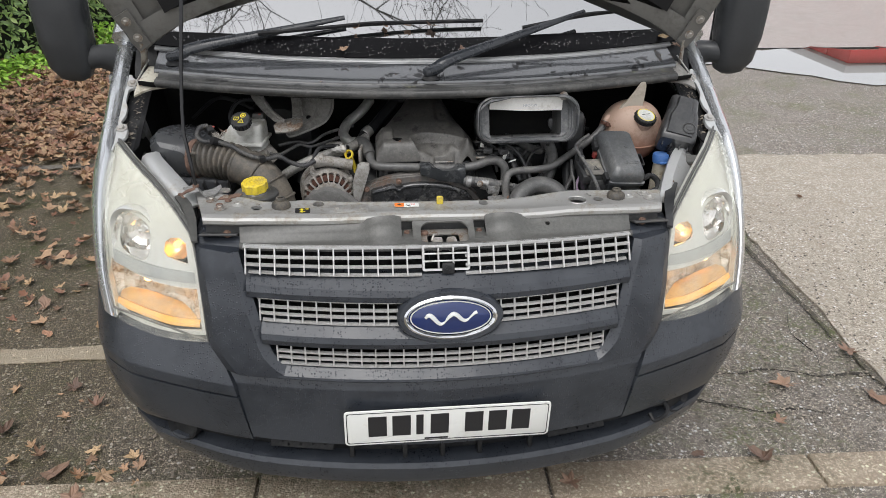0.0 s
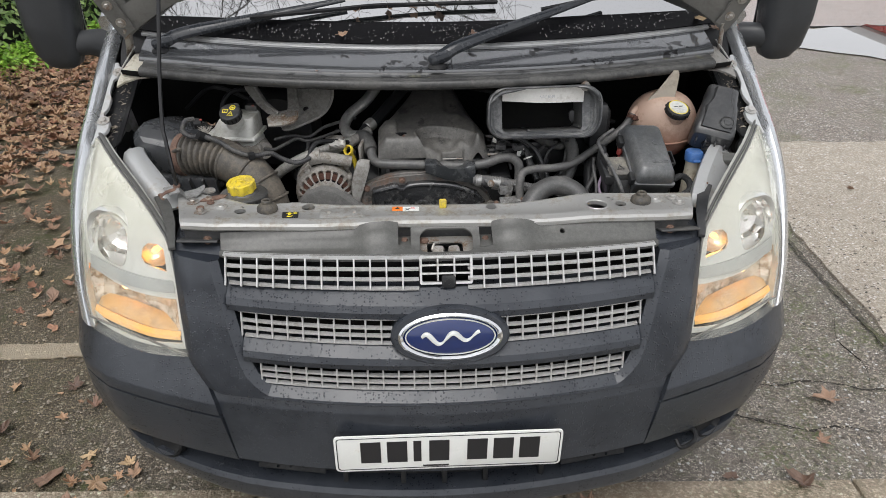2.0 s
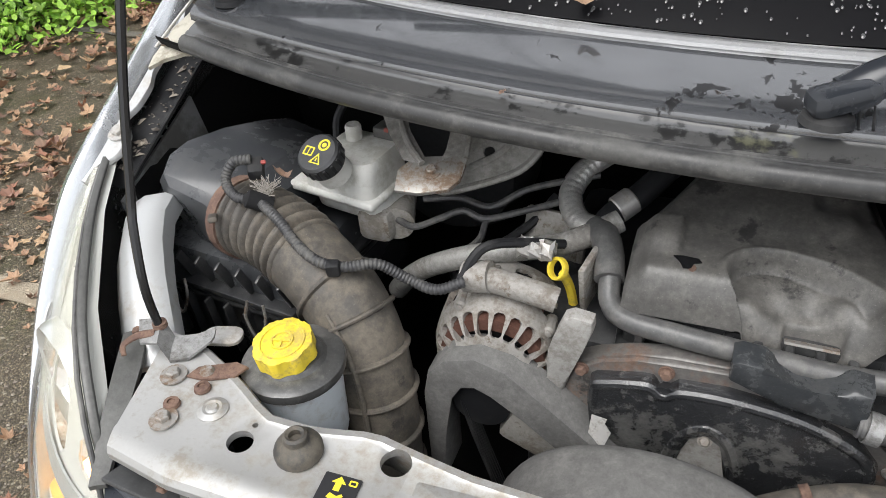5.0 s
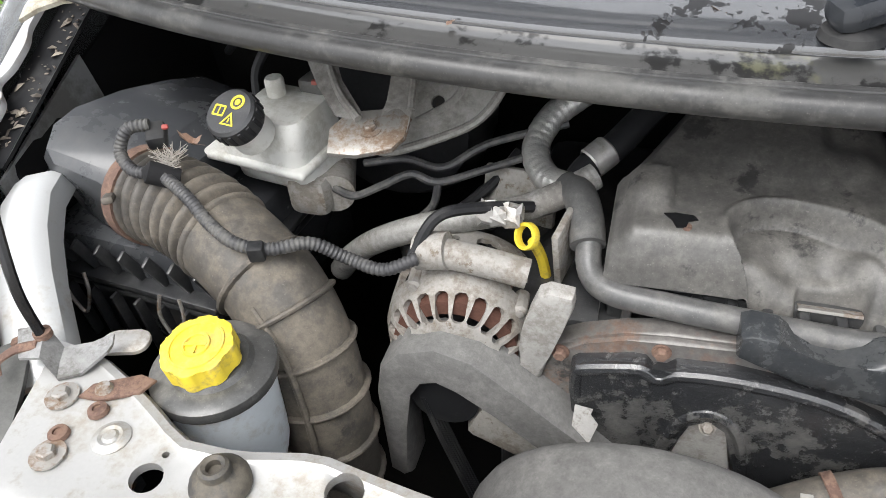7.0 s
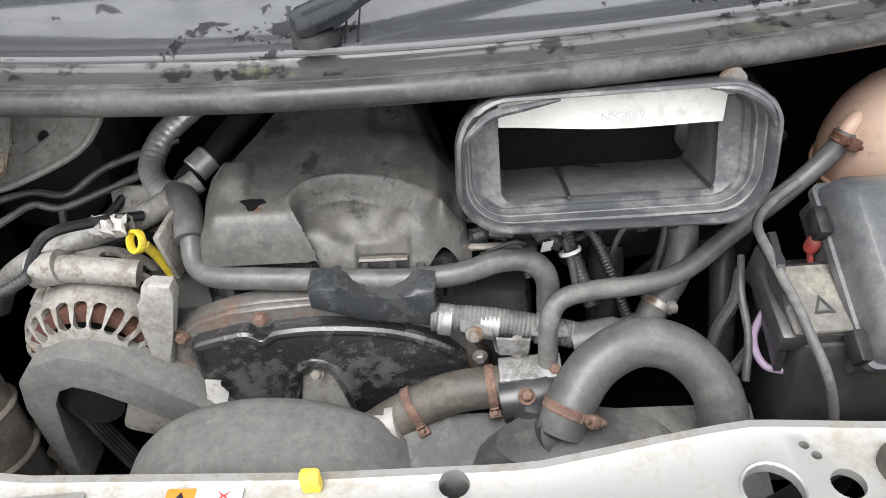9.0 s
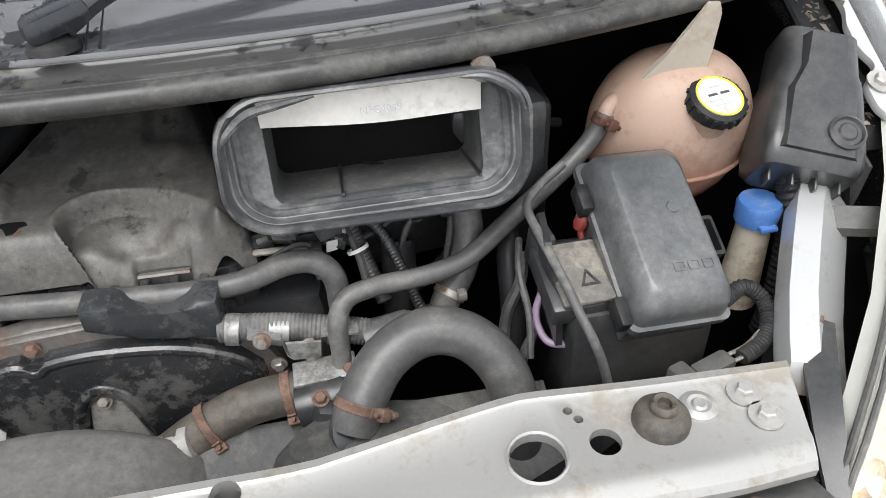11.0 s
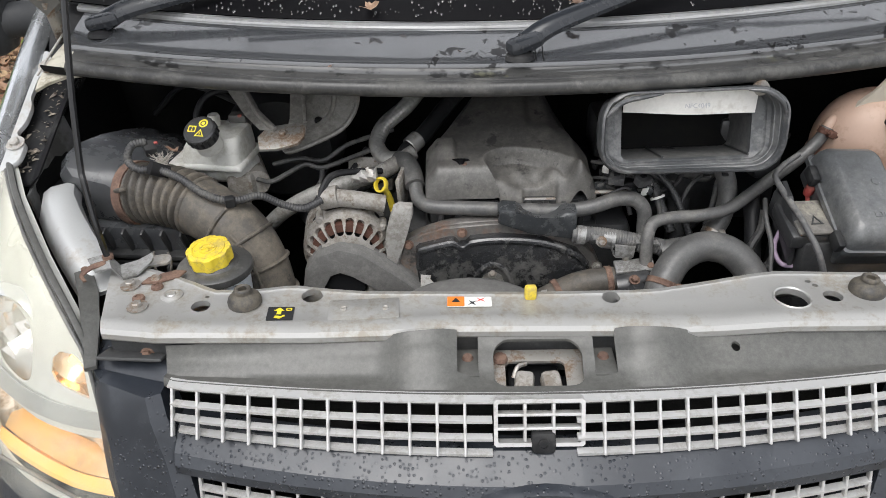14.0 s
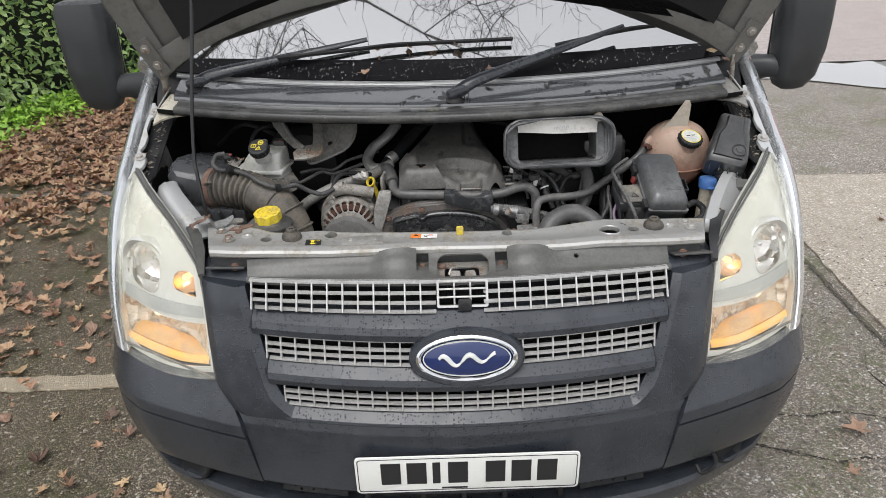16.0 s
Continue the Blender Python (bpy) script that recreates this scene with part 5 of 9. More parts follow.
# dark gap plates beside the headlamps
for s in (-1, 1):
    rows = (((0.645, 2.672, 1.060), (0.660, 2.668, 1.062), (0.678, 2.656, 1.063)), ((0.618, 2.625, 1.054), (0.640, 2.622, 1.057), (0.658, 2.612, 1.058)), ((0.598, 2.570, 1.038), (0.615, 2.566, 1.041), (0.632, 2.558, 1.042)), ((0.590, 2.515, 1.003), (0.600, 2.510, 1.005), (0.610, 2.505, 1.006)))
    part("lamp_bracket", slab([[(CX + s * (r[0][0] + 0.6 * (x - r[0][0])), y, z - 0.008) for x, y, z in r] for r in rows], (0, 0, -0.006)), trim_plastic if s < 0 else bay_plastic, van, "grey plastic bracket behind the headlamp")
    part("lamp_bracket_screw", bolt(CX + s * 0.652, 2.664, 1.050, 0.006, 0.008), rust, van)
    # grey strip along the upper inner edge of the headlamp
    pts = [(CX + s * x, lamp_y(x, z) + 0.018, z + 0.006) for x, z in INNER[2:]]
    part("lamp_strip", tube(pts, 0.0055, 8, 5, None, 0.6), trim_plastic, van, "grey plastic strip along the headlamp")
    # inner wings, the lower sheet painted near-black for shade, gutter rails and struts
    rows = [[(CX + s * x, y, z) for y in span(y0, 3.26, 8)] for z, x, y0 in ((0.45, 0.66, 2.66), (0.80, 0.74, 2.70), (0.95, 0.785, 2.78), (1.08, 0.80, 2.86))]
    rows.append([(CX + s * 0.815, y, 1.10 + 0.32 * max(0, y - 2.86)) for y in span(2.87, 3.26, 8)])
    part("inner_wing", slab(rows, (s * 0.006, 0, 0)), deep_shade, van, "lower inner wing, near-black for shade", 40)
    rows = [[(CX + s * (0.812 - 0.016 * k), y + 0.004 * k, 1.098 + 0.40 * (y - 2.86) - (0.155 - 0.42 * max(0.0, y - 2.86)) * k) for y in span(2.84, 3.02, 8)] for k in (0.0, 0.3, 0.6, 0.85, 1.0)]
    part("wing_inner_skin", slab(rows, (s * 0.004, 0, 0)), inner_wing, van, "dusty grey upper inner wing", 40)
    rows = []
    for y in span(2.825, 3.105, 56):
        wide = 0.011 + 0.026 * math.exp(-((y - 2.885) / 0.030) ** 4) + 0.010 * math.exp(-((y - 2.962) / 0.030) ** 4) + 0.028 * math.exp(-((y - 3.072) / 0.018) ** 4)
        h = 1.105 + 0.47 * (y - 2.80)
        rows.append([(CX + s * (0.860 - k * wide), y, h + dz) for k, dz in ((0.0, 0.003), (0.12, 0.008), (0.5, 0.008), (0.94, 0.007), (1.0, 0.003))])
    gut = part("wing_rail", slab(rows, (0, 0.002, -0.004)), silver_paint, van, "silver flange with bolts along the wing", 40)
    rows = [[(CX + s * (0.790 + dx), y, 1.088 + 0.47 * (y - 2.80) + dz) for y in span(2.85, 3.12, 10)] for dx, dz in ((0.0, 0.012), (0.020, -0.006), (0.062, -0.004))]
    part("wing_trough", slab(rows, (0, 0.002, -0.004)), black_plastic, van, "black channel beside the wing flange")
    for y in (2.90, 3.07):
        part("wing_bolt", bolt(CX + s * 0.842, y, 1.113 + 0.47 * (y - 2.80), 0.009, 0.016, (0, -0.4, 1)), bright_alloy, gut)
    if s < 0:
        rows = []
        for x, y, z in ((-0.752, 2.862, 1.104), (-0.738, 2.826, 1.104), (-0.710, 2.782, 1.096), (-0.676, 2.738, 1.080), (-0.645, 2.702, 1.062), (-0.622, 2.676, 1.050), (-0.610, 2.655, 1.030)):
            rows.append([(x + 0.006, y + 0.006, z - 0.022), (x + 0.002, y + 0.002, z - 0.004), (x - 0.006, y - 0.004, z + 0.001), (x - 0.026, y - 0.020, z + 0.002), (x - 0.036, y - 0.030, z - 0.004), (x - 0.044, y - 0.040, z - 0.030)])
    else:
        rows = []
        for x, y, z in ((0.712, 2.825, 1.100), (0.690, 2.793, 1.096), (0.660, 2.744, 1.082), (0.633, 2.697, 1.066), (0.612, 2.655, 1.054), (0.600, 2.628, 1.046), (0.594, 2.618, 1.02)):
            rows.append([(x - 0.006, y + 0.004, z - 0.020), (x, y, z), (x + 0.024, y - 0.008, z + 0.001), (x + 0.034, y - 0.014, z - 0.012), (x + 0.052, y - 0.022, z - 0.036)])
    part("wing_strut", slab(rows, (0, 0.002, -0.006)), silver_paint, van, "silver painted strut to the wing", 45)
    # painted ends of the scuttle
    rows = [[(CX + s * x, y, z) for x, y, z in r] for r in (((0.812, 2.956, 1.233), (0.790, 2.966, 1.243), (0.762, 2.975, 1.250), (0.725, 2.980, 1.252)), ((0.812, 2.972, 1.243), (0.795, 2.985, 1.254), (0.765, 2.995, 1.262), (0.725, 2.995, 1.262)), ((0.806, 3.020, 1.266), (0.792, 3.022, 1.270), (0.765, 3.025, 1.272), (0.735, 3.025, 1.272)), ((0.790, 3.070, 1.288), (0.784, 3.070, 1.289), (0.770, 3.070, 1.288), (0.745, 3.070, 1.286)))]
    corner = part("scuttle_corner", slab(rows, (0, 0.002, -0.005)), flange_cream if s < 0 else bracket_grey, van, "dirty painted flange below the scuttle end", 40)
    part("corner_bolt", bolt(CX + s * 0.795, 2.985, 1.256, 0.005, 0.008), steel, corner)
    part("corner_wire", tube([(CX + s * 0.816, 2.985, 1.250), (CX + s * 0.806, 3.030, 1.275), (CX + s * 0.790, 3.080, 1.305)], 0.0022, 6), bright_alloy, corner)
# bulkhead, floor and rear of the grille; near-black colour stands in for deep shade
part("bulkhead", rbox((1.62, 0.02, 1.0), 0.0, Matrix.Translation((CX, 3.27, 0.80))), deep_shade, van, "bulkhead behind the engine, near-black for shade")
part("bay_floor", rbox((1.30, 0.66, 0.02), 0.0, Matrix.Translation((CX, 2.94, 0.34))), deep_shade, van)

# ---- engine bay ----


def at(x, y, z, rx=0, ry=0, rz=0):
    return pose(x, y, z, rx, ry, rz)


def front_prism(outline, y_front, depth, bevel=0.0):
    """An upright plate from an outline in x and z, its face towards the front."""
    return prism(outline, depth, bevel, Matrix.Translation((0, y_front + depth, 0)) @ Euler((radians(90), 0, 0)).to_matrix().to_4x4())


def clamp(p, d, r, name="hose_clamp", mat=None, ear=0.0):
    """A worm clamp round a hose at p, whose axis is d."""
    q = Vector(d).to_track_quat("Z", "X").to_matrix().to_4x4()
    m = Matrix.Translation(p) @ q
    down = Vector((0, -0.80, -0.50)) if not ear else Vector((math.cos(radians(ear)), -0.7, math.sin(radians(ear))))
    lx, ly = q.to_3x3() @ Vector((1, 0, 0)), q.to_3x3() @ Vector((0, 1, 0))
    turn = math.degrees(math.atan2(down.dot(ly), down.dot(lx)))
    band = lathe([(r, -0.0050), (r + 0.0016, -0.0050), (r + 0.0022, -0.0038), (r + 0.0016, -0.0026), (r + 0.0016, 0.0026), (r + 0.0022, 0.0038), (r + 0.0016, 0.0050), (r, 0.0050)], 26, m)
    c = part(name, band, mat or rust, van, "rusty hose clamp")
    k = m @ pose(0, 0, 0, 0, 0, turn)
    part("clamp_screw", moved(merge(rbox((0.009, 0.013, 0.013), 0.002), rbox((0.0022, 0.030, 0.009), 0.0008, Matrix.Translation((-0.004, 0, 0))), lathe([(0, -0.017), (0.0042, -0.017), (0.0042, -0.011), (0.0026, -0.010), (0.0026, 0.012), (0, 0.012)], 8, pose(0, 0, 0, 90, 0, 0))), k @ Matrix.Translation((r + 0.0055, 0, 0))), mat or rust, c)
    for j in range(7):
        part("clamp_notch", rbox((0.0012, 0.0016, 0.0042), 0, m @ pose(0, 0, 0, 0, 0, turn + 35 + 9 * j) @ Matrix.Translation((r + 0.0017, 0, 0))), black_plastic, c)
    return c


# air filter box
lid_rows = []
for y, x0, x1, z0, z1, z2 in ((2.862, -0.786, -0.655, 1.045, 1.098, 1.104), (2.850, -0.764, -0.660, 1.052, 1.118, 1.104), (2.858, -0.774, -0.645, 1.035, 1.132, 1.114), (2.885, -0.780, -0.622, 1.030, 1.145, 1.122), (2.92, -0.778, -0.608, 1.030, 1.147, 1.124), (2.98, -0.762, -0.602, 1.03, 1.139, 1.120), (3.04, -0.742, -0.602, 1.03, 1.124, 1.108), (3.085, -0.725, -0.610, 1.03, 1.108, 1.092), (3.095, -0.712, -0.620, 1.03, 1.096, 1.080)):
    lid_rows.append([(x0, y + 0.03, z0), (x0, y + 0.012, z1 - 0.020), (x0 + 0.020, y + 0.004, z1), (x1 - 0.03, y, z2), (x1, y - 0.004, z2 - 0.025), (x1, y - 0.012, z0 + 0.02), (x1 - 0.02, y - 0.012, z0), (x0 + 0.04, y + 0.01, z0 - 0.005)])
box = part("air_filter_box", loft(lid_rows[1:], closed=True, cap=True), box_plastic, van, "black plastic air filter box", 28)
bm = rbox((0.235, 0.30, 0.17), 0.012, at(-0.668, 2.985, 0.945, 0, 0, -6))
part("filter_base", bm, box_plastic, box, "ribbed base")
for i in range(7):
    part("rib", rbox((0.005, 0.014, 0.060), 0.002, at(-0.768 + 0.034 * i, 2.838 - 0.0035 * i, 1.005, 22, 0, -6)), bay_plastic, box)
    part("rib", rbox((0.005, 0.014, 0.090), 0.002, at(-0.768 + 0.034 * i, 2.826 - 0.0035 * i, 0.925, 4, 0, -6)), bay_plastic, box)
part("filter_flange", merge(rbox((0.255, 0.315, 0.010), 0.004, at(-0.664, 2.972, 0.982, 0, 0, -6)), rbox((0.250, 0.310, 0.010), 0.004, at(-0.664, 2.972, 0.968, 0, 0, -6))), bay_plastic, box)
for x, y in ((-0.735, 2.815), (-0.60, 2.800)):
    part("filter_clip", tube([(x - 0.012, y - 0.006, 1.005), (x - 0.014, y - 0.014, 0.98), (x, y - 0.016, 0.95), (x + 0.014, y - 0.012, 0.98), (x + 0.010, y - 0.004, 1.002)], 0.0022, 6), steel, box, "wire spring clip")
part("filter_strap", rbox((0.012, 0.085, 0.008), 0.003, at(-0.668, 2.838, 1.098, -24, 0, 40)), duct_rubber, box)
# intake duct: bellows, then a stiffened elbow down behind the rail
rib_path = [(-0.648, 2.876, 1.074), (-0.605, 2.860, 1.079), (-0.560, 2.842, 1.077), (-0.526, 2.825, 1.070)]
duct = part("intake_duct", ribbed(rib_path, 0.053, 8, 0.17, 30, 1.8), duct_rubber, van, "brown dusty rubber intake duct")
elbow = [(-0.535, 2.829, 1.072), (-0.505, 2.815, 1.062), (-0.465, 2.795, 1.040), (-0.437, 2.778, 0.995), (-0.424, 2.766, 0.93), (-0.420, 2.758, 0.85), (-0.420, 2.75, 0.76)]
part("duct_elbow", tube(elbow, 0.050, 22, 8), duct_rubber, duct, "smooth duct elbow with raised rings")
ep = smooth_path(elbow, 8)
for i in range(13, 46, 6):
    t = (ep[i + 1] - ep[i - 1]).normalized()
    part("duct_ring", lathe([(0.048, -0.0042), (0.0545, -0.0022), (0.0555, 0.0), (0.0545, 0.0022), (0.048, 0.0042)], 26, Matrix.Translation(ep[i]) @ t.to_track_quat("Z", "X").to_matrix().to_4x4()), duct_rubber, duct)
part("duct_seam", tube([p + Vector((0.012, -0.050, 0.012)) for p in ep[14::5]], 0.0035, 8, 3), duct_rubber, duct)
for p, k in ((rib_path[0], 0.004),):
    part("duct_band", lathe([(0.048, -0.010), (0.056, -0.010), (0.056, 0.008), (0.048, 0.008)], 26, Matrix.Translation(p) @ (Vector(rib_path[1]) - Vector(rib_path[0])).to_track_quat("Z", "X").to_matrix().to_4x4()), rust, duct, "rusty band")
loom = part("wiring_loom", ribbed([(-0.612, 2.868, 1.172), (-0.632, 2.858, 1.170), (-0.639, 2.845, 1.150), (-0.618, 2.832, 1.139), (-0.588, 2.832, 1.138), (-0.545, 2.810, 1.132), (-0.515, 2.792, 1.120), (-0.482, 2.780, 1.110), (-0.452, 2.788, 1.102), (-0.420, 2.806, 1.100), (-0.390, 2.816, 1.079), (-0.356, 2.818, 1.069), (-0.326, 2.833, 1.076)], 0.0068, 90, 0.14, 10), loom_black, van, "corrugated black wiring loom")
part("loom_clip", rbox((0.016, 0.014, 0.018), 0.003, at(-0.462, 2.780, 1.104, 10, 0, 20)), black_plastic, loom)
part("loom_tape", lathe([(0.0, -0.02), (0.011, -0.018), (0.0115, 0.012), (0.0, 0.018)], 12, at(-0.588, 2.832, 1.138, 60, 0, -60)), black_pad, loom, "fraying black tape")
fray = bmesh.new()
fr = random.Random(4)
for i in range(60):
    a = Vector((-0.585, 2.848, 1.142))
    b = a + Vector((fr.uniform(-0.016, 0.022), fr.uniform(-0.016, 0.016), fr.uniform(0.004, 0.020)))
    merge(fray, tube([a + Vector((fr.uniform(-0.01, 0.01), fr.uniform(-0.008, 0.008), 0)), b], 0.0004, 3, 1))
part("loom_fray", fray, fray_thread, loom, "frayed pale threads")
part("loom_plug", rbox((0.020, 0.026, 0.018), 0.004, at(-0.608, 2.868, 1.160, 20, 0, 30)), black_plastic, loom)
part("loom_lock", rbox((0.007, 0.006, 0.004), 0.002, at(-0.598, 2.872, 1.168, 20, 0, 30)), red_plastic, loom, "small red lock")

# power steering reservoir
T = at(-0.473, 2.690, -0.012, 0, 0, 0)
res = part("steering_reservoir", lathe([(0.0, 0.93), (0.042, 0.93), (0.047, 0.95), (0.0505, 1.040), (0.0505, 1.05)], 28, T), steer_plastic, van, "pale steering fluid reservoir with yellow cap")
part("reservoir_lid", lathe([(0.0, 1.044), (0.048, 1.044), (0.0565, 1.045), (0.0575, 1.050), (0.0565, 1.056), (0.052, 1.059), (0.038, 1.061), (0.034, 1.066), (0.0, 1.066)], 36, T), dusty_cover, res, "grey rubber lid")
C = at(-0.474, 2.685, 1.056, 6, -4, 10)
out = []
for k in range(96):
    a = 2 * math.pi * k / 96
    r = 0.0322 + 0.0014 * math.tanh(1.6 * math.cos(8 * a))
    out.append((r * math.cos(a), r * math.sin(a)))
cap = part("cap", prism(out, 0.0215, 0.0012, C), yellow_plastic, res, "notched yellow screw cap")
part("cap_ring", lathe([(0.023, 0.0215), (0.0235, 0.023), (0.025, 0.023), (0.0255, 0.0215)], 28, C), yellow_plastic, res)
part("cap_wheel", merge(lathe([(0.010, 0.0215), (0.0105, 0.0235), (0.0125, 0.0235), (0.013, 0.0215)], 20, C), rbox((0.020, 0.003, 0.002), 0, C @ Matrix.Translation((0, 0, 0.0225))), rbox((0.003, 0.012, 0.002), 0, C @ Matrix.Translation((0, -0.005, 0.0225)))), yellow_plastic, res)

# brake fluid reservoir
B = at(-0.537, 2.970, 1.126, 2, 0, -10)
tank = part("brake_reservoir", merge(moved(loft([[(x + dx, y, z) for x, y in rounded(w, h, 0.016, 4)] for w, h, dx, z in ((0.112, 0.094, 0.008, -0.024), (0.104, 0.090, 0.012, 0.004), (0.092, 0.082, 0.018, 0.020), (0.082, 0.074, 0.020, 0.025))], closed=True, cap=True), B), rbox((0.140, 0.104, 0.012), 0.005, B @ Matrix.Translation((0, 0, -0.028)), 3), rbox((0.110, 0.080, 0.036), 0.016, B @ Matrix.Translation((0.012, 0.004, -0.050)), 3)), brake_plastic, van, "grey translucent brake fluid reservoir")
C = Matrix.Translation((-0.524, 2.893, 1.170)) @ Vector((-0.10, -0.52, 0.85)).to_track_quat("Z", "Y").to_matrix().to_4x4()
part("reservoir_neck", lathe([(0.0, -0.03), (0.023, -0.03), (0.023, 0.0), (0.0, 0.0)], 20, C), brake_plastic, tank)
C = C @ Matrix.Scale(0.93, 4)
cap = part("cap", lathe([(0.0, -0.004), (0.028, -0.004), (0.0295, 0.004), (0.029, 0.018), (0.026, 0.021), (0.0, 0.021)], 36, C), bay_plastic, tank, "black cap with yellow symbols")
part("cap_symbol", frame_ring(oval(0.0086, 0.0086, 20), oval(0.0058, 0.0058, 20), 0.0006, C @ Matrix.Translation((0.006, 0.012, 0.0212))), ink_yellow, tank)
part("cap_symbol", frame_ring(rounded(0.015, 0.013, 0.001, 1), rounded(0.0115, 0.0092, 0.001, 1), 0.0006, C @ Matrix.Translation((-0.012, -0.001, 0.0212))), ink_yellow, tank)
part("cap_symbol", frame_ring([(-0.009, -0.006), (0.009, -0.006), (0, 0.0095)], [(-0.0062, -0.0044), (0.0062, -0.0044), (0, 0.0060)], 0.0006, C @ Matrix.Translation((0.005, -0.010, 0.0212))), ink_yellow, tank)
part("cap_symbol", merge(lathe([(0, 0.0212), (0.0034, 0.0212), (0.0034, 0.0218), (0, 0.0218)], 14, C @ Matrix.Translation((0.006, 0.012, 0))), rbox((0.0012, 0.011, 0.0006), 0, C @ Matrix.Translation((-0.012, -0.001, 0.0215))), rbox((0.0014, 0.005, 0.0006), 0, C @ Matrix.Translation((0.005, -0.010, 0.0215)))), ink_yellow, tank)
for k in range(16):
    part("cap_grip", rbox((0.003, 0.005, 0.016), 0.001, C @ pose(0, 0, 0, 0, 0, 22.5 * k) @ Matrix.Translation((0.0293, 0, 0.008))), black_plastic, tank)
part("reservoir_spout", lathe([(0.0, 0), (0.011, 0), (0.011, 0.03), (0.009, 0.034), (0.0, 0.034)], 16, at(-0.533, 2.985, 1.138, 0, 0, 0)), brake_plastic, tank)
plug = part("level_plug", rbox((0.034, 0.028, 0.028), 0.004, at(-0.492, 3.005, 1.152, 0, 0, -10)), trim_plastic, tank, "grey sensor plug")
part("level_lock", rbox((0.007, 0.006, 0.005), 0.001, at(-0.488, 2.993, 1.165)), red_plastic, tank)
part("level_wire", tube([(-0.480, 3.02, 1.155), (-0.50, 3.06, 1.185), (-0.55, 3.04, 1.19), (-0.575, 3.02, 1.16), (-0.57, 3.0, 1.12)], 0.006, 8), black_plastic, tank)
part("master_cylinder", merge(lathe([(0.0, -0.06), (0.022, -0.06), (0.024, 0.05), (0.0, 0.05)], 18, at(-0.48, 2.99, 1.055, 90, 0, 20)), rbox((0.05, 0.06, 0.05), 0.012, at(-0.49, 2.955, 1.055))), cast_alloy, van, "cast brake master cylinder")
for pts in ([(-0.462, 2.945, 1.062), (-0.435, 2.938, 1.060), (-0.405, 2.946, 1.072), (-0.375, 2.960, 1.082), (-0.345, 2.962, 1.074), (-0.300, 2.985, 1.080), (-0.235, 3.02, 1.092)], [(-0.44, 2.985, 1.072), (-0.39, 2.99, 1.080), (-0.345, 2.985, 1.078), (-0.30, 3.01, 1.098), (-0.22, 3.05, 1.108)], [(-0.345, 2.962, 1.072), (-0.352, 2.955, 1.045), (-0.38, 2.95, 1.02), (-0.41, 2.94, 1.01)]):
    part("brake_pipe", tube(pts, 0.0046, 8), loom_black, van, "black brake pipe")
part("brake_servo", lathe([(0.0, 0.0), (0.10, 0.0), (0.12, 0.03), (0.12, 0.08), (0.0, 0.10)], 28, at(-0.45, 3.10, 1.05, -90, 0, 0)), bay_plastic, van, "dark round brake servo")

# pressed steel bracket under the scuttle
br = part("steel_bracket", merge(slab([[(-0.520, 3.03, 1.232), (-0.486, 3.03, 1.232)], [(-0.505, 3.008, 1.203), (-0.474, 3.008, 1.204)], [(-0.470, 2.965, 1.176), (-0.444, 2.962, 1.176)], [(-0.440, 2.936, 1.160), (-0.412, 2.930, 1.160)]], (0, 0.010, 0.005)), tube([(-0.486, 3.022, 1.228), (-0.472, 3.000, 1.202), (-0.442, 2.956, 1.177), (-0.412, 2.930, 1.163)], 0.0045, 8, 4)), bracket_grey, van, "pressed grey bracket with rusty foot")
part("bracket_arm", merge(slab([[(-0.402, 3.03, 1.232), (-0.376, 3.03, 1.232)], [(-0.394, 3.000, 1.200), (-0.370, 3.000, 1.200)], [(-0.390, 2.952, 1.168), (-0.362, 2.950, 1.166)], [(-0.392, 2.928, 1.156), (-0.360, 2.926, 1.155)]], (0, 0.010, 0.006)), tube([(-0.376, 3.028, 1.230), (-0.370, 2.998, 1.202), (-0.362, 2.948, 1.168)], 0.004, 8, 4)), bracket_grey, br)
part("bracket_foot", prism([(-0.040, -0.026), (-0.010, -0.030), (0.026, -0.024), (0.038, -0.010), (0.042, 0.014), (0.030, 0.026), (-0.024, 0.024), (-0.042, 0.004)], 0.006, 0.002, at(-0.400, 2.926, 1.150, 24, -4, 8)), steel, br, "rust-stained foot")
part("bracket_bolt", bolt(-0.398, 2.926, 1.155, 0.0065, 0.012, (0, -0.35, 1)), steel, br)
WEB = Matrix.Translation((-0.348, 2.994, 1.152)) @ Euler((radians(50), 0, 0)).to_matrix().to_4x4()
web = [(-0.045, 0.075), (0.070, 0.075), (0.070, 0.035), (0.062, 0.008), (0.042, -0.018), (0.0, -0.040), (-0.050, -0.058), (-0.062, -0.048), (-0.034, -0.006), (-0.040, 0.02)]
part("bracket_web", cut(prism(web, 0.004, 0, WEB), [lathe([(0, -0.05), (0.0075, -0.05), (0.0075, 0.05), (0, 0.05)], 16, WEB)]), bracket_grey, br, "pressed web with a round hole")
part("bracket_rim", tube([WEB @ Vector((x, y, 0.004)) for x, y in ((-0.062, -0.048), (-0.050, -0.058), (0.0, -0.040), (0.042, -0.018), (0.062, 0.008), (0.070, 0.035), (0.070, 0.07))], 0.0048, 8, 4), bracket_grey, br, "rolled edge")
part("bracket_rib", tube([WEB @ Vector((x, y, 0.004)) for x, y in ((-0.020, -0.022), (0.014, 0.0), (0.026, 0.022), (0.030, 0.06))], 0.005, 8, 4, None, 0.5), bracket_grey, br)

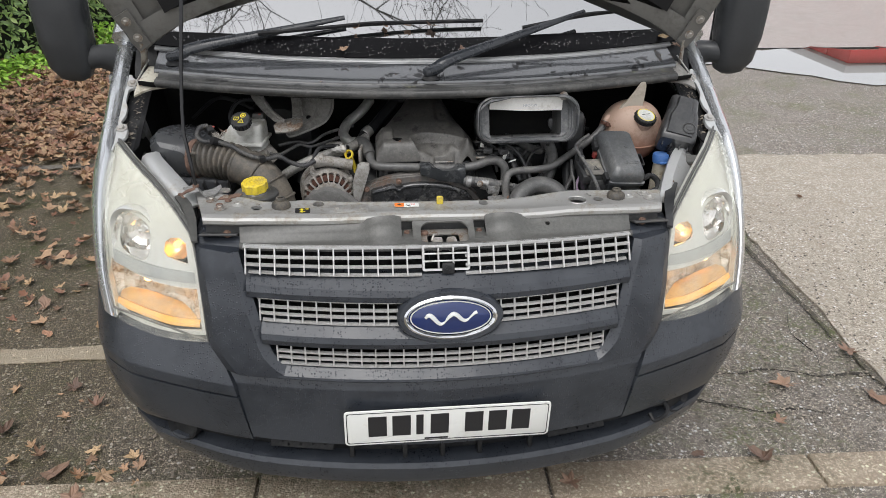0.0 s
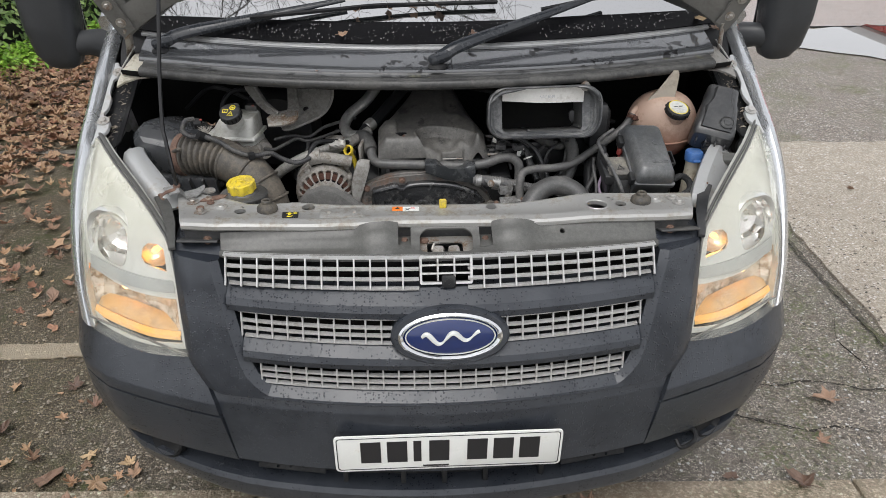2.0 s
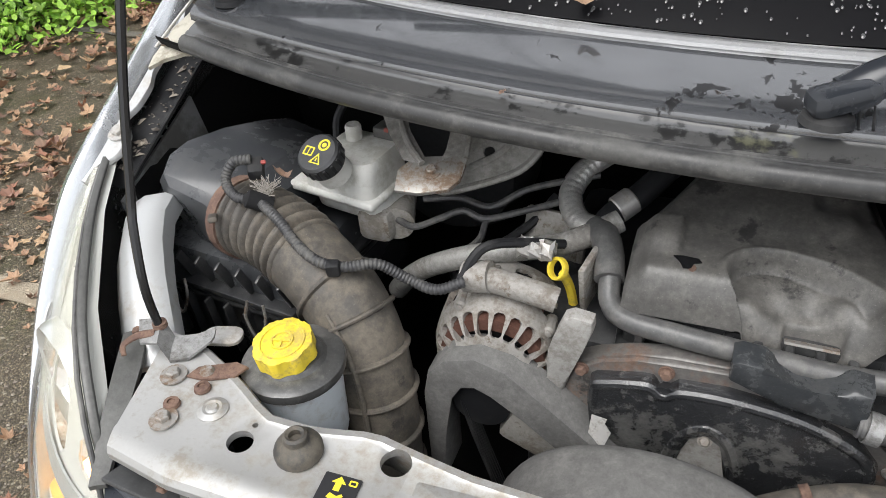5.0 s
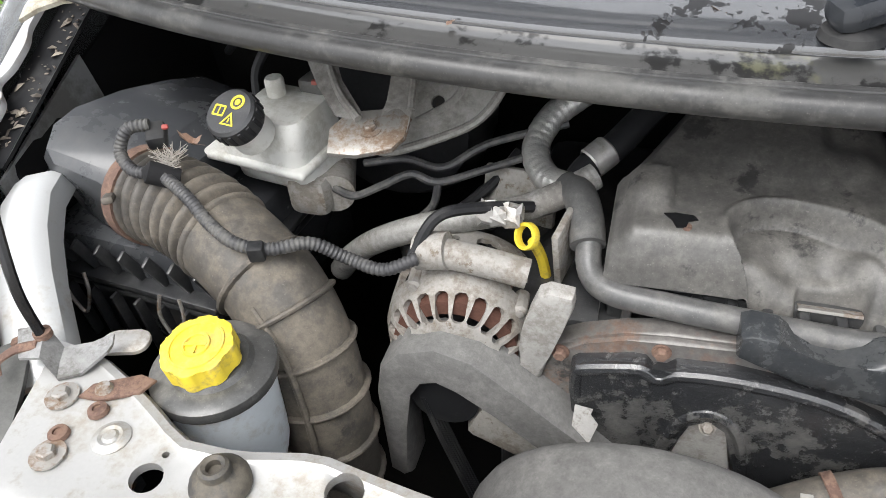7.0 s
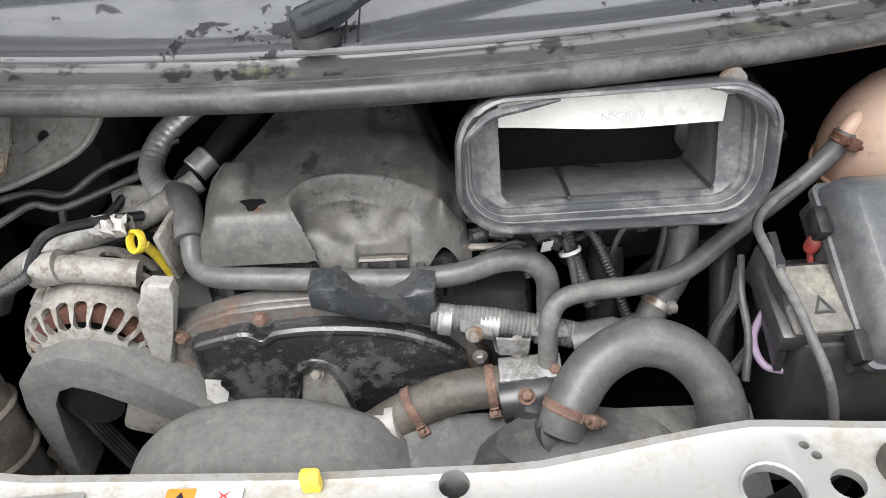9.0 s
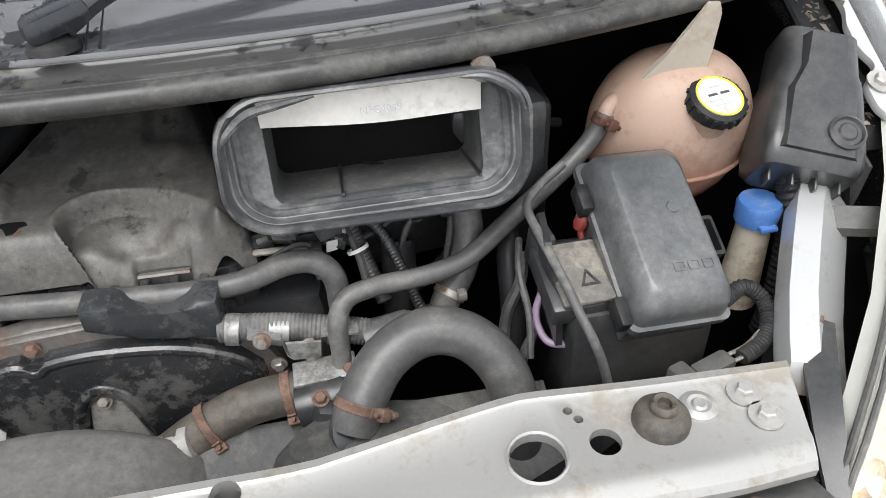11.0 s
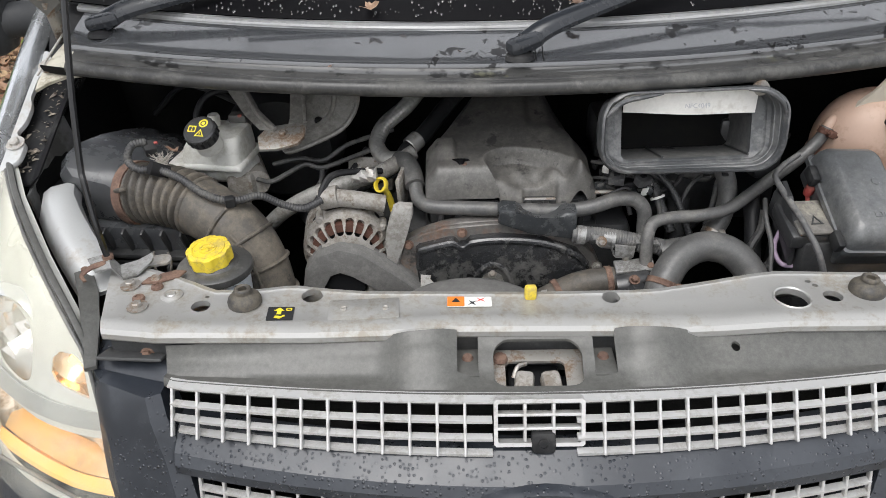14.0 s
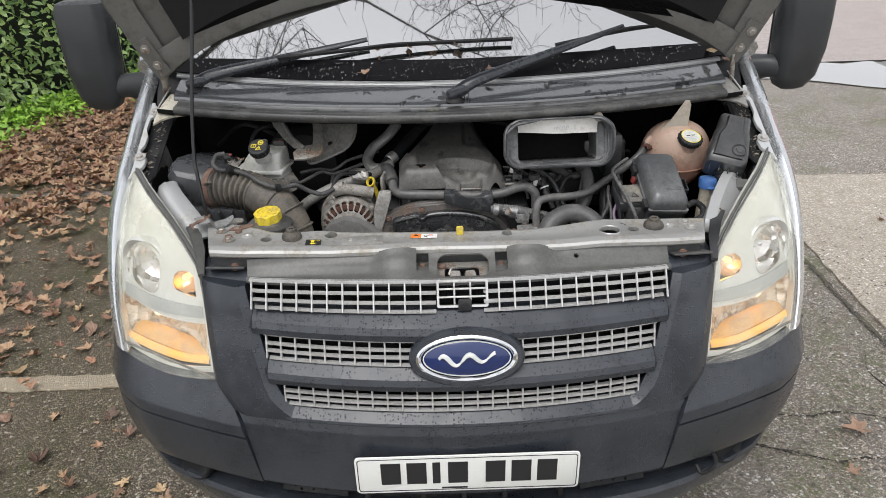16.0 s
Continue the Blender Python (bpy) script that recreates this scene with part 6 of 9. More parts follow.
# alternator
AX = at(-0.297, 2.868, 0.970, 90, 0, 6)
alt = part("alternator", lathe([(0.0, 0.035), (0.050, 0.035), (0.060, 0.028), (0.060, -0.05), (0.040, -0.06), (0.0, -0.06)], 28, AX), black_plastic, van, "corroded alloy alternator")
part("alternator_winding", lathe([(0.050, 0.046), (0.0640, 0.044), (0.0645, -0.014), (0.050, -0.018)], 36, AX), copper_wire, alt, "reddish copper windings")
shell = lathe([(0.022, 0.060), (0.044, 0.060), (0.058, 0.053), (0.070, 0.040), (0.0765, 0.022), (0.0780, 0.004), (0.0780, -0.052), (0.0715, -0.052), (0.0715, 0.002), (0.0700, 0.018), (0.064, 0.032), (0.054, 0.044), (0.042, 0.050), (0.022, 0.050)], 66, AX)
wins = []
for i in range(22):
    wins.append(rbox((0.030, 0.0132, 0.034), 0.0035, AX @ pose(0, 0, 0, 0, 0, 360 * i / 22) @ Matrix.Translation((0.0640, 0, 0.0500)) @ pose(0, 0, 0, 0, 48, 0), 1))
for i in range(11):
    wins.append(rbox((0.024, 0.030 if i % 3 else 0.033, 0.028), 0.005, AX @ pose(0, 0, 0, 0, 0, 360 * i / 11 + 5) @ Matrix.Translation((0.0770, 0, -0.004)), 1))
    wins.append(rbox((0.022, 0.026, 0.016), 0.004, AX @ pose(0, 0, 0, 0, 0, 360 * i / 11 + 5) @ Matrix.Translation((0.0770, 0, -0.034)), 1))
part("alternator_cage", cut(shell, wins), cast_alloy, alt, "corroded alloy shell with slots and fingers", 40)
me = bpy.data.meshes.new("cage_boss")
fb = merge(lathe([(0.0, -0.012), (0.0075, -0.012), (0.0075, 0.012), (0.005, 0.014), (0.0, 0.014)], 10), lathe([(0.0, 0.010), (0.0045, 0.010), (0.0045, 0.017), (0.0, 0.018)], 6))
fb.to_mesh(me)
fb.free()
for i in range(4):
    place("cage_boss", me, cast_alloy, alt, basis=AX @ pose(0, 0, 0, 0, 0, 90 * i + 33) @ Matrix.Translation((0.0765, 0, 0.014)))
me = bpy.data.meshes.new("rear_fin")
fb = tube([(0.069, 0, -0.03), (0.069, 0, -0.052), (0.055, 0, -0.064)], 0.0036, 6, 2)
fb.to_mesh(me)
fb.free()
for i in range(26):
    place("rear_fin", me, black_plastic, alt, basis=AX @ pose(0, 0, 0, 0, 0, 360 * i / 26))
part("alternator_lug", merge(tube([(-0.318, 2.856, 1.068), (-0.290, 2.856, 1.066), (-0.260, 2.858, 1.060), (-0.225, 2.860, 1.052)], 0.015, 14), lathe([(0.010, -0.016), (0.019, -0.016), (0.019, 0.016), (0.010, 0.016)], 18, at(-0.318, 2.856, 1.068, 0, 80, 0))), cast_alloy, alt, "long alloy mounting lug")
part("alternator_bracket", front_prism([(-0.208, 1.063), (-0.198, 1.069), (-0.176, 1.066), (-0.175, 1.052), (-0.185, 1.020), (-0.196, 0.985), (-0.203, 0.955), (-0.211, 0.938), (-0.220, 0.946), (-0.224, 0.968), (-0.226, 0.990), (-0.223, 1.015), (-0.216, 1.040)], 2.818, 0.018, 0.005), pale_alloy, van, "pale corroded alloy bracket")
for p in ([(-0.335, 2.842, 1.07), (-0.315, 2.87, 1.10), (-0.275, 2.90, 1.095), (-0.235, 2.93, 1.08)],):
    part("alternator_cable", tube(p, 0.006, 8), black_plastic, alt)
# belt guard
arch = [(-0.368, 0.955), (-0.360, 0.995), (-0.338, 1.022), (-0.300, 1.036), (-0.262, 1.026), (-0.215, 0.988), (-0.160, 0.942), (-0.112, 0.898), (-0.136, 0.870), (-0.188, 0.910), (-0.240, 0.954), (-0.276, 0.988), (-0.300, 0.998), (-0.322, 0.990), (-0.336, 0.965), (-0.340, 0.90), (-0.340, 0.822), (-0.352, 0.812), (-0.368, 0.822)]
part("belt_guard", front_prism([(x, z - 0.026) for x, z in arch], 2.780, 0.046, 0.007), dome_dust, van, "grey plastic belt guard")
part("pulley", lathe([(0.0, 0.01), (0.010, 0.012), (0.036, 0.008), (0.036, -0.02), (0.0, -0.02)], 24, at(-0.298, 2.800, 0.925, 90, 0, 0)), black_plastic, van, "black pulley")
bm = bmesh.new()
for k in range(5):
    merge(bm, tube([(-0.322 + 0.0015, 2.790 + 0.005 * k, 0.925), (-0.305, 2.790 + 0.005 * k, 0.86), (-0.270, 2.790 + 0.005 * k, 0.74)], 0.003, 6, 3))
part("drive_belt", bm, black_plastic, van, "ribbed black drive belt")
part("tensioner", rbox((0.09, 0.05, 0.07), 0.01, at(-0.225, 2.815, 0.890, 0, 24, 0)), cast_alloy, van, "dirty alloy tensioner body")

# engine block, timing cover
part("engine_block", rbox((0.46, 0.34, 0.42), 0.02, at(-0.03, 3.02, 0.80)), bay_plastic, van, "dark dirty engine block")
out = [(-0.208, 0.925), (-0.204, 0.965), (-0.189, 0.992), (-0.165, 1.005), (-0.125, 1.019), (-0.09, 1.026), (-0.03, 1.027), (0.05, 1.016), (0.102, 0.992), (0.132, 0.965), (0.150, 0.925), (0.150, 0.86), (0.13, 0.80), (-0.19, 0.80), (-0.207, 0.86)]
tc = part("timing_cover", front_prism(out, 2.826, 0.03, 0.004), rusty_flange, van, "oily black timing cover with a rusty flange")
part("cover_rim", front_prism([(x * 1.012 - 0.001, 0.92 + (z - 0.92) * 1.035) for x, z in out], 2.832, 0.02, 0.003), rusty_flange, tc, "rusty steel rim")
part("cover_face", front_prism([(-0.173, 0.955), (-0.174, 0.986), (-0.168, 0.992), (-0.118, 1.005), (-0.107, 1.005), (-0.100, 0.997), (-0.088, 0.998), (-0.080, 1.007), (-0.03, 1.011), (0.04, 1.004), (0.10, 0.980), (0.124, 0.95), (0.128, 0.90), (0.115, 0.84), (-0.004, 0.83), (-0.008, 0.90), (-0.020, 0.940), (-0.043, 0.956), (-0.066, 0.940), (-0.078, 0.90), (-0.084, 0.83), (-0.165, 0.85)], 2.809, 0.024, 0.008), wet_black, tc, "embossed oily face")
for x, z, mt in ((-0.186, 0.990, rust), (-0.094, 1.012, rust), (0.139, 0.940, bright_alloy), (-0.15, 0.905, rust)):
    part("cover_bolt", bolt(x, 2.826, z, 0.0065, 0.009, (0, -1, 0)), mt, tc)
part("cover_label", prism([(-0.016, -0.030), (0.006, -0.038), (0.016, -0.004), (0.006, 0.008), (0.008, 0.016), (-0.014, 0.018)], 0.002, 0, facing(-0.155, 2.798, 0.930, 20, 0) @ Matrix.Scale(0.8, 4)), torn_foil, tc, "torn silver label")
ridge = [(-0.167, 2.8135, 0.95), (-0.167, 2.8135, 0.978), (-0.160, 2.8135, 0.986), (-0.118, 2.8135, 0.997), (-0.106, 2.8135, 0.996), (-0.098, 2.8135, 0.990), (-0.088, 2.8135, 0.991), (-0.076, 2.8135, 0.999), (-0.03, 2.8135, 1.003), (0.04, 2.8135, 0.996), (0.096, 2.8135, 0.973), (0.116, 2.8135, 0.946), (0.119, 2.8135, 0.90)]
part("cover_ridge", tube(ridge, 0.0072, 10, 5), wet_black, tc, "raised ridge inside the rim")
part("cover_arch", tube([(-0.088, 2.812, 0.84), (-0.080, 2.812, 0.90), (-0.066, 2.812, 0.941), (-0.043, 2.812, 0.957), (-0.020, 2.812, 0.941), (-0.006, 2.812, 0.90), (0.000, 2.812, 0.84)], 0.0068, 8, 5), wet_black, tc, "raised arch round the lug")
eb = part("engine_lug", loft([[(-0.043 + w * sx, 2.812 + d, z) for sx, d in ((-1, 0.0), (1, 0.0), (1, 0.03), (-1, 0.03))] for w, z in ((0.040, 0.83), (0.030, 0.87), (0.020, 0.92), (0.013, 0.948), (0.010, 0.952))], closed=True, cap=True), pale_alloy, van, "bright alloy engine lug")
part("lug_bolt", bolt(-0.043, 2.810, 0.938, 0.006, 0.008, (0, -0.8, 0.6)), cast_alloy, eb)
# fan shroud: dark dome and its flat continuation
rows = []
for y, k in ((2.655, 0.86), (2.660, 0.95), (2.672, 1.0), (2.735, 1.0), (2.748, 0.97), (2.754, 0.90)):
    rows.append([(-0.085 + 0.175 * k * math.cos(a), y, 0.800 + 0.178 * k * math.sin(a) ** 0.85) for a in [math.pi * i / 24 for i in range(25)]])
sh = part("fan_shroud", slab(rows, (0, 0, -0.004)), dome_dust, van, "dusty black domed fan shroud", 45)
rows = [[(x, y, 0.885 + 0.03 * (y - 2.64) / 0.1 - 0.05 * max(0, 0.10 - x)) for x in span(0.03, 0.42, 10)] for y in span(2.63, 2.76, 4)]
part("shroud_deck", slab(rows, (0, 0, -0.006)), dusty_cover, sh)
rows = [[(0.235 + r * math.cos(a), 2.70 + 0.8 * r * math.sin(a) * 0.6, 0.905 + h) for a in [2 * math.pi * i / 24 for i in range(25)]] for r, h in ((0.115, -0.02), (0.105, 0.02), (0.085, 0.045), (0.04, 0.055), (0.001, 0.056))]
part("shroud_bulge", loft(rows), dusty_cover, sh)

# moulded engine cover


def ease(v):
    v = min(1.0, max(0.0, v))
    return v * v * (3 - 2 * v)


def cover_sides(y):
    return -0.153 + 0.50 * max(0.0, y - 2.955), 0.128 - 0.30 * max(0.0, y - 2.95) + 0.25 * max(0.0, 2.885 - y)


def cover_z(x, y):
    """The cover's top: a rounded front face, a raised boss, and a kidney-shaped trough that opens to the front."""
    left, right = cover_sides(y)
    z = 1.109 + 0.175 * (y - 2.868) + 0.10 * max(0.0, y - 3.0)
    z -= 0.056 * (1 - math.sqrt(max(0.0, 1 - (1 - min(1.0, (y - 2.858) / 0.026)) ** 2)))
    z -= 0.020 * (1 - ease((x - left) / 0.022)) + 0.028 * (1 - ease((right - x) / 0.03))
    z += 0.011 * ease((-0.100 - x) / 0.008) * ease((y - 2.895) / 0.03) * ease((2.958 - y) / 0.012)
    z += 0.009 * ease((x + 0.075) / 0.03) * ease((0.085 - x) / 0.03) * ease((y - 2.945) / 0.04) - 0.006 * ease((x - 0.02) / 0.015) * ease((y - 2.992) / 0.008)
    c, n = math.cos(radians(-14)), math.sin(radians(-14))
    dx, dy = x - 0.028, y - 2.882
    u, v = (dx * c + dy * n) / 0.083, (-dx * n + dy * c) / 0.046
    e = math.sqrt(u * u + v * v)
    crisp = 0.07 + 0.26 * ease((x + 0.02) / 0.07)
    z -= 0.028 * ease((1.0 - e) / crisp) + 0.018 * ease((0.75 - e) / 0.6)
    z += 0.0025 * ease(1 - abs(e - 1.04) / 0.07) * ease((0.01 - x) / 0.03)
    z += 0.008 * math.exp(-((x - 0.012) / 0.016) ** 2 - ((y - 2.898) / 0.012) ** 2) + 0.010 * math.exp(-((x - 0.062) / 0.020) ** 2 - ((y - 2.892) / 0.014) ** 2)
    slot = ease((0.031 - abs(x - 0.040)) / 0.008) * ease((2.880 - y) / 0.008)
    z -= 0.030 * slot
    knob = math.exp(-((x - 0.108) / 0.020) ** 2 - ((y - 2.868) / 0.016) ** 2)
    z += 0.018 * knob + 0.004 * knob * noise.noise((x * 90, y * 90, 2.0))
    z += 0.0018 * math.sin(150 * x + 60 * y) * math.exp(-((x - 0.084) / 0.012) ** 2 - ((y - 2.882) / 0.014) ** 2)
    return z + 0.0012 * noise.noise((x * 30, y * 30, 5.0))


rows = []
for y in span(2.8585, 2.965, 60) + span(2.972, 3.20, 18):
    left, right = cover_sides(y)
    row = [(left - 0.004, y, cover_z(left, y) - 0.07), (left - 0.002, y, cover_z(left, y) - 0.008)]
    row += [(x, y, cover_z(x, y)) for x in span(left + 0.003, right - 0.003, 120)]
    row += [(right + 0.002, y, cover_z(right, y) - 0.008), (right + 0.004, y, cover_z(right, y) - 0.07)]
    rows.append(row)
bm = slab(rows, (0, 0, -0.004))
ec = part("engine_cover", bm, cover_plastic, van, "dusty moulded engine cover with a hollow", 50)
part("cover_tear", prism([(-0.014, 0.004), (-0.004, 0.006), (0.012, 0.005), (0.016, 0.0), (0.008, -0.003), (0.006, -0.011), (-0.002, -0.012), (-0.006, -0.004)], 0.0012, 0, at(-0.095, 2.893, 1.1140, 8, 0, 0)), black_gloss, ec, "torn hole in the cover")
part("cover_stud", lathe([(0, 0), (0.005, 0), (0.004, 0.003), (0, 0.003)], 10, at(-0.088, 2.885, 1.1105)), rust, ec)
part("cover_strip", rbox((0.052, 0.010, 0.003), 0, at(0.040, 2.868, 1.052, -20)), steel, van, "bright strip under the cover")
head = part("cylinder_head", rbox((0.28, 0.10, 0.06), 0.006, at(-0.01, 2.915, 1.022)), bay_plastic, van, "dark ribbed cylinder head")
for k in range(9):
    part("head_rib", rbox((0.010, 0.02, 0.045), 0.003, at(-0.13 + 0.03 * k, 2.862, 1.028)), bay_plastic, head)

# coolant hoses
part("coolant_hose", tube([(-0.183, 2.935, 1.082), (-0.175, 2.905, 1.072), (-0.168, 2.876, 1.052), (-0.145, 2.858, 1.046), (-0.09, 2.850, 1.046), (-0.02, 2.846, 1.044), (0.06, 2.845, 1.040), (0.12, 2.845, 1.045), (0.165, 2.845, 1.060), (0.195, 2.842, 1.060), (0.212, 2.838, 1.040), (0.214, 2.832, 1.0)], 0.0125, 14, 6), hose_rubber, van, "long grey rubber coolant hose")
part("hose_sleeve", tube([(-0.205, 2.965, 1.084), (-0.190, 2.945, 1.088), (-0.180, 2.92, 1.080), (-0.174, 2.895, 1.068)], 0.0175, 14, 5), hose_rubber, van, "thick rubber hose sleeve")
part("foil_hose", ribbed([(-0.165, 3.13, 1.165), (-0.195, 3.09, 1.140), (-0.236, 3.055, 1.115), (-0.250, 3.02, 1.092), (-0.232, 2.985, 1.080), (-0.205, 2.965, 1.084)], 0.0155, 26, 0.025, 14), worn_foil, van, "hose in worn crinkled foil")
part("foil_hose", ribbed([(-0.085, 3.13, 1.165), (-0.130, 3.06, 1.135), (-0.165, 3.01, 1.11), (-0.190, 2.985, 1.095), (-0.205, 2.96, 1.075)], 0.0155, 4, 0.03, 14), black_plastic, van, "black hose with a foil end")
part("hose_foil_end", lathe([(0.0155, -0.012), (0.0172, -0.010), (0.0172, 0.012), (0.0155, 0.014)], 16, Matrix.Translation((-0.178, 2.998, 1.104)) @ Vector((-0.6, -0.6, -0.35)).to_track_quat("Z", "X").to_matrix().to_4x4()), bright_alloy, van, "crinkled foil end")
part("braided_hose", ribbed([(-0.480, 2.955, 0.93), (-0.455, 2.945, 0.965), (-0.415, 2.930, 1.005), (-0.360, 2.920, 1.040), (-0.300, 2.925, 1.060), (-0.245, 2.940, 1.070), (-0.205, 2.955, 1.085), (-0.180, 2.975, 1.095)], 0.0145, 60, 0.015, 14), pipe_grey, van, "smooth pale grey pipe behind the alternator")
part("foil_scrap", loft([[(-0.262 + 0.02 * u + 0.004 * math.sin(9 * u), 2.905 + 0.012 * math.cos(a), 1.085 + 0.011 * math.sin(a) + 0.004 * math.sin(5 * a + 8 * u)) for a in [2 * math.pi * i / 10 for i in range(10)]] for u in span(-1, 1, 8)], closed=True), bright_alloy, van, "torn scrap of foil", 0)
# dipstick
part("dipstick", merge(lathe([(0.0098, -0.003), (0.0102, -0.0042), (0.0134, -0.0042), (0.0140, -0.003), (0.0140, 0.003), (0.0134, 0.0042), (0.0102, 0.0042), (0.0098, 0.003)], 24, at(-0.233, 2.892, 1.072, 62, 0, -38)), tube([(-0.228, 2.898, 1.062), (-0.220, 2.905, 1.035), (-0.214, 2.912, 0.99)], 0.006, 8)), yellow_plastic, van, "yellow ring-handled dipstick")
part("lifting_eye", rbox((0.008, 0.045, 0.07), 0.003, at(-0.198, 2.905, 1.055, 10, 0, -12)), cast_alloy, van)

part("hose_block", front_prism([(-0.034, 1.036), (-0.034, 1.060), (-0.026, 1.064), (-0.004, 1.062), (0.010, 1.050), (0.028, 1.042), (0.046, 1.041), (0.064, 1.048), (0.078, 1.056), (0.096, 1.054), (0.098, 1.010), (0.09, 1.004), (0.02, 1.015)], 2.808, 0.034, 0.006), rest_plastic, van, "moulded black hose rest")
part("expansion_hose", tube([(0.208, 2.770, 0.945), (0.209, 2.782, 0.985), (0.210, 2.792, 1.018), (0.222, 2.806, 1.036), (0.255, 2.815, 1.040), (0.310, 2.822, 1.040), (0.355, 2.835, 1.046), (0.410, 2.868, 1.066), (0.466, 2.896, 1.092), (0.492, 2.908, 1.108), (0.509, 2.914, 1.124), (0.519, 2.917, 1.139), (0.524, 2.919, 1.150)], 0.0105, 12, 6), hose_rubber, van, "grey hose to the expansion tank")
clamp((0.521, 2.918, 1.143), (0.4, 0.15, 0.9), 0.0104, "hose_clip", copper_wire)
part("tank_spigot", tube([(0.522, 2.918, 1.146), (0.530, 2.924, 1.158), (0.545, 2.935, 1.160)], 0.0085, 12, 3), tank_plastic, van, "moulded pink tank spigot")
clamp((0.209, 2.774, 0.958), (0, 0.3, 1), 0.0105, "hose_clip")
top = [(0.213, 2.705, 0.955), (0.225, 2.722, 0.978), (0.252, 2.748, 1.003), (0.292, 2.764, 1.014), (0.332, 2.760, 1.008), (0.362, 2.742, 0.985), (0.376, 2.720, 0.95), (0.38, 2.70, 0.88)]
big = part("radiator_hose", tube(top, 0.0245, 20, 7), hose_rubber, van, "thick curved grey radiator hose")
clamp((0.223, 2.718, 0.974), (0.35, 0.5, 0.65), 0.0248)
low = [(0.020, 2.752, 0.905), (0.058, 2.764, 0.922), (0.105, 2.774, 0.938), (0.155, 2.776, 0.944), (0.178, 2.772, 0.944)]
part("bottom_hose", tube(low, 0.0225, 18, 6), duct_rubber, van, "short brown dusty hose")
clamp((0.066, 2.766, 0.926), (0.9, 0.25, 0.35), 0.0230)
clamp((0.150, 2.776, 0.943), (1, 0.05, 0.1), 0.0230)
th = part("thermostat", merge(lathe([(0.0, -0.03), (0.024, -0.03), (0.026, 0.02), (0.020, 0.03), (0.0, 0.03)], 18, at(0.190, 2.760, 0.945, 0, 80, 0)), rbox((0.06, 0.045, 0.07), 0.012, at(0.198, 2.745, 0.925, 0, 15, 0)), lathe([(0.0, -0.02), (0.022, -0.02), (0.024, 0.02), (0.0, 0.024)], 18, at(0.208, 2.708, 0.945, 30, 25, 0))), bay_plastic, van, "black thermostat housing with rusty screws")
part("thermostat_plate", rbox((0.065, 0.03, 0.006), 0.002, at(0.190, 2.775, 0.972, 10, -5, 0)), zinc, th)
for x, y, z in ((0.184, 2.742, 0.966), (0.176, 2.722, 0.918), (0.215, 2.77, 0.972)):
    part("thermostat_screw", bolt(x, y, z, 0.0062, 0.009, (0, -0.5, 1)), rust, th)
part("pipe_stub", lathe([(0.0, -0.07), (0.019, -0.07), (0.019, 0.045), (0.0215, 0.046), (0.0215, 0.056), (0.0, 0.056)], 18, at(-0.002, 2.752, 0.903, 0, 72, 0)), pale_alloy, van, "bright alloy pipe stub")
# ribbed sleeve and sensors right of the cover
part("ribbed_sleeve", ribbed([(0.090, 2.815, 1.012), (0.13, 2.812, 1.010), (0.17, 2.810, 1.004), (0.22, 2.805, 0.994), (0.258, 2.80, 0.985)], 0.0148, 40, 0.06, 16), cable_grey, van, "ribbed grey sleeve")
part("sleeve_end", lathe([(0.0, -0.025), (0.021, -0.025), (0.021, 0.02), (0.017, 0.028), (0.0, 0.028)], 18, at(0.262, 2.80, 0.985, 0, 80, 0)), hose_rubber, van)
ub = part("sleeve_bracket", slab([[(x, 2.786 + d, z) for x, z in ((0.120, 1.020), (0.152, 1.012), (0.155, 0.990), (0.160, 0.984), (0.186, 0.981), (0.190, 0.987), (0.192, 1.010), (0.230, 1.006))] for d in (0.0, 0.010, 0.020)], (0, 0, -0.0025)), zinc, van, "bent zinc sheet bracket under the sleeve", 20)
part("bracket_face", front_prism([(0.156, 1.008), (0.191, 1.004), (0.189, 0.982), (0.159, 0.986)], 2.783, 0.003, 0.001), zinc, ub)
part("bracket_bolt", bolt(0.134, 2.786, 1.014, 0.006, 0.009, (0, -1, 0.3)), steel, ub)
for x, w in ((0.104, 0.014), (0.150, 0.020), (0.206, 0.016)):
    part("sleeve_tape", lathe([(0.0150, -w / 2), (0.0166, -w / 2), (0.0170, 0.0), (0.0166, w / 2), (0.0150, w / 2)], 18, at(x, 2.8135 - 0.05 * (x - 0.09), 1.0125 - 0.14 * (x - 0.09), 0, 98, -4)), zinc, van, "scuffed grey tape round the sleeve")
for pts, r in (([(0.128, 2.900, 1.050), (0.150, 2.890, 1.060), (0.172, 2.888, 1.056), (0.190, 2.878, 1.040), (0.196, 2.862, 1.020)], 0.0042), ([(0.205, 2.885, 1.085), (0.228, 2.880, 1.070), (0.240, 2.865, 1.045), (0.246, 2.845, 1.015)], 0.0048), ([(0.218, 2.870, 1.060), (0.250, 2.890, 1.050), (0.285, 2.910, 1.060), (0.300, 2.935, 1.085)], 0.0045), ([(0.262, 2.800, 0.985), (0.290, 2.815, 0.985), (0.312, 2.835, 0.975)], 0.010), ([(0.226, 2.935, 1.075), (0.262, 2.950, 1.062), (0.300, 2.945, 1.068), (0.330, 2.955, 1.080)], 0.006), ([(0.385, 2.80, 0.93), (0.392, 2.815, 0.975), (0.410, 2.83, 1.005), (0.418, 2.85, 1.03)], 0.007), ([(0.395, 2.77, 0.90), (0.405, 2.785, 0.94), (0.425, 2.80, 0.965)], 0.006)):
    part("engine_cable", tube(pts, r, 8, 6), loom_black, van, "thin black engine cable")
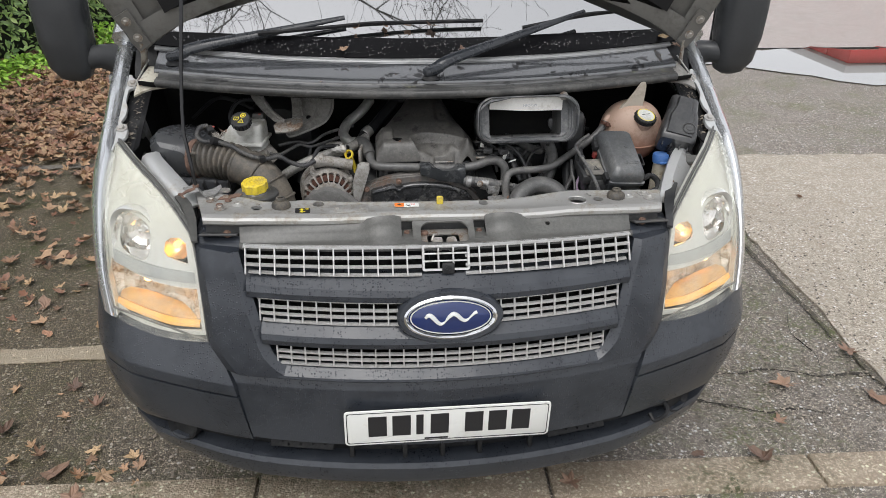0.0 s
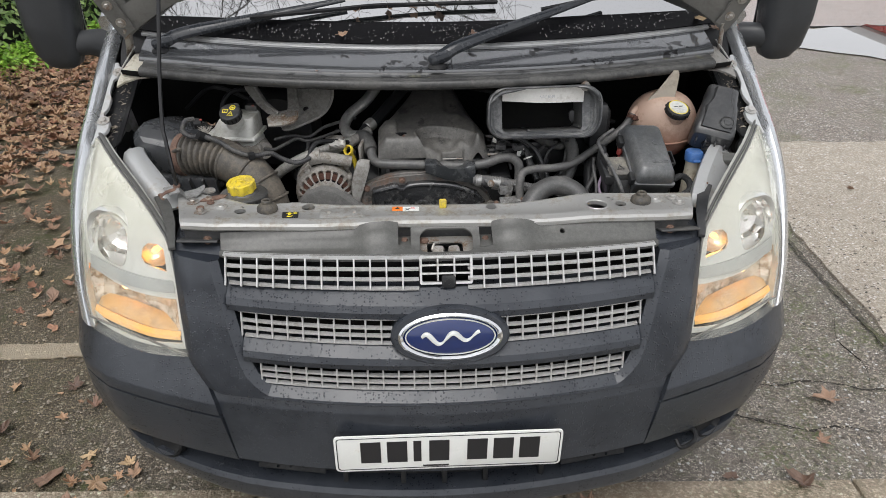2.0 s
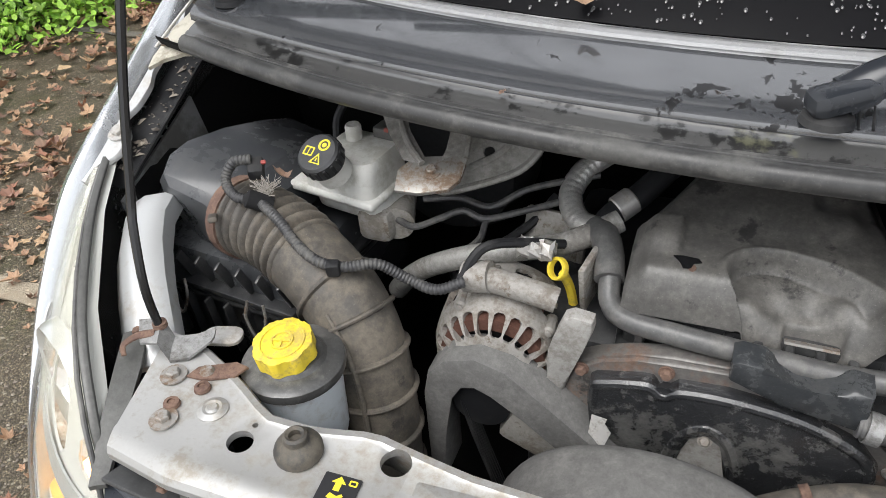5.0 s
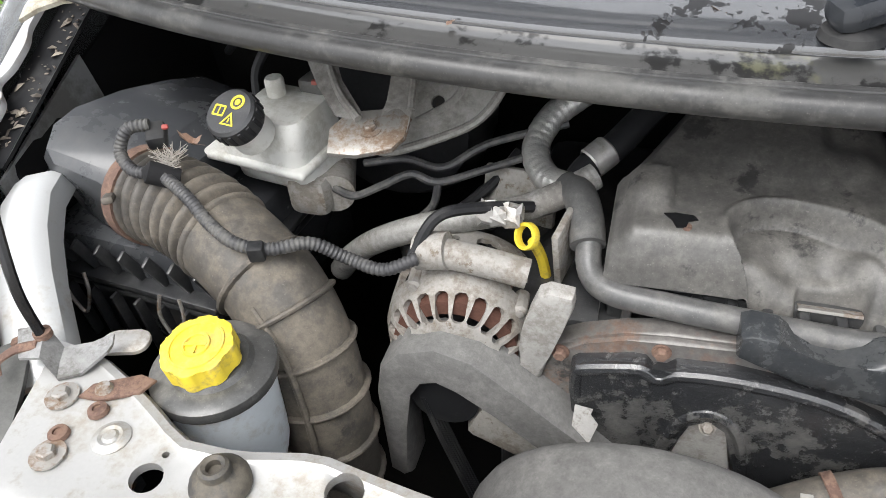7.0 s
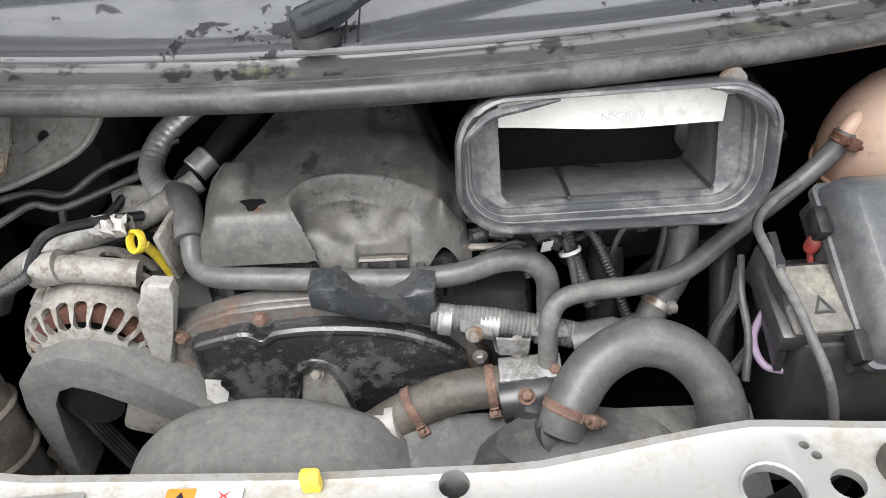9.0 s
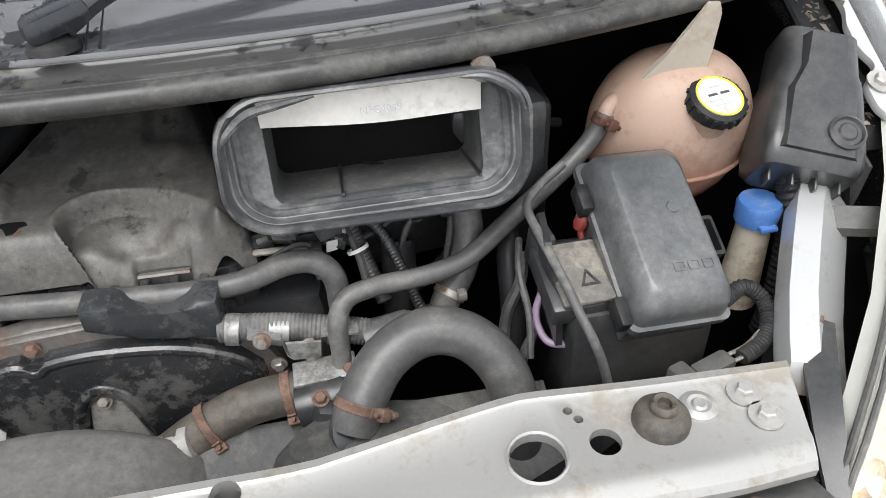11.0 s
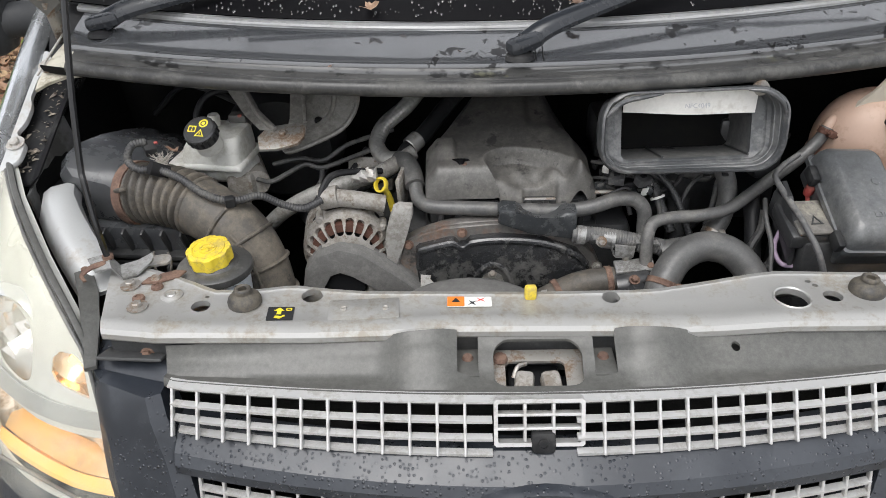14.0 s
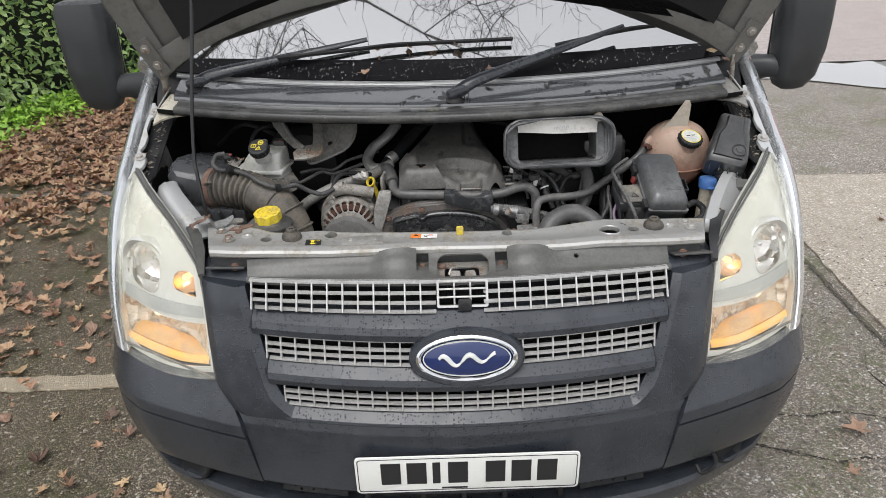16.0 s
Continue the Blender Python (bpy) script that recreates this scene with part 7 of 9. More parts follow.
sn = part("fuel_sensor", merge(lathe([(0, 0), (0.010, 0), (0.010, 0.022), (0.0075, 0.026), (0.0075, 0.040), (0.009, 0.042), (0.009, 0.050), (0, 0.050)], 14, at(0.150, 2.905, 1.035, -8, 6, 0))), black_plastic, van, "black upright sensor with a pale tip")
part("sensor_tip", lathe([(0, 0), (0.0075, 0), (0.0080, 0.008), (0.0065, 0.012), (0, 0.012)], 14, at(0.1552, 2.898, 1.0845, -8, 6, 0)), filter_white, sn, "pale tip")
for p, d in (((0.262, 2.800, 0.985), (1, 0.1, -0.1)), ((0.240, 2.868, 1.05), (0.3, -0.4, -0.8))):
    part("cable_tie", lathe([(0.0105, -0.002), (0.0125, -0.002), (0.0125, 0.002), (0.0105, 0.002)], 14, Matrix.Translation(p) @ Vector(d).to_track_quat("Z", "X").to_matrix().to_4x4()), filter_white, van, "pale cable tie")
part("sensor_stem", lathe([(0, 0), (0.006, 0), (0.006, 0.045), (0, 0.045)], 12, at(0.178, 2.79, 0.955)), cast_alloy, van)
for pts, r, mt, lb in (
    ([(0.14, 2.93, 1.08), (0.18, 2.96, 1.09), (0.22, 2.95, 1.085), (0.25, 2.92, 1.09)], 0.006, black_plastic, "black cable"),
    ([(0.26, 2.90, 1.10), (0.30, 2.93, 1.07), (0.34, 2.93, 1.06), (0.36, 2.95, 1.09)], 0.012, hose_rubber, "dark hose in the shade"),
    ([(0.318, 2.830, 0.955), (0.330, 2.842, 0.985), (0.352, 2.860, 1.012), (0.364, 2.884, 1.045), (0.360, 2.905, 1.075), (0.345, 2.925, 1.090)], 0.0165, hose_rubber, "upright grey heater hose"),
    ([(0.280, 2.86, 0.92), (0.282, 2.87, 0.98), (0.285, 2.90, 1.03)], 0.020, black_plastic, "dark upright hose"),
    ([(0.400, 2.80, 0.88), (0.402, 2.82, 0.95), (0.405, 2.86, 1.01), (0.41, 2.90, 1.04)], 0.014, black_plastic, "dark loom"),
    ([(0.462, 2.868, 1.125), (0.432, 2.852, 1.112), (0.414, 2.830, 1.104), (0.418, 2.795, 1.092), (0.427, 2.745, 1.076), (0.433, 2.715, 1.062), (0.441, 2.697, 1.045), (0.452, 2.688, 1.015), (0.461, 2.684, 0.975), (0.463, 2.684, 0.93)], 0.0048, cable_grey, "grey battery cable"),
    ([(0.425, 2.790, 1.035), (0.412, 2.775, 1.005), (0.420, 2.755, 0.985), (0.445, 2.745, 0.985)], 0.004, surf("lilac_wire", (0.34, 0.26, 0.36), 0.4, bump=0.0), "lilac wire"),
):
    part("cable" if r < 0.01 else "hose", tube(pts, r, 12, 6), mt, van, lb)
part("hose_clip", merge(lathe([(0.017, -0.004), (0.0185, -0.004), (0.0185, 0.004), (0.017, 0.004)], 18, at(0.334, 2.845, 0.990, -30, 40, 0)), rbox((0.010, 0.012, 0.010), 0.002, at(0.345, 2.828, 1.000))), steel, van, "spring hose clip")
part("conduit", ribbed([(0.15, 2.90, 1.06), (0.19, 2.90, 1.075), (0.23, 2.89, 1.07), (0.245, 2.87, 1.04), (0.262, 2.835, 1.0)], 0.0088, 44, 0.07, 12), bay_plastic, van, "ribbed black cable conduit")
part("conduit", ribbed([(0.205, 2.905, 1.09), (0.235, 2.90, 1.085), (0.265, 2.885, 1.06), (0.285, 2.86, 1.02), (0.30, 2.84, 0.98)], 0.0065, 44, 0.08, 10), bay_plastic, van, "thin ribbed cable conduit")
for x, y, z, rz in ((0.212, 2.868, 1.082, 24), (0.168, 2.872, 1.084, -12), (0.246, 2.905, 1.098, 40)):
    cp = part("connector", merge(rbox((0.026, 0.018, 0.015), 0.002, at(x, y, z, 12, 0, rz)), rbox((0.012, 0.022, 0.010), 0.002, at(x, y, z + 0.002, 12, 0, rz))), cable_grey, van, "dusty grey cable connector")
    part("connector_latch", rbox((0.010, 0.008, 0.004), 0.001, at(x, y, z + 0.009, 12, 0, rz)), black_plastic, cp)
plug = part("injector_plug", rbox((0.045, 0.030, 0.022), 0.003, at(0.195, 2.885, 1.066, 0, 0, 10)), black_plastic, van, "black cable plug with a pale end")
part("plug_end", rbox((0.012, 0.030, 0.020), 0.002, at(0.222, 2.885, 1.066, 0, 0, 10)), bright_alloy, plug)
part("oil_pipe", lathe([(0, 0), (0.009, 0), (0.009, 0.03), (0.006, 0.034), (0.006, 0.042), (0, 0.042)], 14, at(0.160, 2.90, 1.075)), black_plastic, van)
part("metal_pipe", tube([(0.13, 2.868, 1.062), (0.16, 2.866, 1.063), (0.19, 2.868, 1.060)], 0.004, 8), steel, van)

# cabin air inlet
IN = Matrix.Translation((0.270, 2.826, 1.188)) @ Euler((radians(90 - 16), radians(0), radians(0))).to_matrix().to_4x4() @ pose(0, 0, 0, 0, 0, 1.0)
o3 = rounded(0.208, 0.098, 0.012, 7)
seal = ((0.284, 0.126, 0.046, -0.045), (0.293, 0.132, 0.048, -0.010), (0.293, 0.132, 0.048, -0.002), (0.289, 0.129, 0.047, 0.006), (0.282, 0.124, 0.045, 0.008), (0.276, 0.120, 0.043, 0.003), (0.274, 0.118, 0.042, -0.008), (0.280, 0.122, 0.043, -0.014))
lips = ((0.278, 0.122, 0.042, -0.011), (0.273, 0.118, 0.040, -0.013), (0.269, 0.116, 0.038, -0.026), (0.265, 0.114, 0.036, -0.0265), (0.262, 0.112, 0.034, -0.034), (0.252, 0.108, 0.028, -0.0375), (0.240, 0.104, 0.022, -0.0365))
bm = loft([[(x, y, z) for x, y in rounded(w, h, r, 7)] for w, h, r, z in lips] + [[(x, y, z) for x, y in o3] for z in (-0.042, -0.054)], closed=True)
inlet = part("air_inlet", moved(bm, IN), inlet_rubber, van, "grey rubber-lipped cabin air inlet")
bm = loft([[(x + 0.0012 * math.sin(31 * y + 7 * z), y + 0.0016 * math.sin(43 * x) + (0.0035 * math.sin(19 * x + 1) if y > 0.05 else 0), z + 0.0025 * math.sin(37 * x + 29 * y)) for x, y in rounded(w, h, r, 12)] for w, h, r, z in seal], closed=True)
part("inlet_seal", moved(bm, IN), seal_worn, inlet, "worn black rubber seal")
for pts in ([(-0.143, 0.020, 0.002), (-0.132, 0.036, 0.009), (-0.110, 0.053, 0.011), (-0.082, 0.058, 0.009), (-0.05, 0.062, 0.006)], [(0.080, 0.063, 0.006), (0.106, 0.060, 0.010), (0.128, 0.046, 0.011), (0.140, 0.026, 0.006)]):
    part("seal_fold", moved(tube([(x, y - 0.003, z - 0.003) for x, y, z in pts], 0.0045, 8, 5, lambda q: 0.35 + 0.65 * math.sin(math.pi * q)), IN), seal_worn, inlet)
bm = loft([[(x, y, z) for x, y in o] for o, z in ((o3, -0.052), (rounded(0.210, 0.094, 0.012, 7), -0.15))], closed=True)
part("inlet_box", moved(bm, IN), inlet_dust, inlet, "dark inside of the inlet")
# near-black end sheet stands in for shade inside the inlet
part("inlet_back", prism(rounded(0.210, 0.094, 0.012, 7), 0.003, 0, IN @ Matrix.Translation((0, 0, -0.153))), deep_shade, inlet)
rows = [[(x, 0.060 - h * (0.036 + 0.0015 * math.cos(3 * x / 0.1)) - 0.004 * h * (x / 0.1), -0.020 - 0.012 * h + 0.006 * math.cos(x * 14)) for x in span(-0.104, 0.104, 14)] for h in span(0, 1, 4)]
fil = part("inlet_flap", moved(slab(rows, (0, 0, -0.003)), IN), filter_white, inlet, "white filter edge")
for k in (0.4, 2.9):
    part("inlet_rib", rbox((0.003, 0.003, 0.11), 0, IN @ Matrix.Translation((-0.06 + 0.055 * k, -0.045, -0.09))), bay_plastic, inlet)
tc_curve = bpy.data.curves.new("part_number", "FONT")
tc_curve.body, tc_curve.size, tc_curve.extrude = "NFC4049", 0.010, 0.0001
tob = new("tmp_text", tc_curve)
tme = bpy.data.meshes.new_from_object(tob.evaluated_get(bpy.context.evaluated_depsgraph_get()))
bpy.data.objects.remove(tob)
tme.transform(IN @ Matrix.Translation((-0.012, 0.034, -0.0130)))
place("part_number", tme, ink_grey, inlet, "faint printed part number", 0)
for x, y, z in ((0.30, 2.822, 1.1115), (0.33, 2.824, 1.1125)):
    part("inlet_clip", rbox((0.010, 0.008, 0.004), 0.001, at(x, y, z)), black_plastic, inlet)
part("seal_hook", lathe([(0.0, -0.004), (0.012, -0.004), (0.012, 0.004), (0.0, 0.004)], 14, at(0.375, 2.862, 1.243, 90, 0, 0)), steel, van)

# heater and gearbox clutter in the dark behind
for c, sz, rz in (((0.30, 3.0, 1.02), (0.14, 0.12, 0.10), 10), ((0.20, 3.05, 1.10), (0.10, 0.10, 0.08), 0), ((-0.27, 3.02, 0.97), (0.12, 0.10, 0.10), -20), ((0.42, 3.02, 1.05), (0.12, 0.12, 0.20), 0), ((-0.36, 2.96, 0.99), (0.07, 0.06, 0.05), 30), ((0.43, 2.93, 1.12), (0.05, 0.05, 0.12), 10)):
    part("housing", rbox(sz, 0.012, at(*c, 0, 0, rz)), bay_plastic, van, "dark housing in the shade")
for pts in ([(-0.10, 3.12, 1.16), (0.05, 3.10, 1.18), (0.18, 3.06, 1.17)], [(0.16, 2.95, 1.10), (0.22, 2.98, 1.08), (0.27, 2.95, 1.10), (0.31, 2.93, 1.09)], [(0.25, 2.99, 1.07), (0.33, 3.0, 1.10), (0.42, 2.98, 1.12), (0.50, 3.0, 1.10)], [(-0.72, 3.18, 1.10), (-0.64, 3.14, 1.17), (-0.58, 3.1, 1.18), (-0.52, 3.1, 1.15)], [(0.30, 2.90, 0.95), (0.36, 2.92, 1.0), (0.42, 2.92, 1.01)], [(-0.36, 2.95, 0.96), (-0.31, 2.97, 1.0), (-0.26, 2.98, 1.03), (-0.20, 2.99, 1.05)], [(-0.40, 2.93, 1.0), (-0.35, 2.96, 1.02), (-0.30, 2.99, 1.05), (-0.27, 3.03, 1.08)]):
    part("cable", tube(pts, 0.006, 8, 6), black_plastic, van, "black cable in the shade")
part("heat_shield", rbox((0.085, 0.012, 0.06), 0.003, at(-0.262, 2.995, 1.045, -20, 0, -8)), cast_alloy, van, "quilted grey heat shield")

# loose wiring between the cover and the air inlet
for pts, r in (([(0.128, 2.905, 1.070), (0.150, 2.890, 1.078), (0.178, 2.884, 1.072), (0.205, 2.872, 1.062), (0.228, 2.866, 1.066)], 0.0028), ([(0.135, 2.930, 1.090), (0.165, 2.905, 1.094), (0.198, 2.892, 1.080), (0.216, 2.884, 1.060)], 0.0034), ([(0.182, 2.925, 1.088), (0.200, 2.900, 1.096), (0.226, 2.890, 1.086), (0.252, 2.892, 1.070), (0.276, 2.905, 1.060)], 0.0026), ([(0.145, 2.870, 1.050), (0.160, 2.858, 1.066), (0.182, 2.858, 1.074), (0.196, 2.866, 1.060)], 0.0024), ([(0.285, 2.880, 1.030), (0.300, 2.890, 1.060), (0.330, 2.905, 1.075), (0.365, 2.915, 1.070)], 0.0036), ([(0.330, 2.870, 0.990), (0.342, 2.885, 1.03), (0.352, 2.905, 1.065), (0.372, 2.925, 1.085)], 0.0048), ([(0.398, 2.740, 0.980), (0.402, 2.765, 1.015), (0.400, 2.800, 1.045), (0.408, 2.835, 1.060)], 0.0040)):
    part("thin_cable", tube(pts, r, 8, 5), loom_black, van, "thin black cable among the hoses")
for c, sz, rot in (((0.140, 2.882, 1.062), (0.024, 0.016, 0.020), (10, 0, 25)), ((0.222, 2.866, 1.066), (0.018, 0.014, 0.014), (0, 15, -20)), ((0.172, 2.903, 1.086), (0.028, 0.018, 0.012), (20, 0, 40)), ((0.196, 2.862, 1.056), (0.016, 0.020, 0.022), (15, 0, 0))):
    plug = part("connector", rbox(sz, 0.003, at(*c, *rot)), rest_plastic, van, "small black cable connector")
    part("connector_lock", rbox((sz[0] * 0.5, sz[1] * 0.3, sz[2] * 0.25), 0.001, at(*c, *rot) @ Matrix.Translation((0, -sz[1] * 0.35, sz[2] * 0.55))), cable_grey, plug)
part("cable_tag", rbox((0.012, 0.001, 0.018), 0, at(0.214, 2.858, 1.066, 20, 0, 15)), plate_white, van, "small white cable tag")

# battery with fuse box
bat = part("battery", merge(rbox((0.150, 0.13, 0.19), 0.008, at(0.510, 2.790, 0.945)), rbox((0.075, 0.085, 0.028), 0.006, at(0.450, 2.772, 1.048, 14, 0, 2)), rbox((0.022, 0.030, 0.05), 0.006, at(0.425, 2.815, 1.060, 10, 0, 10))), bay_plastic, van, "battery with dusty terminal cover")
part("terminal_cover", rbox((0.058, 0.075, 0.006), 0.003, at(0.452, 2.764, 1.064, 14, 0, 2)), terminal_dust, bat, "dusty grey terminal cover")
part("cover_mark", frame_ring([(-0.010, -0.012), (0.010, -0.012), (0, 0.008)], [(-0.006, -0.0095), (0.006, -0.0095), (0, 0.003)], 0.001, at(0.456, 2.757, 1.0655, 14, 0, 2)), bay_plastic, bat)
part("terminal_pin", merge(lathe([(0, 0), (0.0065, 0), (0.0080, 0.006), (0.0075, 0.016), (0.005, 0.019), (0, 0.019)], 14, at(0.470, 2.826, 1.072, 10, 8, 0)), tube([(0.470, 2.826, 1.074), (0.473, 2.818, 1.054), (0.475, 2.812, 1.045)], 0.0035, 6)), red_plastic, bat, "red plastic pin")
FB = at(0.5310, 2.7690, 1.107, 26, 4, 4)
part("battery_shield", slab([[(0.421, 2.830, 1.03), (0.421, 2.832, 1.085), (0.423, 2.822, 1.100)], [(0.418, 2.780, 1.02), (0.417, 2.782, 1.080), (0.418, 2.780, 1.094)], [(0.424, 2.742, 0.99), (0.423, 2.742, 1.040), (0.424, 2.744, 1.052)]], (0.007, 0, 0)), bay_plastic, bat, "upright grey shield plate")
fuse = part("fuse_box", merge(moved(loft([[(x, y, z) for x, y in rounded(w, h, r, 5)] for w, h, r, z in ((0.108, 0.190, 0.010, -0.038), (0.108, 0.190, 0.010, -0.029), (0.101, 0.183, 0.012, -0.028), (0.097, 0.179, 0.014, -0.012), (0.092, 0.173, 0.016, -0.003), (0.076, 0.148, 0.016, 0.008), (0.070, 0.142, 0.016, 0.009))], closed=True, cap=True), FB), rbox((0.095, 0.175, 0.04), 0.004, FB @ Matrix.Translation((0, 0, -0.055)))), lid_plastic, van, "black fuse box with a clipped lid")
part("lid_boss", lathe([(0, 0), (0.007, 0), (0.006, 0.0015), (0, 0.0015)], 14, FB @ Matrix.Translation((0.012, 0.012, 0.009))), lid_plastic, fuse)
for k in range(3):
    part("lid_mark", frame_ring(rounded(0.012, 0.010, 0.001, 1), rounded(0.009, 0.007, 0.001, 1), 0.0008, FB @ Matrix.Translation((-0.004 + 0.015 * k, -0.050, 0.009))), lid_plastic, fuse)
part("lid_catch", frame_ring(rounded(0.014, 0.044, 0.003, 2), rounded(0.008, 0.036, 0.002, 2), 0.012, FB @ Matrix.Translation((0.060, -0.01, -0.03))), black_plastic, fuse)
part("lid_catch", rbox((0.014, 0.03, 0.02), 0.003, FB @ Matrix.Translation((-0.058, 0.05, -0.028))), black_plastic, fuse)
part("lid_catch", rbox((0.012, 0.03, 0.02), 0.003, FB @ Matrix.Translation((-0.058, -0.075, -0.028))), black_plastic, fuse)

# expansion tank
E1 = at(0.612, 2.945, 1.110, 6, 0, 0)
rows = []
for i in range(17):
    a = math.pi * i / 16
    r = 0.090 * math.sin(a) ** 0.8
    rows.append([E1 @ Vector((max(r, 0.0005) * 1.06 * math.cos(b), max(r, 0.0005) * 0.85 * math.sin(b), -0.094 * math.cos(a))) for b in [2 * math.pi * k / 28 for k in range(28)]])
tank = part("expansion_tank", loft(rows, closed=True, cap=True), tank_plastic, van, "round milky pink coolant expansion tank")
part("tank_seam", lathe([(0.0, -0.002), (0.0925, -0.002), (0.0935, 0.0), (0.0925, 0.002), (0.0, 0.002)], 36, E1 @ Matrix.Translation((0, 0, -0.022)) @ Matrix.Diagonal((1.045, 0.84, 1, 1))), tank_plastic, tank)
bm = loft([[(0.548, 2.918, 1.172), (0.626, 2.912, 1.180), (0.624, 2.922, 1.184), (0.552, 2.930, 1.176)], [(0.580, 2.910, 1.212), (0.628, 2.906, 1.216), (0.626, 2.914, 1.217), (0.583, 2.918, 1.214)], [(0.606, 2.904, 1.256), (0.628, 2.902, 1.257), (0.627, 2.908, 1.257), (0.607, 2.910, 1.256)], [(0.612, 2.903, 1.268), (0.624, 2.902, 1.268), (0.623, 2.906, 1.268), (0.613, 2.907, 1.268)]], closed=True, cap=True)
part("tank_fin", bm, fin_plastic, tank, "pale mounting fin")
C = Matrix.Translation((0.627, 2.884, 1.162)) @ Vector((0.10, -0.42, 0.90)).to_track_quat("Z", "Y").to_matrix().to_4x4()
part("tank_neck", lathe([(0, -0.02), (0.026, -0.02), (0.026, 0.004), (0, 0.004)], 22, C), tank_plastic, tank)
cap = part("cap", lathe([(0, 0.0), (0.0295, 0.0), (0.032, 0.005), (0.0315, 0.016), (0.0275, 0.018), (0, 0.018)], 30, C), black_plastic, tank, "black cap with a pale warning disc")
part("cap_disc", lathe([(0, 0.018), (0.026, 0.018), (0.026, 0.0187), (0, 0.0187)], 28, C), disc_print, tank, "pale printed disc")
part("cap_disc_rim", lathe([(0.0240, 0.0188), (0.026, 0.0188), (0.026, 0.0194), (0.0240, 0.0194)], 28, C), ink_yellow, tank)
for k, (dx, dy, w) in enumerate(((-0.007, 0.003, 0.011), (0.008, 0.003, 0.011), (0.0, -0.004, 0.030), (0.001, -0.010, 0.024), (0.001, 0.013, 0.012))):
    part("disc_bar", rbox((w, 0.0028 if k < 2 else 0.0018, 0.0005), 0, C @ Matrix.Translation((dx, dy, 0.0190))), ink_grey if k > 1 else bay_plastic, tank)
for k in range(20):
    part("cap_grip", rbox((0.0030, 0.0040, 0.011), 0, C @ pose(0, 0, 0, 0, 0, 18 * k) @ Matrix.Translation((0.0318, 0, 0.0095))), black_plastic, tank)
# washer bottle neck
neck = part("washer_bottle", lathe([(0.0, 0.93), (0.024, 0.93), (0.021, 0.99), (0.019, 1.03), (0.020, 1.048)], 22, at(0.669, 2.822, 0.012)), bottle_plastic, van, "yellowed washer bottle neck with blue cap")
part("cap", merge(lathe([(0.0, 1.046), (0.023, 1.046), (0.024, 1.066), (0.022, 1.071), (0.0, 1.072)], 26, at(0.669, 2.822, 0.008)), rbox((0.02, 0.012, 0.006), 0.002, at(0.669, 2.799, 1.058))), blue_plastic, neck, "blue snap cap")
part("corrugated_pipe", ribbed([(0.700, 2.80, 0.90), (0.703, 2.80, 0.98), (0.700, 2.81, 1.06), (0.695, 2.83, 1.11)], 0.014, 26, 0.15, 14), black_plastic, van, "corrugated black pipe")
# black canister on the wing
K = at(0.736, 2.884, 1.152, 34, 10, -20)
rings = [(0.080, 0.066, 0.046), (0.072, 0.080, 0.066), (0.024, 0.084, 0.076), (0.012, 0.092, 0.078), (-0.060, 0.104, 0.084), (-0.082, 0.104, 0.080), (-0.092, 0.094, 0.064)]
can = part("canister", moved(loft([[(x, y, z) for x, z in rounded(w, h, 0.014, 4)] for y, w, h in rings], closed=True, cap=True), K), bay_plastic, van, "black plastic canister bolted to the wing", 40)
part("canister_ridge", loft([[K @ Vector((x, y, z)) for x, z in ((-0.5 * w, 0.030), (-0.36 * w, 0.046), (0.36 * w, 0.046), (0.5 * w, 0.030))] for y, w in ((0.060, 0.050), (0.020, 0.056), (-0.010, 0.086), (-0.078, 0.094))], closed=True, cap=True), bay_plastic, can, "", 25)
part("canister_boss", lathe([(0, 0), (0.019, 0), (0.019, 0.004), (0.016, 0.006), (0.014, 0.003), (0.010, 0.003), (0.008, 0.005), (0, 0.005)], 24, K @ Matrix.Translation((0.024, -0.052, 0.045))), bay_plastic, can)
for k in range(4):
    part("canister_rib", rbox((0.003, 0.022, 0.020), 0.001, K @ Matrix.Translation((-0.036 + 0.024 * k, -0.094, 0.006))), bay_plastic, can)
part("canister_foot", slab([[(0.690, 2.800, 1.085), (0.770, 2.770, 1.090)], [(0.695, 2.775, 1.072), (0.775, 2.745, 1.078)]], (0, 0, -0.01)), trim_plastic, can)
# right-hand loom to the headlamp
lm = part("lamp_loom", ribbed([(0.580, 2.715, 1.045), (0.605, 2.725, 1.050), (0.622, 2.715, 1.040), (0.618, 2.692, 1.030), (0.600, 2.672, 1.026), (0.575, 2.660, 1.024)], 0.0085, 34, 0.14, 10), black_plastic, van, "corrugated headlamp loom")
part("lamp_plug", merge(rbox((0.042, 0.020, 0.018), 0.004, at(0.545, 2.656, 1.020, 0, 0, 20)), rbox((0.020, 0.026, 0.024), 0.004, at(0.515, 2.652, 1.016, 0, 0, 20))), trim_plastic, lm, "grey cable plug")
for dy in (-0.005, 0.004):
    part("lamp_wire", tube([(0.565, 2.662 + dy, 1.024), (0.585, 2.668 + dy, 1.026), (0.605, 2.680 + dy, 1.030)], 0.0022, 6), steel, lm)

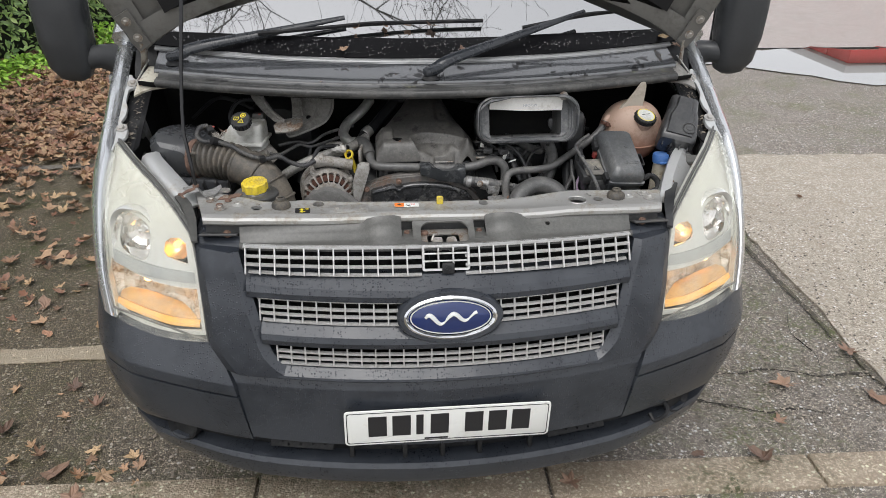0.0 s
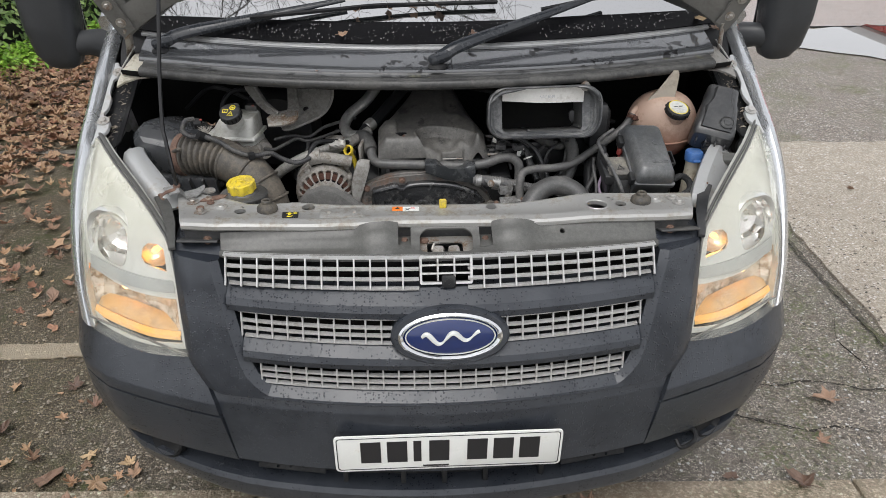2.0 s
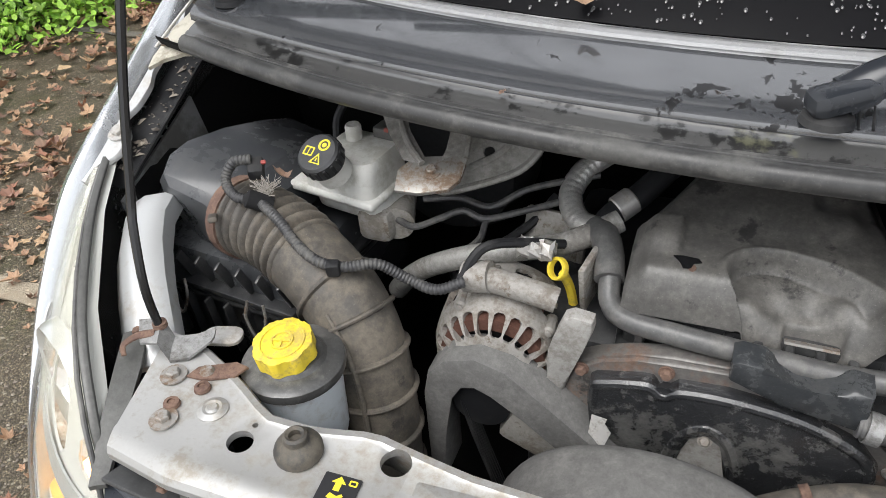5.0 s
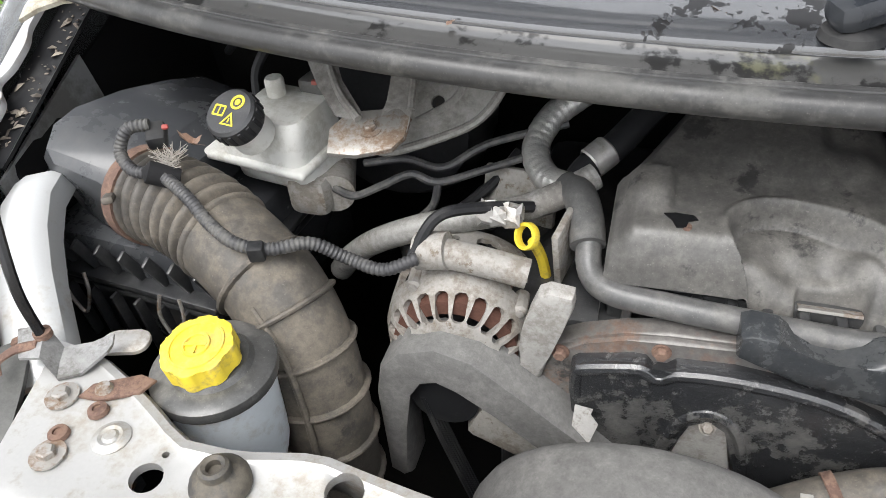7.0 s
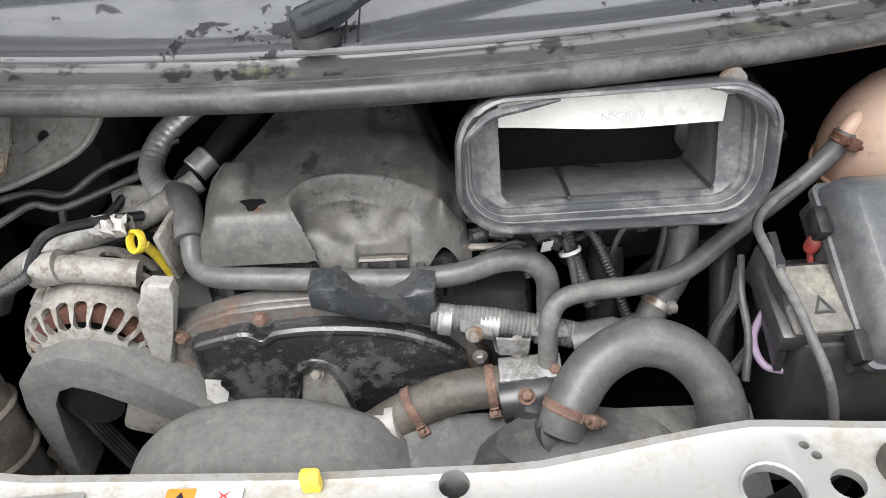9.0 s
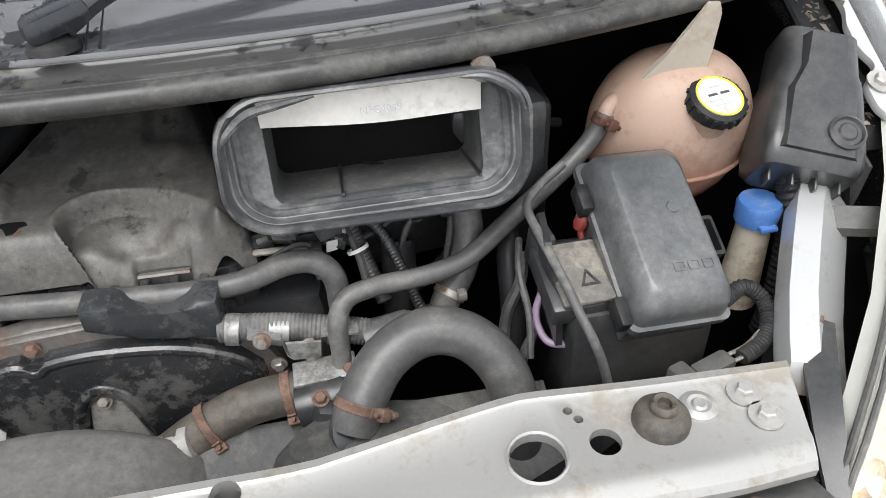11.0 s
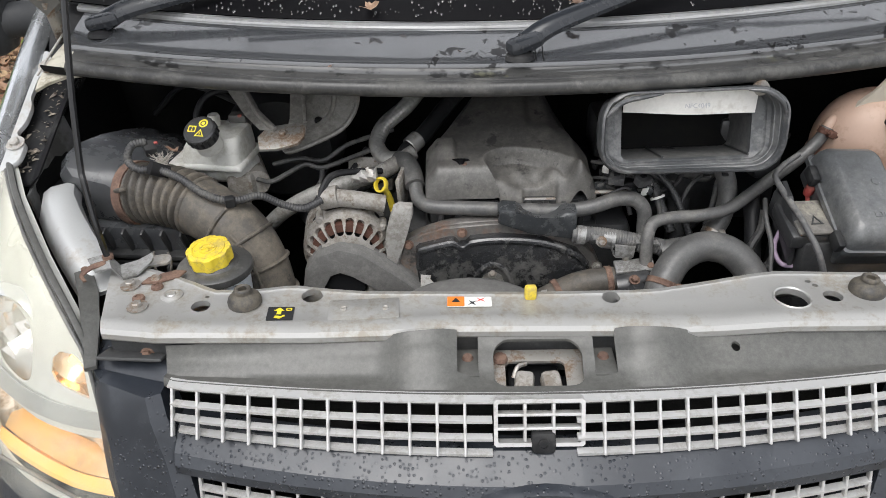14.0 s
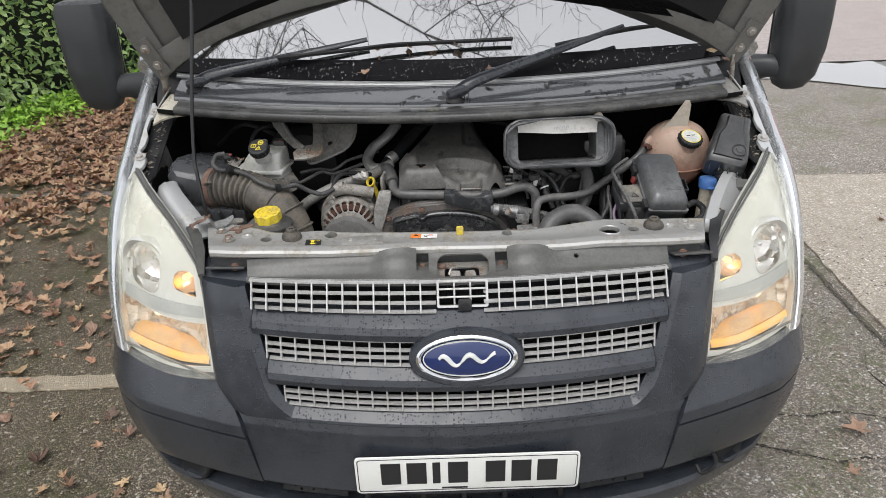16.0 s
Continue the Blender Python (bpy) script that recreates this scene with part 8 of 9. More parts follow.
# crumbs of leaf and dirt lying in the channels beside the wings
cr = random.Random(9)
cv, cf = [], []
for sx in (-1, 1):
    for _ in range(90):
        y = cr.uniform(2.87, 3.10)
        p = Vector((CX + sx * cr.uniform(0.812, 0.848), y, 1.0835 + 0.47 * (y - 2.80)))
        a, b = cr.uniform(0, 6.3), cr.choice((0.0015, 0.0025, 0.004, 0.007))
        d, e = Vector((math.cos(a), math.sin(a), cr.uniform(-0.5, 0.5))) * b, Vector((-math.sin(a), math.cos(a), cr.uniform(-0.4, 0.4))) * b * cr.uniform(0.15, 0.6)
        o = len(cv)
        cv += [tuple(p - d - e), tuple(p + d - e), tuple(p + d + e), tuple(p - d + e), tuple(p + Vector((0, 0, b * 0.6)))]
        cf += [(o, o + 1, o + 4), (o + 1, o + 2, o + 4), (o + 2, o + 3, o + 4), (o + 3, o, o + 4)]
me = bpy.data.meshes.new("bay_debris")
me.from_pydata(cv, [], cf)
DEBRIS = me

# ---- ground ----
def ground_mat(name, tone, stone, moss=None, wet=0.4, mould=False, pit_shade=0.35):
    """Worn wet asphalt or concrete: bound grains, shade painted into their gaps, damp patches and some moss."""
    m = bpy.data.materials.new(name)
    m.use_nodes = True
    nt = m.node_tree
    b = nt.nodes["Principled BSDF"]
    vec = nt.nodes.new("ShaderNodeTexCoord").outputs["Object"]
    v = nt.nodes.new("ShaderNodeTexVoronoi")
    v.inputs["Scale"].default_value = 150.0
    nt.links.new(vec, v.inputs["Vector"])
    sep = nt.nodes.new("ShaderNodeSeparateColor")
    nt.links.new(v.outputs["Color"], sep.inputs[0])
    col = mix_col(nt, ramp(nt, sep.outputs[0], 0.35, 0.95), tuple(c * 0.72 for c in tone), stone)
    # dark gaps between grains: cavity shade put into the colour
    gap = nt.nodes.new("ShaderNodeTexVoronoi")
    gap.feature = "DISTANCE_TO_EDGE"
    gap.inputs["Scale"].default_value = 150.0
    nt.links.new(vec, gap.inputs["Vector"])
    col = mix_col(nt, math_node(nt, "MULTIPLY", ramp(nt, gap.outputs["Distance"], 0.20, 0.03), pit_shade), col, tuple(c * 0.20 for c in tone))
    v2 = nt.nodes.new("ShaderNodeTexVoronoi")
    v2.inputs["Scale"].default_value = 70.0
    nt.links.new(vec, v2.inputs["Vector"])
    sep2 = nt.nodes.new("ShaderNodeSeparateColor")
    nt.links.new(v2.outputs["Color"], sep2.inputs[0])
    chip = math_node(nt, "MULTIPLY", ramp(nt, sep2.outputs[1], 0.86, 0.9), ramp(nt, v2.outputs["Distance"], 0.5, 0.3))
    col = mix_col(nt, math_node(nt, "MULTIPLY", chip, 0.85), col, tuple(min(0.8, c * 1.5) for c in stone))
    soil = ramp(nt, noise_tex(nt, vec, 9.0, 8.0, 0.75), 0.50, 0.62)
    col = mix_col(nt, math_node(nt, "MULTIPLY", soil, 0.40), col, (tone[0] * 0.50, tone[1] * 0.44, tone[2] * 0.38))
    damp = noise_tex(nt, vec, 1.6, 7.0, 0.6)
    col = mix_col(nt, math_node(nt, "MULTIPLY", ramp(nt, damp, 0.48, 0.7), 0.4), col, tuple(c * 0.62 for c in tone))
    if moss:
        g = math_node(nt, "MULTIPLY", ramp(nt, noise_tex(nt, vec, 1.4, 6.0, 0.7), 0.49, 0.62), ramp(nt, noise_tex(nt, vec, 60.0, 3.0), 0.4, 0.6))
        col = mix_col(nt, g, col, moss)
    if mould:
        # brown leaf mould trodden into the asphalt on the hedge side
        sx = nt.nodes.new("ShaderNodeSeparateXYZ")
        nt.links.new(vec, sx.inputs[0])
        edge = math_node(nt, "ADD", sx.outputs["X"], math_node(nt, "MULTIPLY", noise_tex(nt, vec, 1.2, 4.0), 1.0))
        col = mix_col(nt, ramp(nt, edge, 0.1, -0.7), col, (0.48, 0.44, 0.34), "MULTIPLY")
    nt.links.new(col, b.inputs["Base Color"])
    n = nt.nodes.new("ShaderNodeMapRange")
    n.inputs["To Min"].default_value, n.inputs["To Max"].default_value = 0.75, 0.75 - wet
    nt.links.new(damp, n.inputs["Value"])
    nt.links.new(n.outputs[0], b.inputs["Roughness"])
    h = math_node(nt, "MULTIPLY", v.outputs["Distance"], -0.0042)
    h = math_node(nt, "ADD", h, math_node(nt, "MULTIPLY", noise_tex(nt, vec, 35.0, 8.0, 0.75), 0.0075))
    bp = nt.nodes.new("ShaderNodeBump")
    bp.inputs["Distance"].default_value = 1.0
    nt.links.new(h, bp.inputs["Height"])
    nt.links.new(bp.outputs[0], b.inputs["Normal"])
    return m


asphalt = ground_mat("asphalt", (0.320, 0.284, 0.242), (0.70, 0.63, 0.545), (0.115, 0.135, 0.050), 0.42, True, 0.9)
concrete = ground_mat("concrete", (0.53, 0.465, 0.375), (0.70, 0.635, 0.54), None, 0.35)
pale_concrete = ground_mat("pale_concrete", (0.52, 0.46, 0.43), (0.58, 0.52, 0.49), None, 0.6)
kerb_stone = ground_mat("kerb_stone", (0.50, 0.405, 0.30), (0.62, 0.53, 0.41), (0.07, 0.075, 0.03), 0.4)
line_paint = ground_mat("line_paint", (0.55, 0.47, 0.35), (0.46, 0.39, 0.29), None, 0.2)
old_paint = ground_mat("old_paint", (0.34, 0.31, 0.26), (0.12, 0.11, 0.10), None, 0.2)

rnd = random.Random(11)


def ground_sheet():
    xs = [-3000, -400, -60, -20] + span(-8, 8, 40) + [20, 60, 400, 3000]
    ys = [-3000, -400, -60, -15] + span(-2, 14, 40) + [30, 80, 400, 3000]
    rows = [[(x, y, 0.006 * noise.noise((x * 0.9, y * 0.9, 0)) - 0.006 if -8 <= x <= 8 and -2 <= y <= 14 else -0.004) for x in xs] for y in ys]
    return loft(rows)


part("ground", ground_sheet(), asphalt, None, "wet worn asphalt car park", kind="structure")


def ragged(pts, step=0.12, amp=0.03, seed=1):
    """An outline broken up into a ragged edge."""
    r = random.Random(seed)
    out = []
    for a, b in zip(pts, pts[1:] + pts[:1]):
        n = max(1, int(math.hypot(b[0] - a[0], b[1] - a[1]) / step))
        n = min(n, 60)
        for k in range(n):
            t = k / n
            out.append((a[0] + (b[0] - a[0]) * t + (r.uniform(-amp, amp) if k else 0), a[1] + (b[1] - a[1]) * t + (r.uniform(-amp, amp) if k else 0)))
    return out


part("concrete_slab", prism(ragged([(1.84, 2.85), (1.88, 3.5), (1.92, 4.2), (1.95, 4.6), (2.0, 5.72), (9.0, 5.4), (9.0, 1.5), (1.9, 1.5)], 0.1, 0.018, 3), 0.016, 0, Matrix.Translation((0, 0, -0.008))), concrete, None, "buff concrete slab beside the asphalt", 0, kind="structure")
joint = [(1.84 + 0.02 * k / 6 + 0.012 * math.sin(5 * k), 2.86 + 0.475 * k) for k in range(7)]
part("slab_joint", prism(ragged([(x - 0.011, y) for x, y in joint] + [(x + 0.006, y) for x, y in reversed(joint)], 0.03, 0.007, 12), 0.003, 0, Matrix.Translation((0, 0, 0.0065))), ground_mat("joint_soil", (0.075, 0.066, 0.048), (0.14, 0.12, 0.09), (0.08, 0.085, 0.03), 0.3), None, "dark mossy joint along the slab edge", 0, kind="structure", category="joint")
part("far_slab", prism([(1.5, 9.28), (40, 9.28), (40, 60), (1.5, 60)], 0.012, 0, Matrix.Translation((0, 0, -0.006))), pale_concrete, None, "pale wet concrete yard", 0, kind="structure")
water = bpy.data.materials.new("water")
water.use_nodes = True
wb = water.node_tree.nodes["Principled BSDF"]
wb.inputs["Base Color"].default_value = (0.10, 0.09, 0.08, 1)
wb.inputs["Roughness"].default_value, wb.inputs["IOR"].default_value = 0.015, 2.2
wb.inputs["Coat Weight"].default_value, wb.inputs["Coat Roughness"].default_value, wb.inputs["Coat IOR"].default_value = 1.0, 0.01, 2.0
part("puddle", prism(ragged([(3.0, 9.25), (14, 9.25), (13, 7.2), (5.4, 7.3), (4.5, 7.75), (3.9, 8.3), (3.1, 8.6)], 0.22, 0.13, 5), 0.004, 0, Matrix.Translation((0, 0, 0.0035))), water, None, "still puddle reflecting the sky", 0, kind="structure")
part("yard_joint", rbox((40, 0.03, 0.004), 0, Matrix.Translation((21.4, 9.265, 0.007))), black_pad, None, "dark joint at the slab edge", 0, kind="structure")

# kerb edging stones
for i, (x0, x1) in enumerate([(-4.4, -3.45), (-3.445, -2.53), (-2.525, -1.53), (-1.525, -0.575), (-0.570, 0.377), (0.382, 1.297), (1.302, 2.21), (2.215, 3.13), (3.135, 4.05)]):
    skew = -0.041 * ((x0 + x1) / 2 + 0.5)
    bm = rbox((x1 - x0 - 0.006, 0.150, 0.10), 0.008)
    ob = part("kerb_stone", bm, kerb_stone, None, "flush concrete edging stone", 40, Matrix.Translation(((x0 + x1) / 2, 2.675 + skew * 0.8, -0.038 + 0.002 * (i % 3))) @ Euler((0, 0, radians(-2.3))).to_matrix().to_4x4(), group="edging stones", kind="structure", category="kerb")

# painted bay lines
part("painted_line", prism(ragged([(-3.8, 3.46), (-0.9, 3.495), (-0.9, 3.590), (-3.8, 3.565)], 0.05, 0.006, 8), 0.005, 0, Matrix.Translation((0, 0, -0.001))), line_paint, None, "worn cream painted bay line", 0, kind="structure", category="road marking")
part("painted_line", prism(ragged([(-4.6, 5.74), (-1.2, 5.75), (-1.2, 5.83), (-4.6, 5.80)], 0.05, 0.012, 9), 0.005, 0, Matrix.Translation((0, 0, -0.001))), old_paint, None, "faded painted bay line under leaves", 0, kind="structure", category="road marking")

# ---- cracks, grit and fallen leaves ----
crack_soil = surf("crack_soil", (0.030, 0.027, 0.023), 0.9, dirt=(0.055, 0.050, 0.040), dirt_amt=0.5, dirt_scale=40, bump=0.3)
for pts, w in (([(1.10, 3.20), (1.28, 3.17), (1.45, 3.19), (1.62, 3.13), (1.84, 3.14)], 0.026), ([(1.02, 3.03), (1.14, 2.99), (1.28, 2.93), (1.40, 2.94), (1.52, 2.90)], 0.026), ([(1.62, 3.13), (1.68, 3.28), (1.66, 3.44), (1.74, 3.62)], 0.008)):
    p = smooth_path([(x, y, 0) for x, y in pts], 22)
    cr = random.Random(len(pts))
    wig = [0.012 * noise.noise((q.x * 14, q.y * 14, 1.0)) + 0.005 * noise.noise((q.x * 60, q.y * 60, 7.0)) for q in p]
    left = [(q.x, q.y + k + w * cr.uniform(0.05, 1.0) * abs(noise.noise((q.x * 9, 2, 2)))) for q, k in zip(p, wig)]
    right = [(q.x, q.y + k - 0.001 - w * cr.uniform(0.05, 1.0) * abs(noise.noise((q.x * 11, 5, 2)))) for q, k in zip(p, wig)]
    part("crack", prism(left + list(reversed(right)), 0.0025, 0, Matrix.Translation((0, 0, -0.0005))), crack_soil, None, "dark crack in the asphalt", 0, kind="structure", category="crack")


def stuff_mesh(name, verts, faces, material, label, category):
    me = bpy.data.meshes.new(name)
    me.from_pydata(verts, [], faces)
    return place(name, me, material, None, label, 0, category=category, kind="stuff")


def varied(name, colours, rough=0.6, per_object=False, bump=0.2, transl=0.0):
    """Leaves and stones: one colour a piece, out of a range, with veins or grain."""
    m = bpy.data.materials.new(name)
    m.use_nodes = True
    nt = m.node_tree
    b = nt.nodes["Principled BSDF"]
    src = nt.nodes.new("ShaderNodeObjectInfo").outputs["Random"] if per_object else nt.nodes.new("ShaderNodeNewGeometry").outputs["Random Per Island"]
    r = nt.nodes.new("ShaderNodeValToRGB")
    r.color_ramp.elements[0].color, r.color_ramp.elements[1].color = (*colours[0], 1), (*colours[-1], 1)
    for i, c in enumerate(colours[1:-1]):
        e = r.color_ramp.elements.new((i + 1) / (len(colours) - 1))
        e.color = (*c, 1)
    nt.links.new(src, r.inputs[0])
    vec = nt.nodes.new("ShaderNodeTexCoord").outputs["Object"]
    f = noise_tex(nt, vec, 55.0, 6.0, 0.7)
    col = mix_col(nt, 1.0, r.outputs[0], mix_col(nt, f, (0.45,) * 3, (1.5,) * 3), "MULTIPLY")
    nt.links.new(col, b.inputs["Base Color"])
    b.inputs["Roughness"].default_value = rough
    bp = nt.nodes.new("ShaderNodeBump")
    bp.inputs["Distance"].default_value = 0.004 * bump
    nt.links.new(f, bp.inputs["Height"])
    nt.links.new(bp.outputs[0], b.inputs["Normal"])
    return m


BROWNS = [(0.156, 0.094, 0.060), (0.354, 0.214, 0.130), (0.458, 0.302, 0.182), (0.250, 0.130, 0.083), (0.520, 0.374, 0.218), (0.354, 0.172, 0.110), (0.125, 0.081, 0.058)]
litter = varied("leaf_litter", BROWNS, 0.5)
single = varied("single_leaf", [(0.12, 0.075, 0.055), (0.25, 0.155, 0.105), (0.34, 0.225, 0.15), (0.19, 0.105, 0.075), (0.42, 0.30, 0.15), (0.28, 0.17, 0.12)], 0.5, per_object=True)
grit_mat = varied("grit", [(0.07, 0.062, 0.054), (0.20, 0.172, 0.142), (0.42, 0.37, 0.30), (0.12, 0.10, 0.082), (0.26, 0.22, 0.18)], 0.6)


def leaf_shape(r, size, lobes=5, curl=0.3):
    """A lobed leaf lying loosely: middle, inner ring and toothed rim, folded along its rib and crumpled."""
    tips = []
    for k in range(lobes):
        a = radians(-132 + 264 * k / (lobes - 1)) + r.uniform(-0.12, 0.12)
        long = size * (1.12 - 0.42 * abs(k - (lobes - 1) / 2) / ((lobes - 1) / 2)) * r.uniform(0.85, 1.12)
        w = 0.50 * 264 / (lobes - 1)
        for da, k2 in ((-w, r.uniform(0.40, 0.55)), (-w * 0.52, r.uniform(0.62, 0.80)), (-w * 0.2, r.uniform(0.72, 0.84)), (0.0, 1.0), (w * 0.2, r.uniform(0.72, 0.84)), (w * 0.52, r.uniform(0.62, 0.80))):
            tips.append((a + radians(da), long * k2))
    tips.append((math.pi, size * 0.12))
    fold, roll, twist = r.uniform(0.1, 0.9) * curl, r.uniform(-0.4, 1.0) * curl / size, r.uniform(-1, 1) * curl / size
    ph = r.uniform(0, 6)

    def lift(x, y):
        return 0.004 + abs(fold * abs(y) + roll * x * x + twist * x * y + 0.10 * size * math.sin(x * 160 + ph) * math.sin(y * 140 + ph))

    n = len(tips)
    verts = [(0, 0, 0.004)]
    for part_r in (0.5, 1.0):
        verts += [(d * part_r * math.cos(a), d * part_r * math.sin(a), lift(d * part_r * math.cos(a), d * part_r * math.sin(a))) for a, d in tips]
    faces = [(0, 1 + i, 1 + (i + 1) % n) for i in range(n)] + [(1 + i, 1 + n + i, 1 + n + (i + 1) % n, 1 + (i + 1) % n) for i in range(n)]
    st = len(verts)
    verts += [(-size * 0.1, -0.001, 0.005), (-size * 0.1, 0.001, 0.005), (-size * 0.95, 0.006, 0.010), (-size * 0.95, 0.004, 0.010)]
    faces.append((st, st + 1, st + 2, st + 3))
    return verts, faces


lr = random.Random(21)
shapes = [leaf_shape(lr, 0.046, 5 if i % 3 else 3, 0.35 + 0.07 * i) for i in range(12)]


def scatter(count, spot, smin, smax, r, lift=0.0):
    verts, faces = [], []
    for _ in range(count):
        p = spot(r)
        if p is None:
            continue
        v, f = shapes[r.randrange(len(shapes))]
        k = r.uniform(smin, smax)
        m = Matrix.Translation((*p, r.uniform(0, lift))) @ Euler((r.gauss(0, 0.18), r.gauss(0, 0.18), r.uniform(0, 6.28))).to_matrix().to_4x4() @ Matrix.Scale(k, 4)
        o = len(verts)
        verts += [tuple(m @ Vector(q)) for q in v]
        faces += [tuple(o + i for i in q) for q in f]
    return verts, faces


def dense_spot(r):
    x, y = r.uniform(-4.6, -0.98), r.uniform(3.5, 10.5)
    d = min(1.0, max(0.0, (y - 3.4) / 2.4)) * min(1.0, max(0.35, (-x - 0.9) / 1.0))
    if noise.noise((x * 0.9, y * 0.9, 3.0)) < 0.08 and y < 5.9:
        d *= 0.28
    if 5.68 < y < 5.90:
        d *= 0.35
    return (x, y) if r.random() < d else None


def thin_spot(r):
    x, y = r.uniform(-3.6, -0.95), r.uniform(2.3, 5.0)
    return (x, y) if noise.noise((x * 1.3, y * 1.3, 9.0)) > r.uniform(-0.6, 0.5) else None


v, f = scatter(13500, dense_spot, 0.6, 1.3, lr, 0.03)
stuff_mesh("leaf_litter", v, f, litter, "brown wet fallen leaves covering the ground", "leaves")
v, f = scatter(900, thin_spot, 0.2, 0.85, lr)
stuff_mesh("scattered_leaves", v, f, litter, "thinly scattered brown leaves", "leaves")
leaf_meshes = []
for v, f in shapes:
    me = bpy.data.meshes.new("fallen_leaf")
    me.from_pydata(v, [], f)
    leaf_meshes.append(me)
SPOTS = [(-1.255, 2.83, 0, 1.3), (-1.09, 2.81, 0, 1.1), (-1.34, 3.30, 0, 1.0), (-1.667, 3.93, 0, 1.1), (-2.0, 4.40, 0, 1.3), (1.44, 3.08, 0, 1.4), (1.139, 2.675, 0.012, 1.3), (1.824, 3.262, 0.010, 1.3),
         (-0.98, 2.84, 0, 0.9), (-1.42, 2.80, 0.012, 1.0), (-1.22, 3.18, 0, 0.9), (-1.5, 3.05, 0, 1.2), (-1.75, 3.3, 0, 1.2), (0.72, 2.60, 0, 1.1), (0.45, 2.63, 0.012, 1.2), (1.75, 2.98, 0, 1.3), (1.30, 2.87, 0, 0.8), (-1.62, 2.95, 0, 1.3), (-1.85, 3.6, 0, 1.1), (1.05, 2.46, 0, 1.3), (-1.3, 4.0, 0, 1.1), (2.3, 3.6, 0.012, 0.7), (2.9, 4.4, 0.012, 0.6), (2.5, 4.9, 0.012, 0.6), (0.93, 2.72, 0.012, 0.7), (-1.15, 2.70, 0.012, 1.0)]
for i, (x, y, z, k) in enumerate(SPOTS):
    place("fallen_leaf", leaf_meshes[i % len(leaf_meshes)], single, None, "brown curled fallen leaf on the ground", 0, basis=pose(x, y, z, lr.uniform(-12, 12), lr.uniform(-12, 12), lr.uniform(0, 360)) @ Matrix.Scale(k, 4), group="fallen leaves", category="leaf")
for i, (x, y, z, k) in enumerate(((-0.30, 2.902, 1.280, 0.16), (-0.087, 2.925, 1.290, 0.18), (-0.20, 3.055, 1.395, 0.42), (-0.12, 3.06, 1.40, 0.38), (-0.05, 3.06, 1.40, 0.36), (0.02, 3.055, 1.40, 0.45), (-0.24, 2.998, 1.345, 0.4), (0.10, 2.995, 1.345, 0.35), (0.745, 3.10, 1.36, 0.8), (0.775, 3.08, 1.335, 0.6), (-0.572, 2.872, 1.150, 0.35))):
    place("fallen_leaf", leaf_meshes[(3 * i) % len(leaf_meshes)], single, None, "small brown leaf caught on the van", 0, basis=pose(x, y, z, 25 if y > 2.98 else 10, lr.uniform(-10, 10), lr.uniform(0, 360)) @ Matrix.Scale(k, 4), group="leaves on the van", category="leaf")
verts, faces = [], []
gr = random.Random(5)
for _ in range(22000):
    if gr.random() < 0.33:
        x, y = gr.uniform(-2.8, -0.85), gr.uniform(2.2, 4.6)
    else:
        x, y = gr.triangular(0.75, 3.2, 1.3), gr.triangular(2.2, 5.2, 2.9)
    s = gr.choice((0.0018, 0.0022, 0.0025, 0.003, 0.003, 0.0035, 0.0045, 0.0075))
    o = len(verts)
    z = 0.009 if x > 1.8 else 0.001
    verts += [(x + s * gr.uniform(0.7, 1.3), y, z), (x, y + s * gr.uniform(0.7, 1.3), z), (x - s * gr.uniform(0.7, 1.3), y, z), (x, y - s * gr.uniform(0.7, 1.3), z), (x + s * gr.uniform(-0.3, 0.3), y, z + s * 0.6)]
    faces += [(o, o + 1, o + 4), (o + 1, o + 2, o + 4), (o + 2, o + 3, o + 4), (o + 3, o, o + 4)]
stuff_mesh("grit", verts, faces, grit_mat, "loose grit on the asphalt", "grit")

place("bay_debris", DEBRIS, grit_mat, None, "grey crumbs of dirt in the wing channels", 0, category="debris", kind="stuff")

# ---- hedge and verge ----
HEDGE = [(-6.2, 3.0, 0), (-5.1, 4.6, 0), (-4.6, 5.8, 0), (-4.2, 7.0, 0), (-3.75, 8.4, 0), (-3.0, 10.0, 0), (-1.6, 11.6, 0), (0.6, 12.6, 0)]
hl = smooth_path(HEDGE, 8)
hedge_leaf = varied("hedge_leaf", [(0.128, 0.217, 0.075), (0.269, 0.404, 0.135), (0.389, 0.553, 0.187), (0.179, 0.299, 0.108), (0.538, 0.688, 0.261)], 0.24)
verge_leaf = varied("verge_leaf", [(0.189, 0.362, 0.051), (0.319, 0.580, 0.072), (0.435, 0.681, 0.102), (0.145, 0.246, 0.051)], 0.5)
hr = random.Random(8)


def blades(count, spot, smin, smax, r, wide=0.45):
    verts, faces = [], []
    for _ in range(count):
        p, nrm = spot(r)
        k = r.uniform(smin, smax)
        q = nrm.to_track_quat("Z", "Y").to_matrix().to_4x4()
        m = Matrix.Translation(p) @ q @ Euler((r.gauss(0, 0.5), r.gauss(0, 0.5), r.uniform(0, 6.28))).to_matrix().to_4x4()
        o = len(verts)
        for x, y, z in ((-0.5, 0, 0), (-0.15, wide * 0.5, 0.06), (0.25, wide * 0.42, 0.05), (0.55, 0, -0.04), (0.25, -wide * 0.42, 0.05), (-0.15, -wide * 0.5, 0.06), (0.05, 0, -0.02)):
            verts.append(tuple(m @ Vector((x * k, y * k, z * k))))
        faces += [(o, o + 6, o + 1), (o + 1, o + 6, o + 2), (o + 2, o + 6, o + 3), (o + 3, o + 6, o + 4), (o + 4, o + 6, o + 5), (o + 5, o + 6, o)]
    return verts, faces


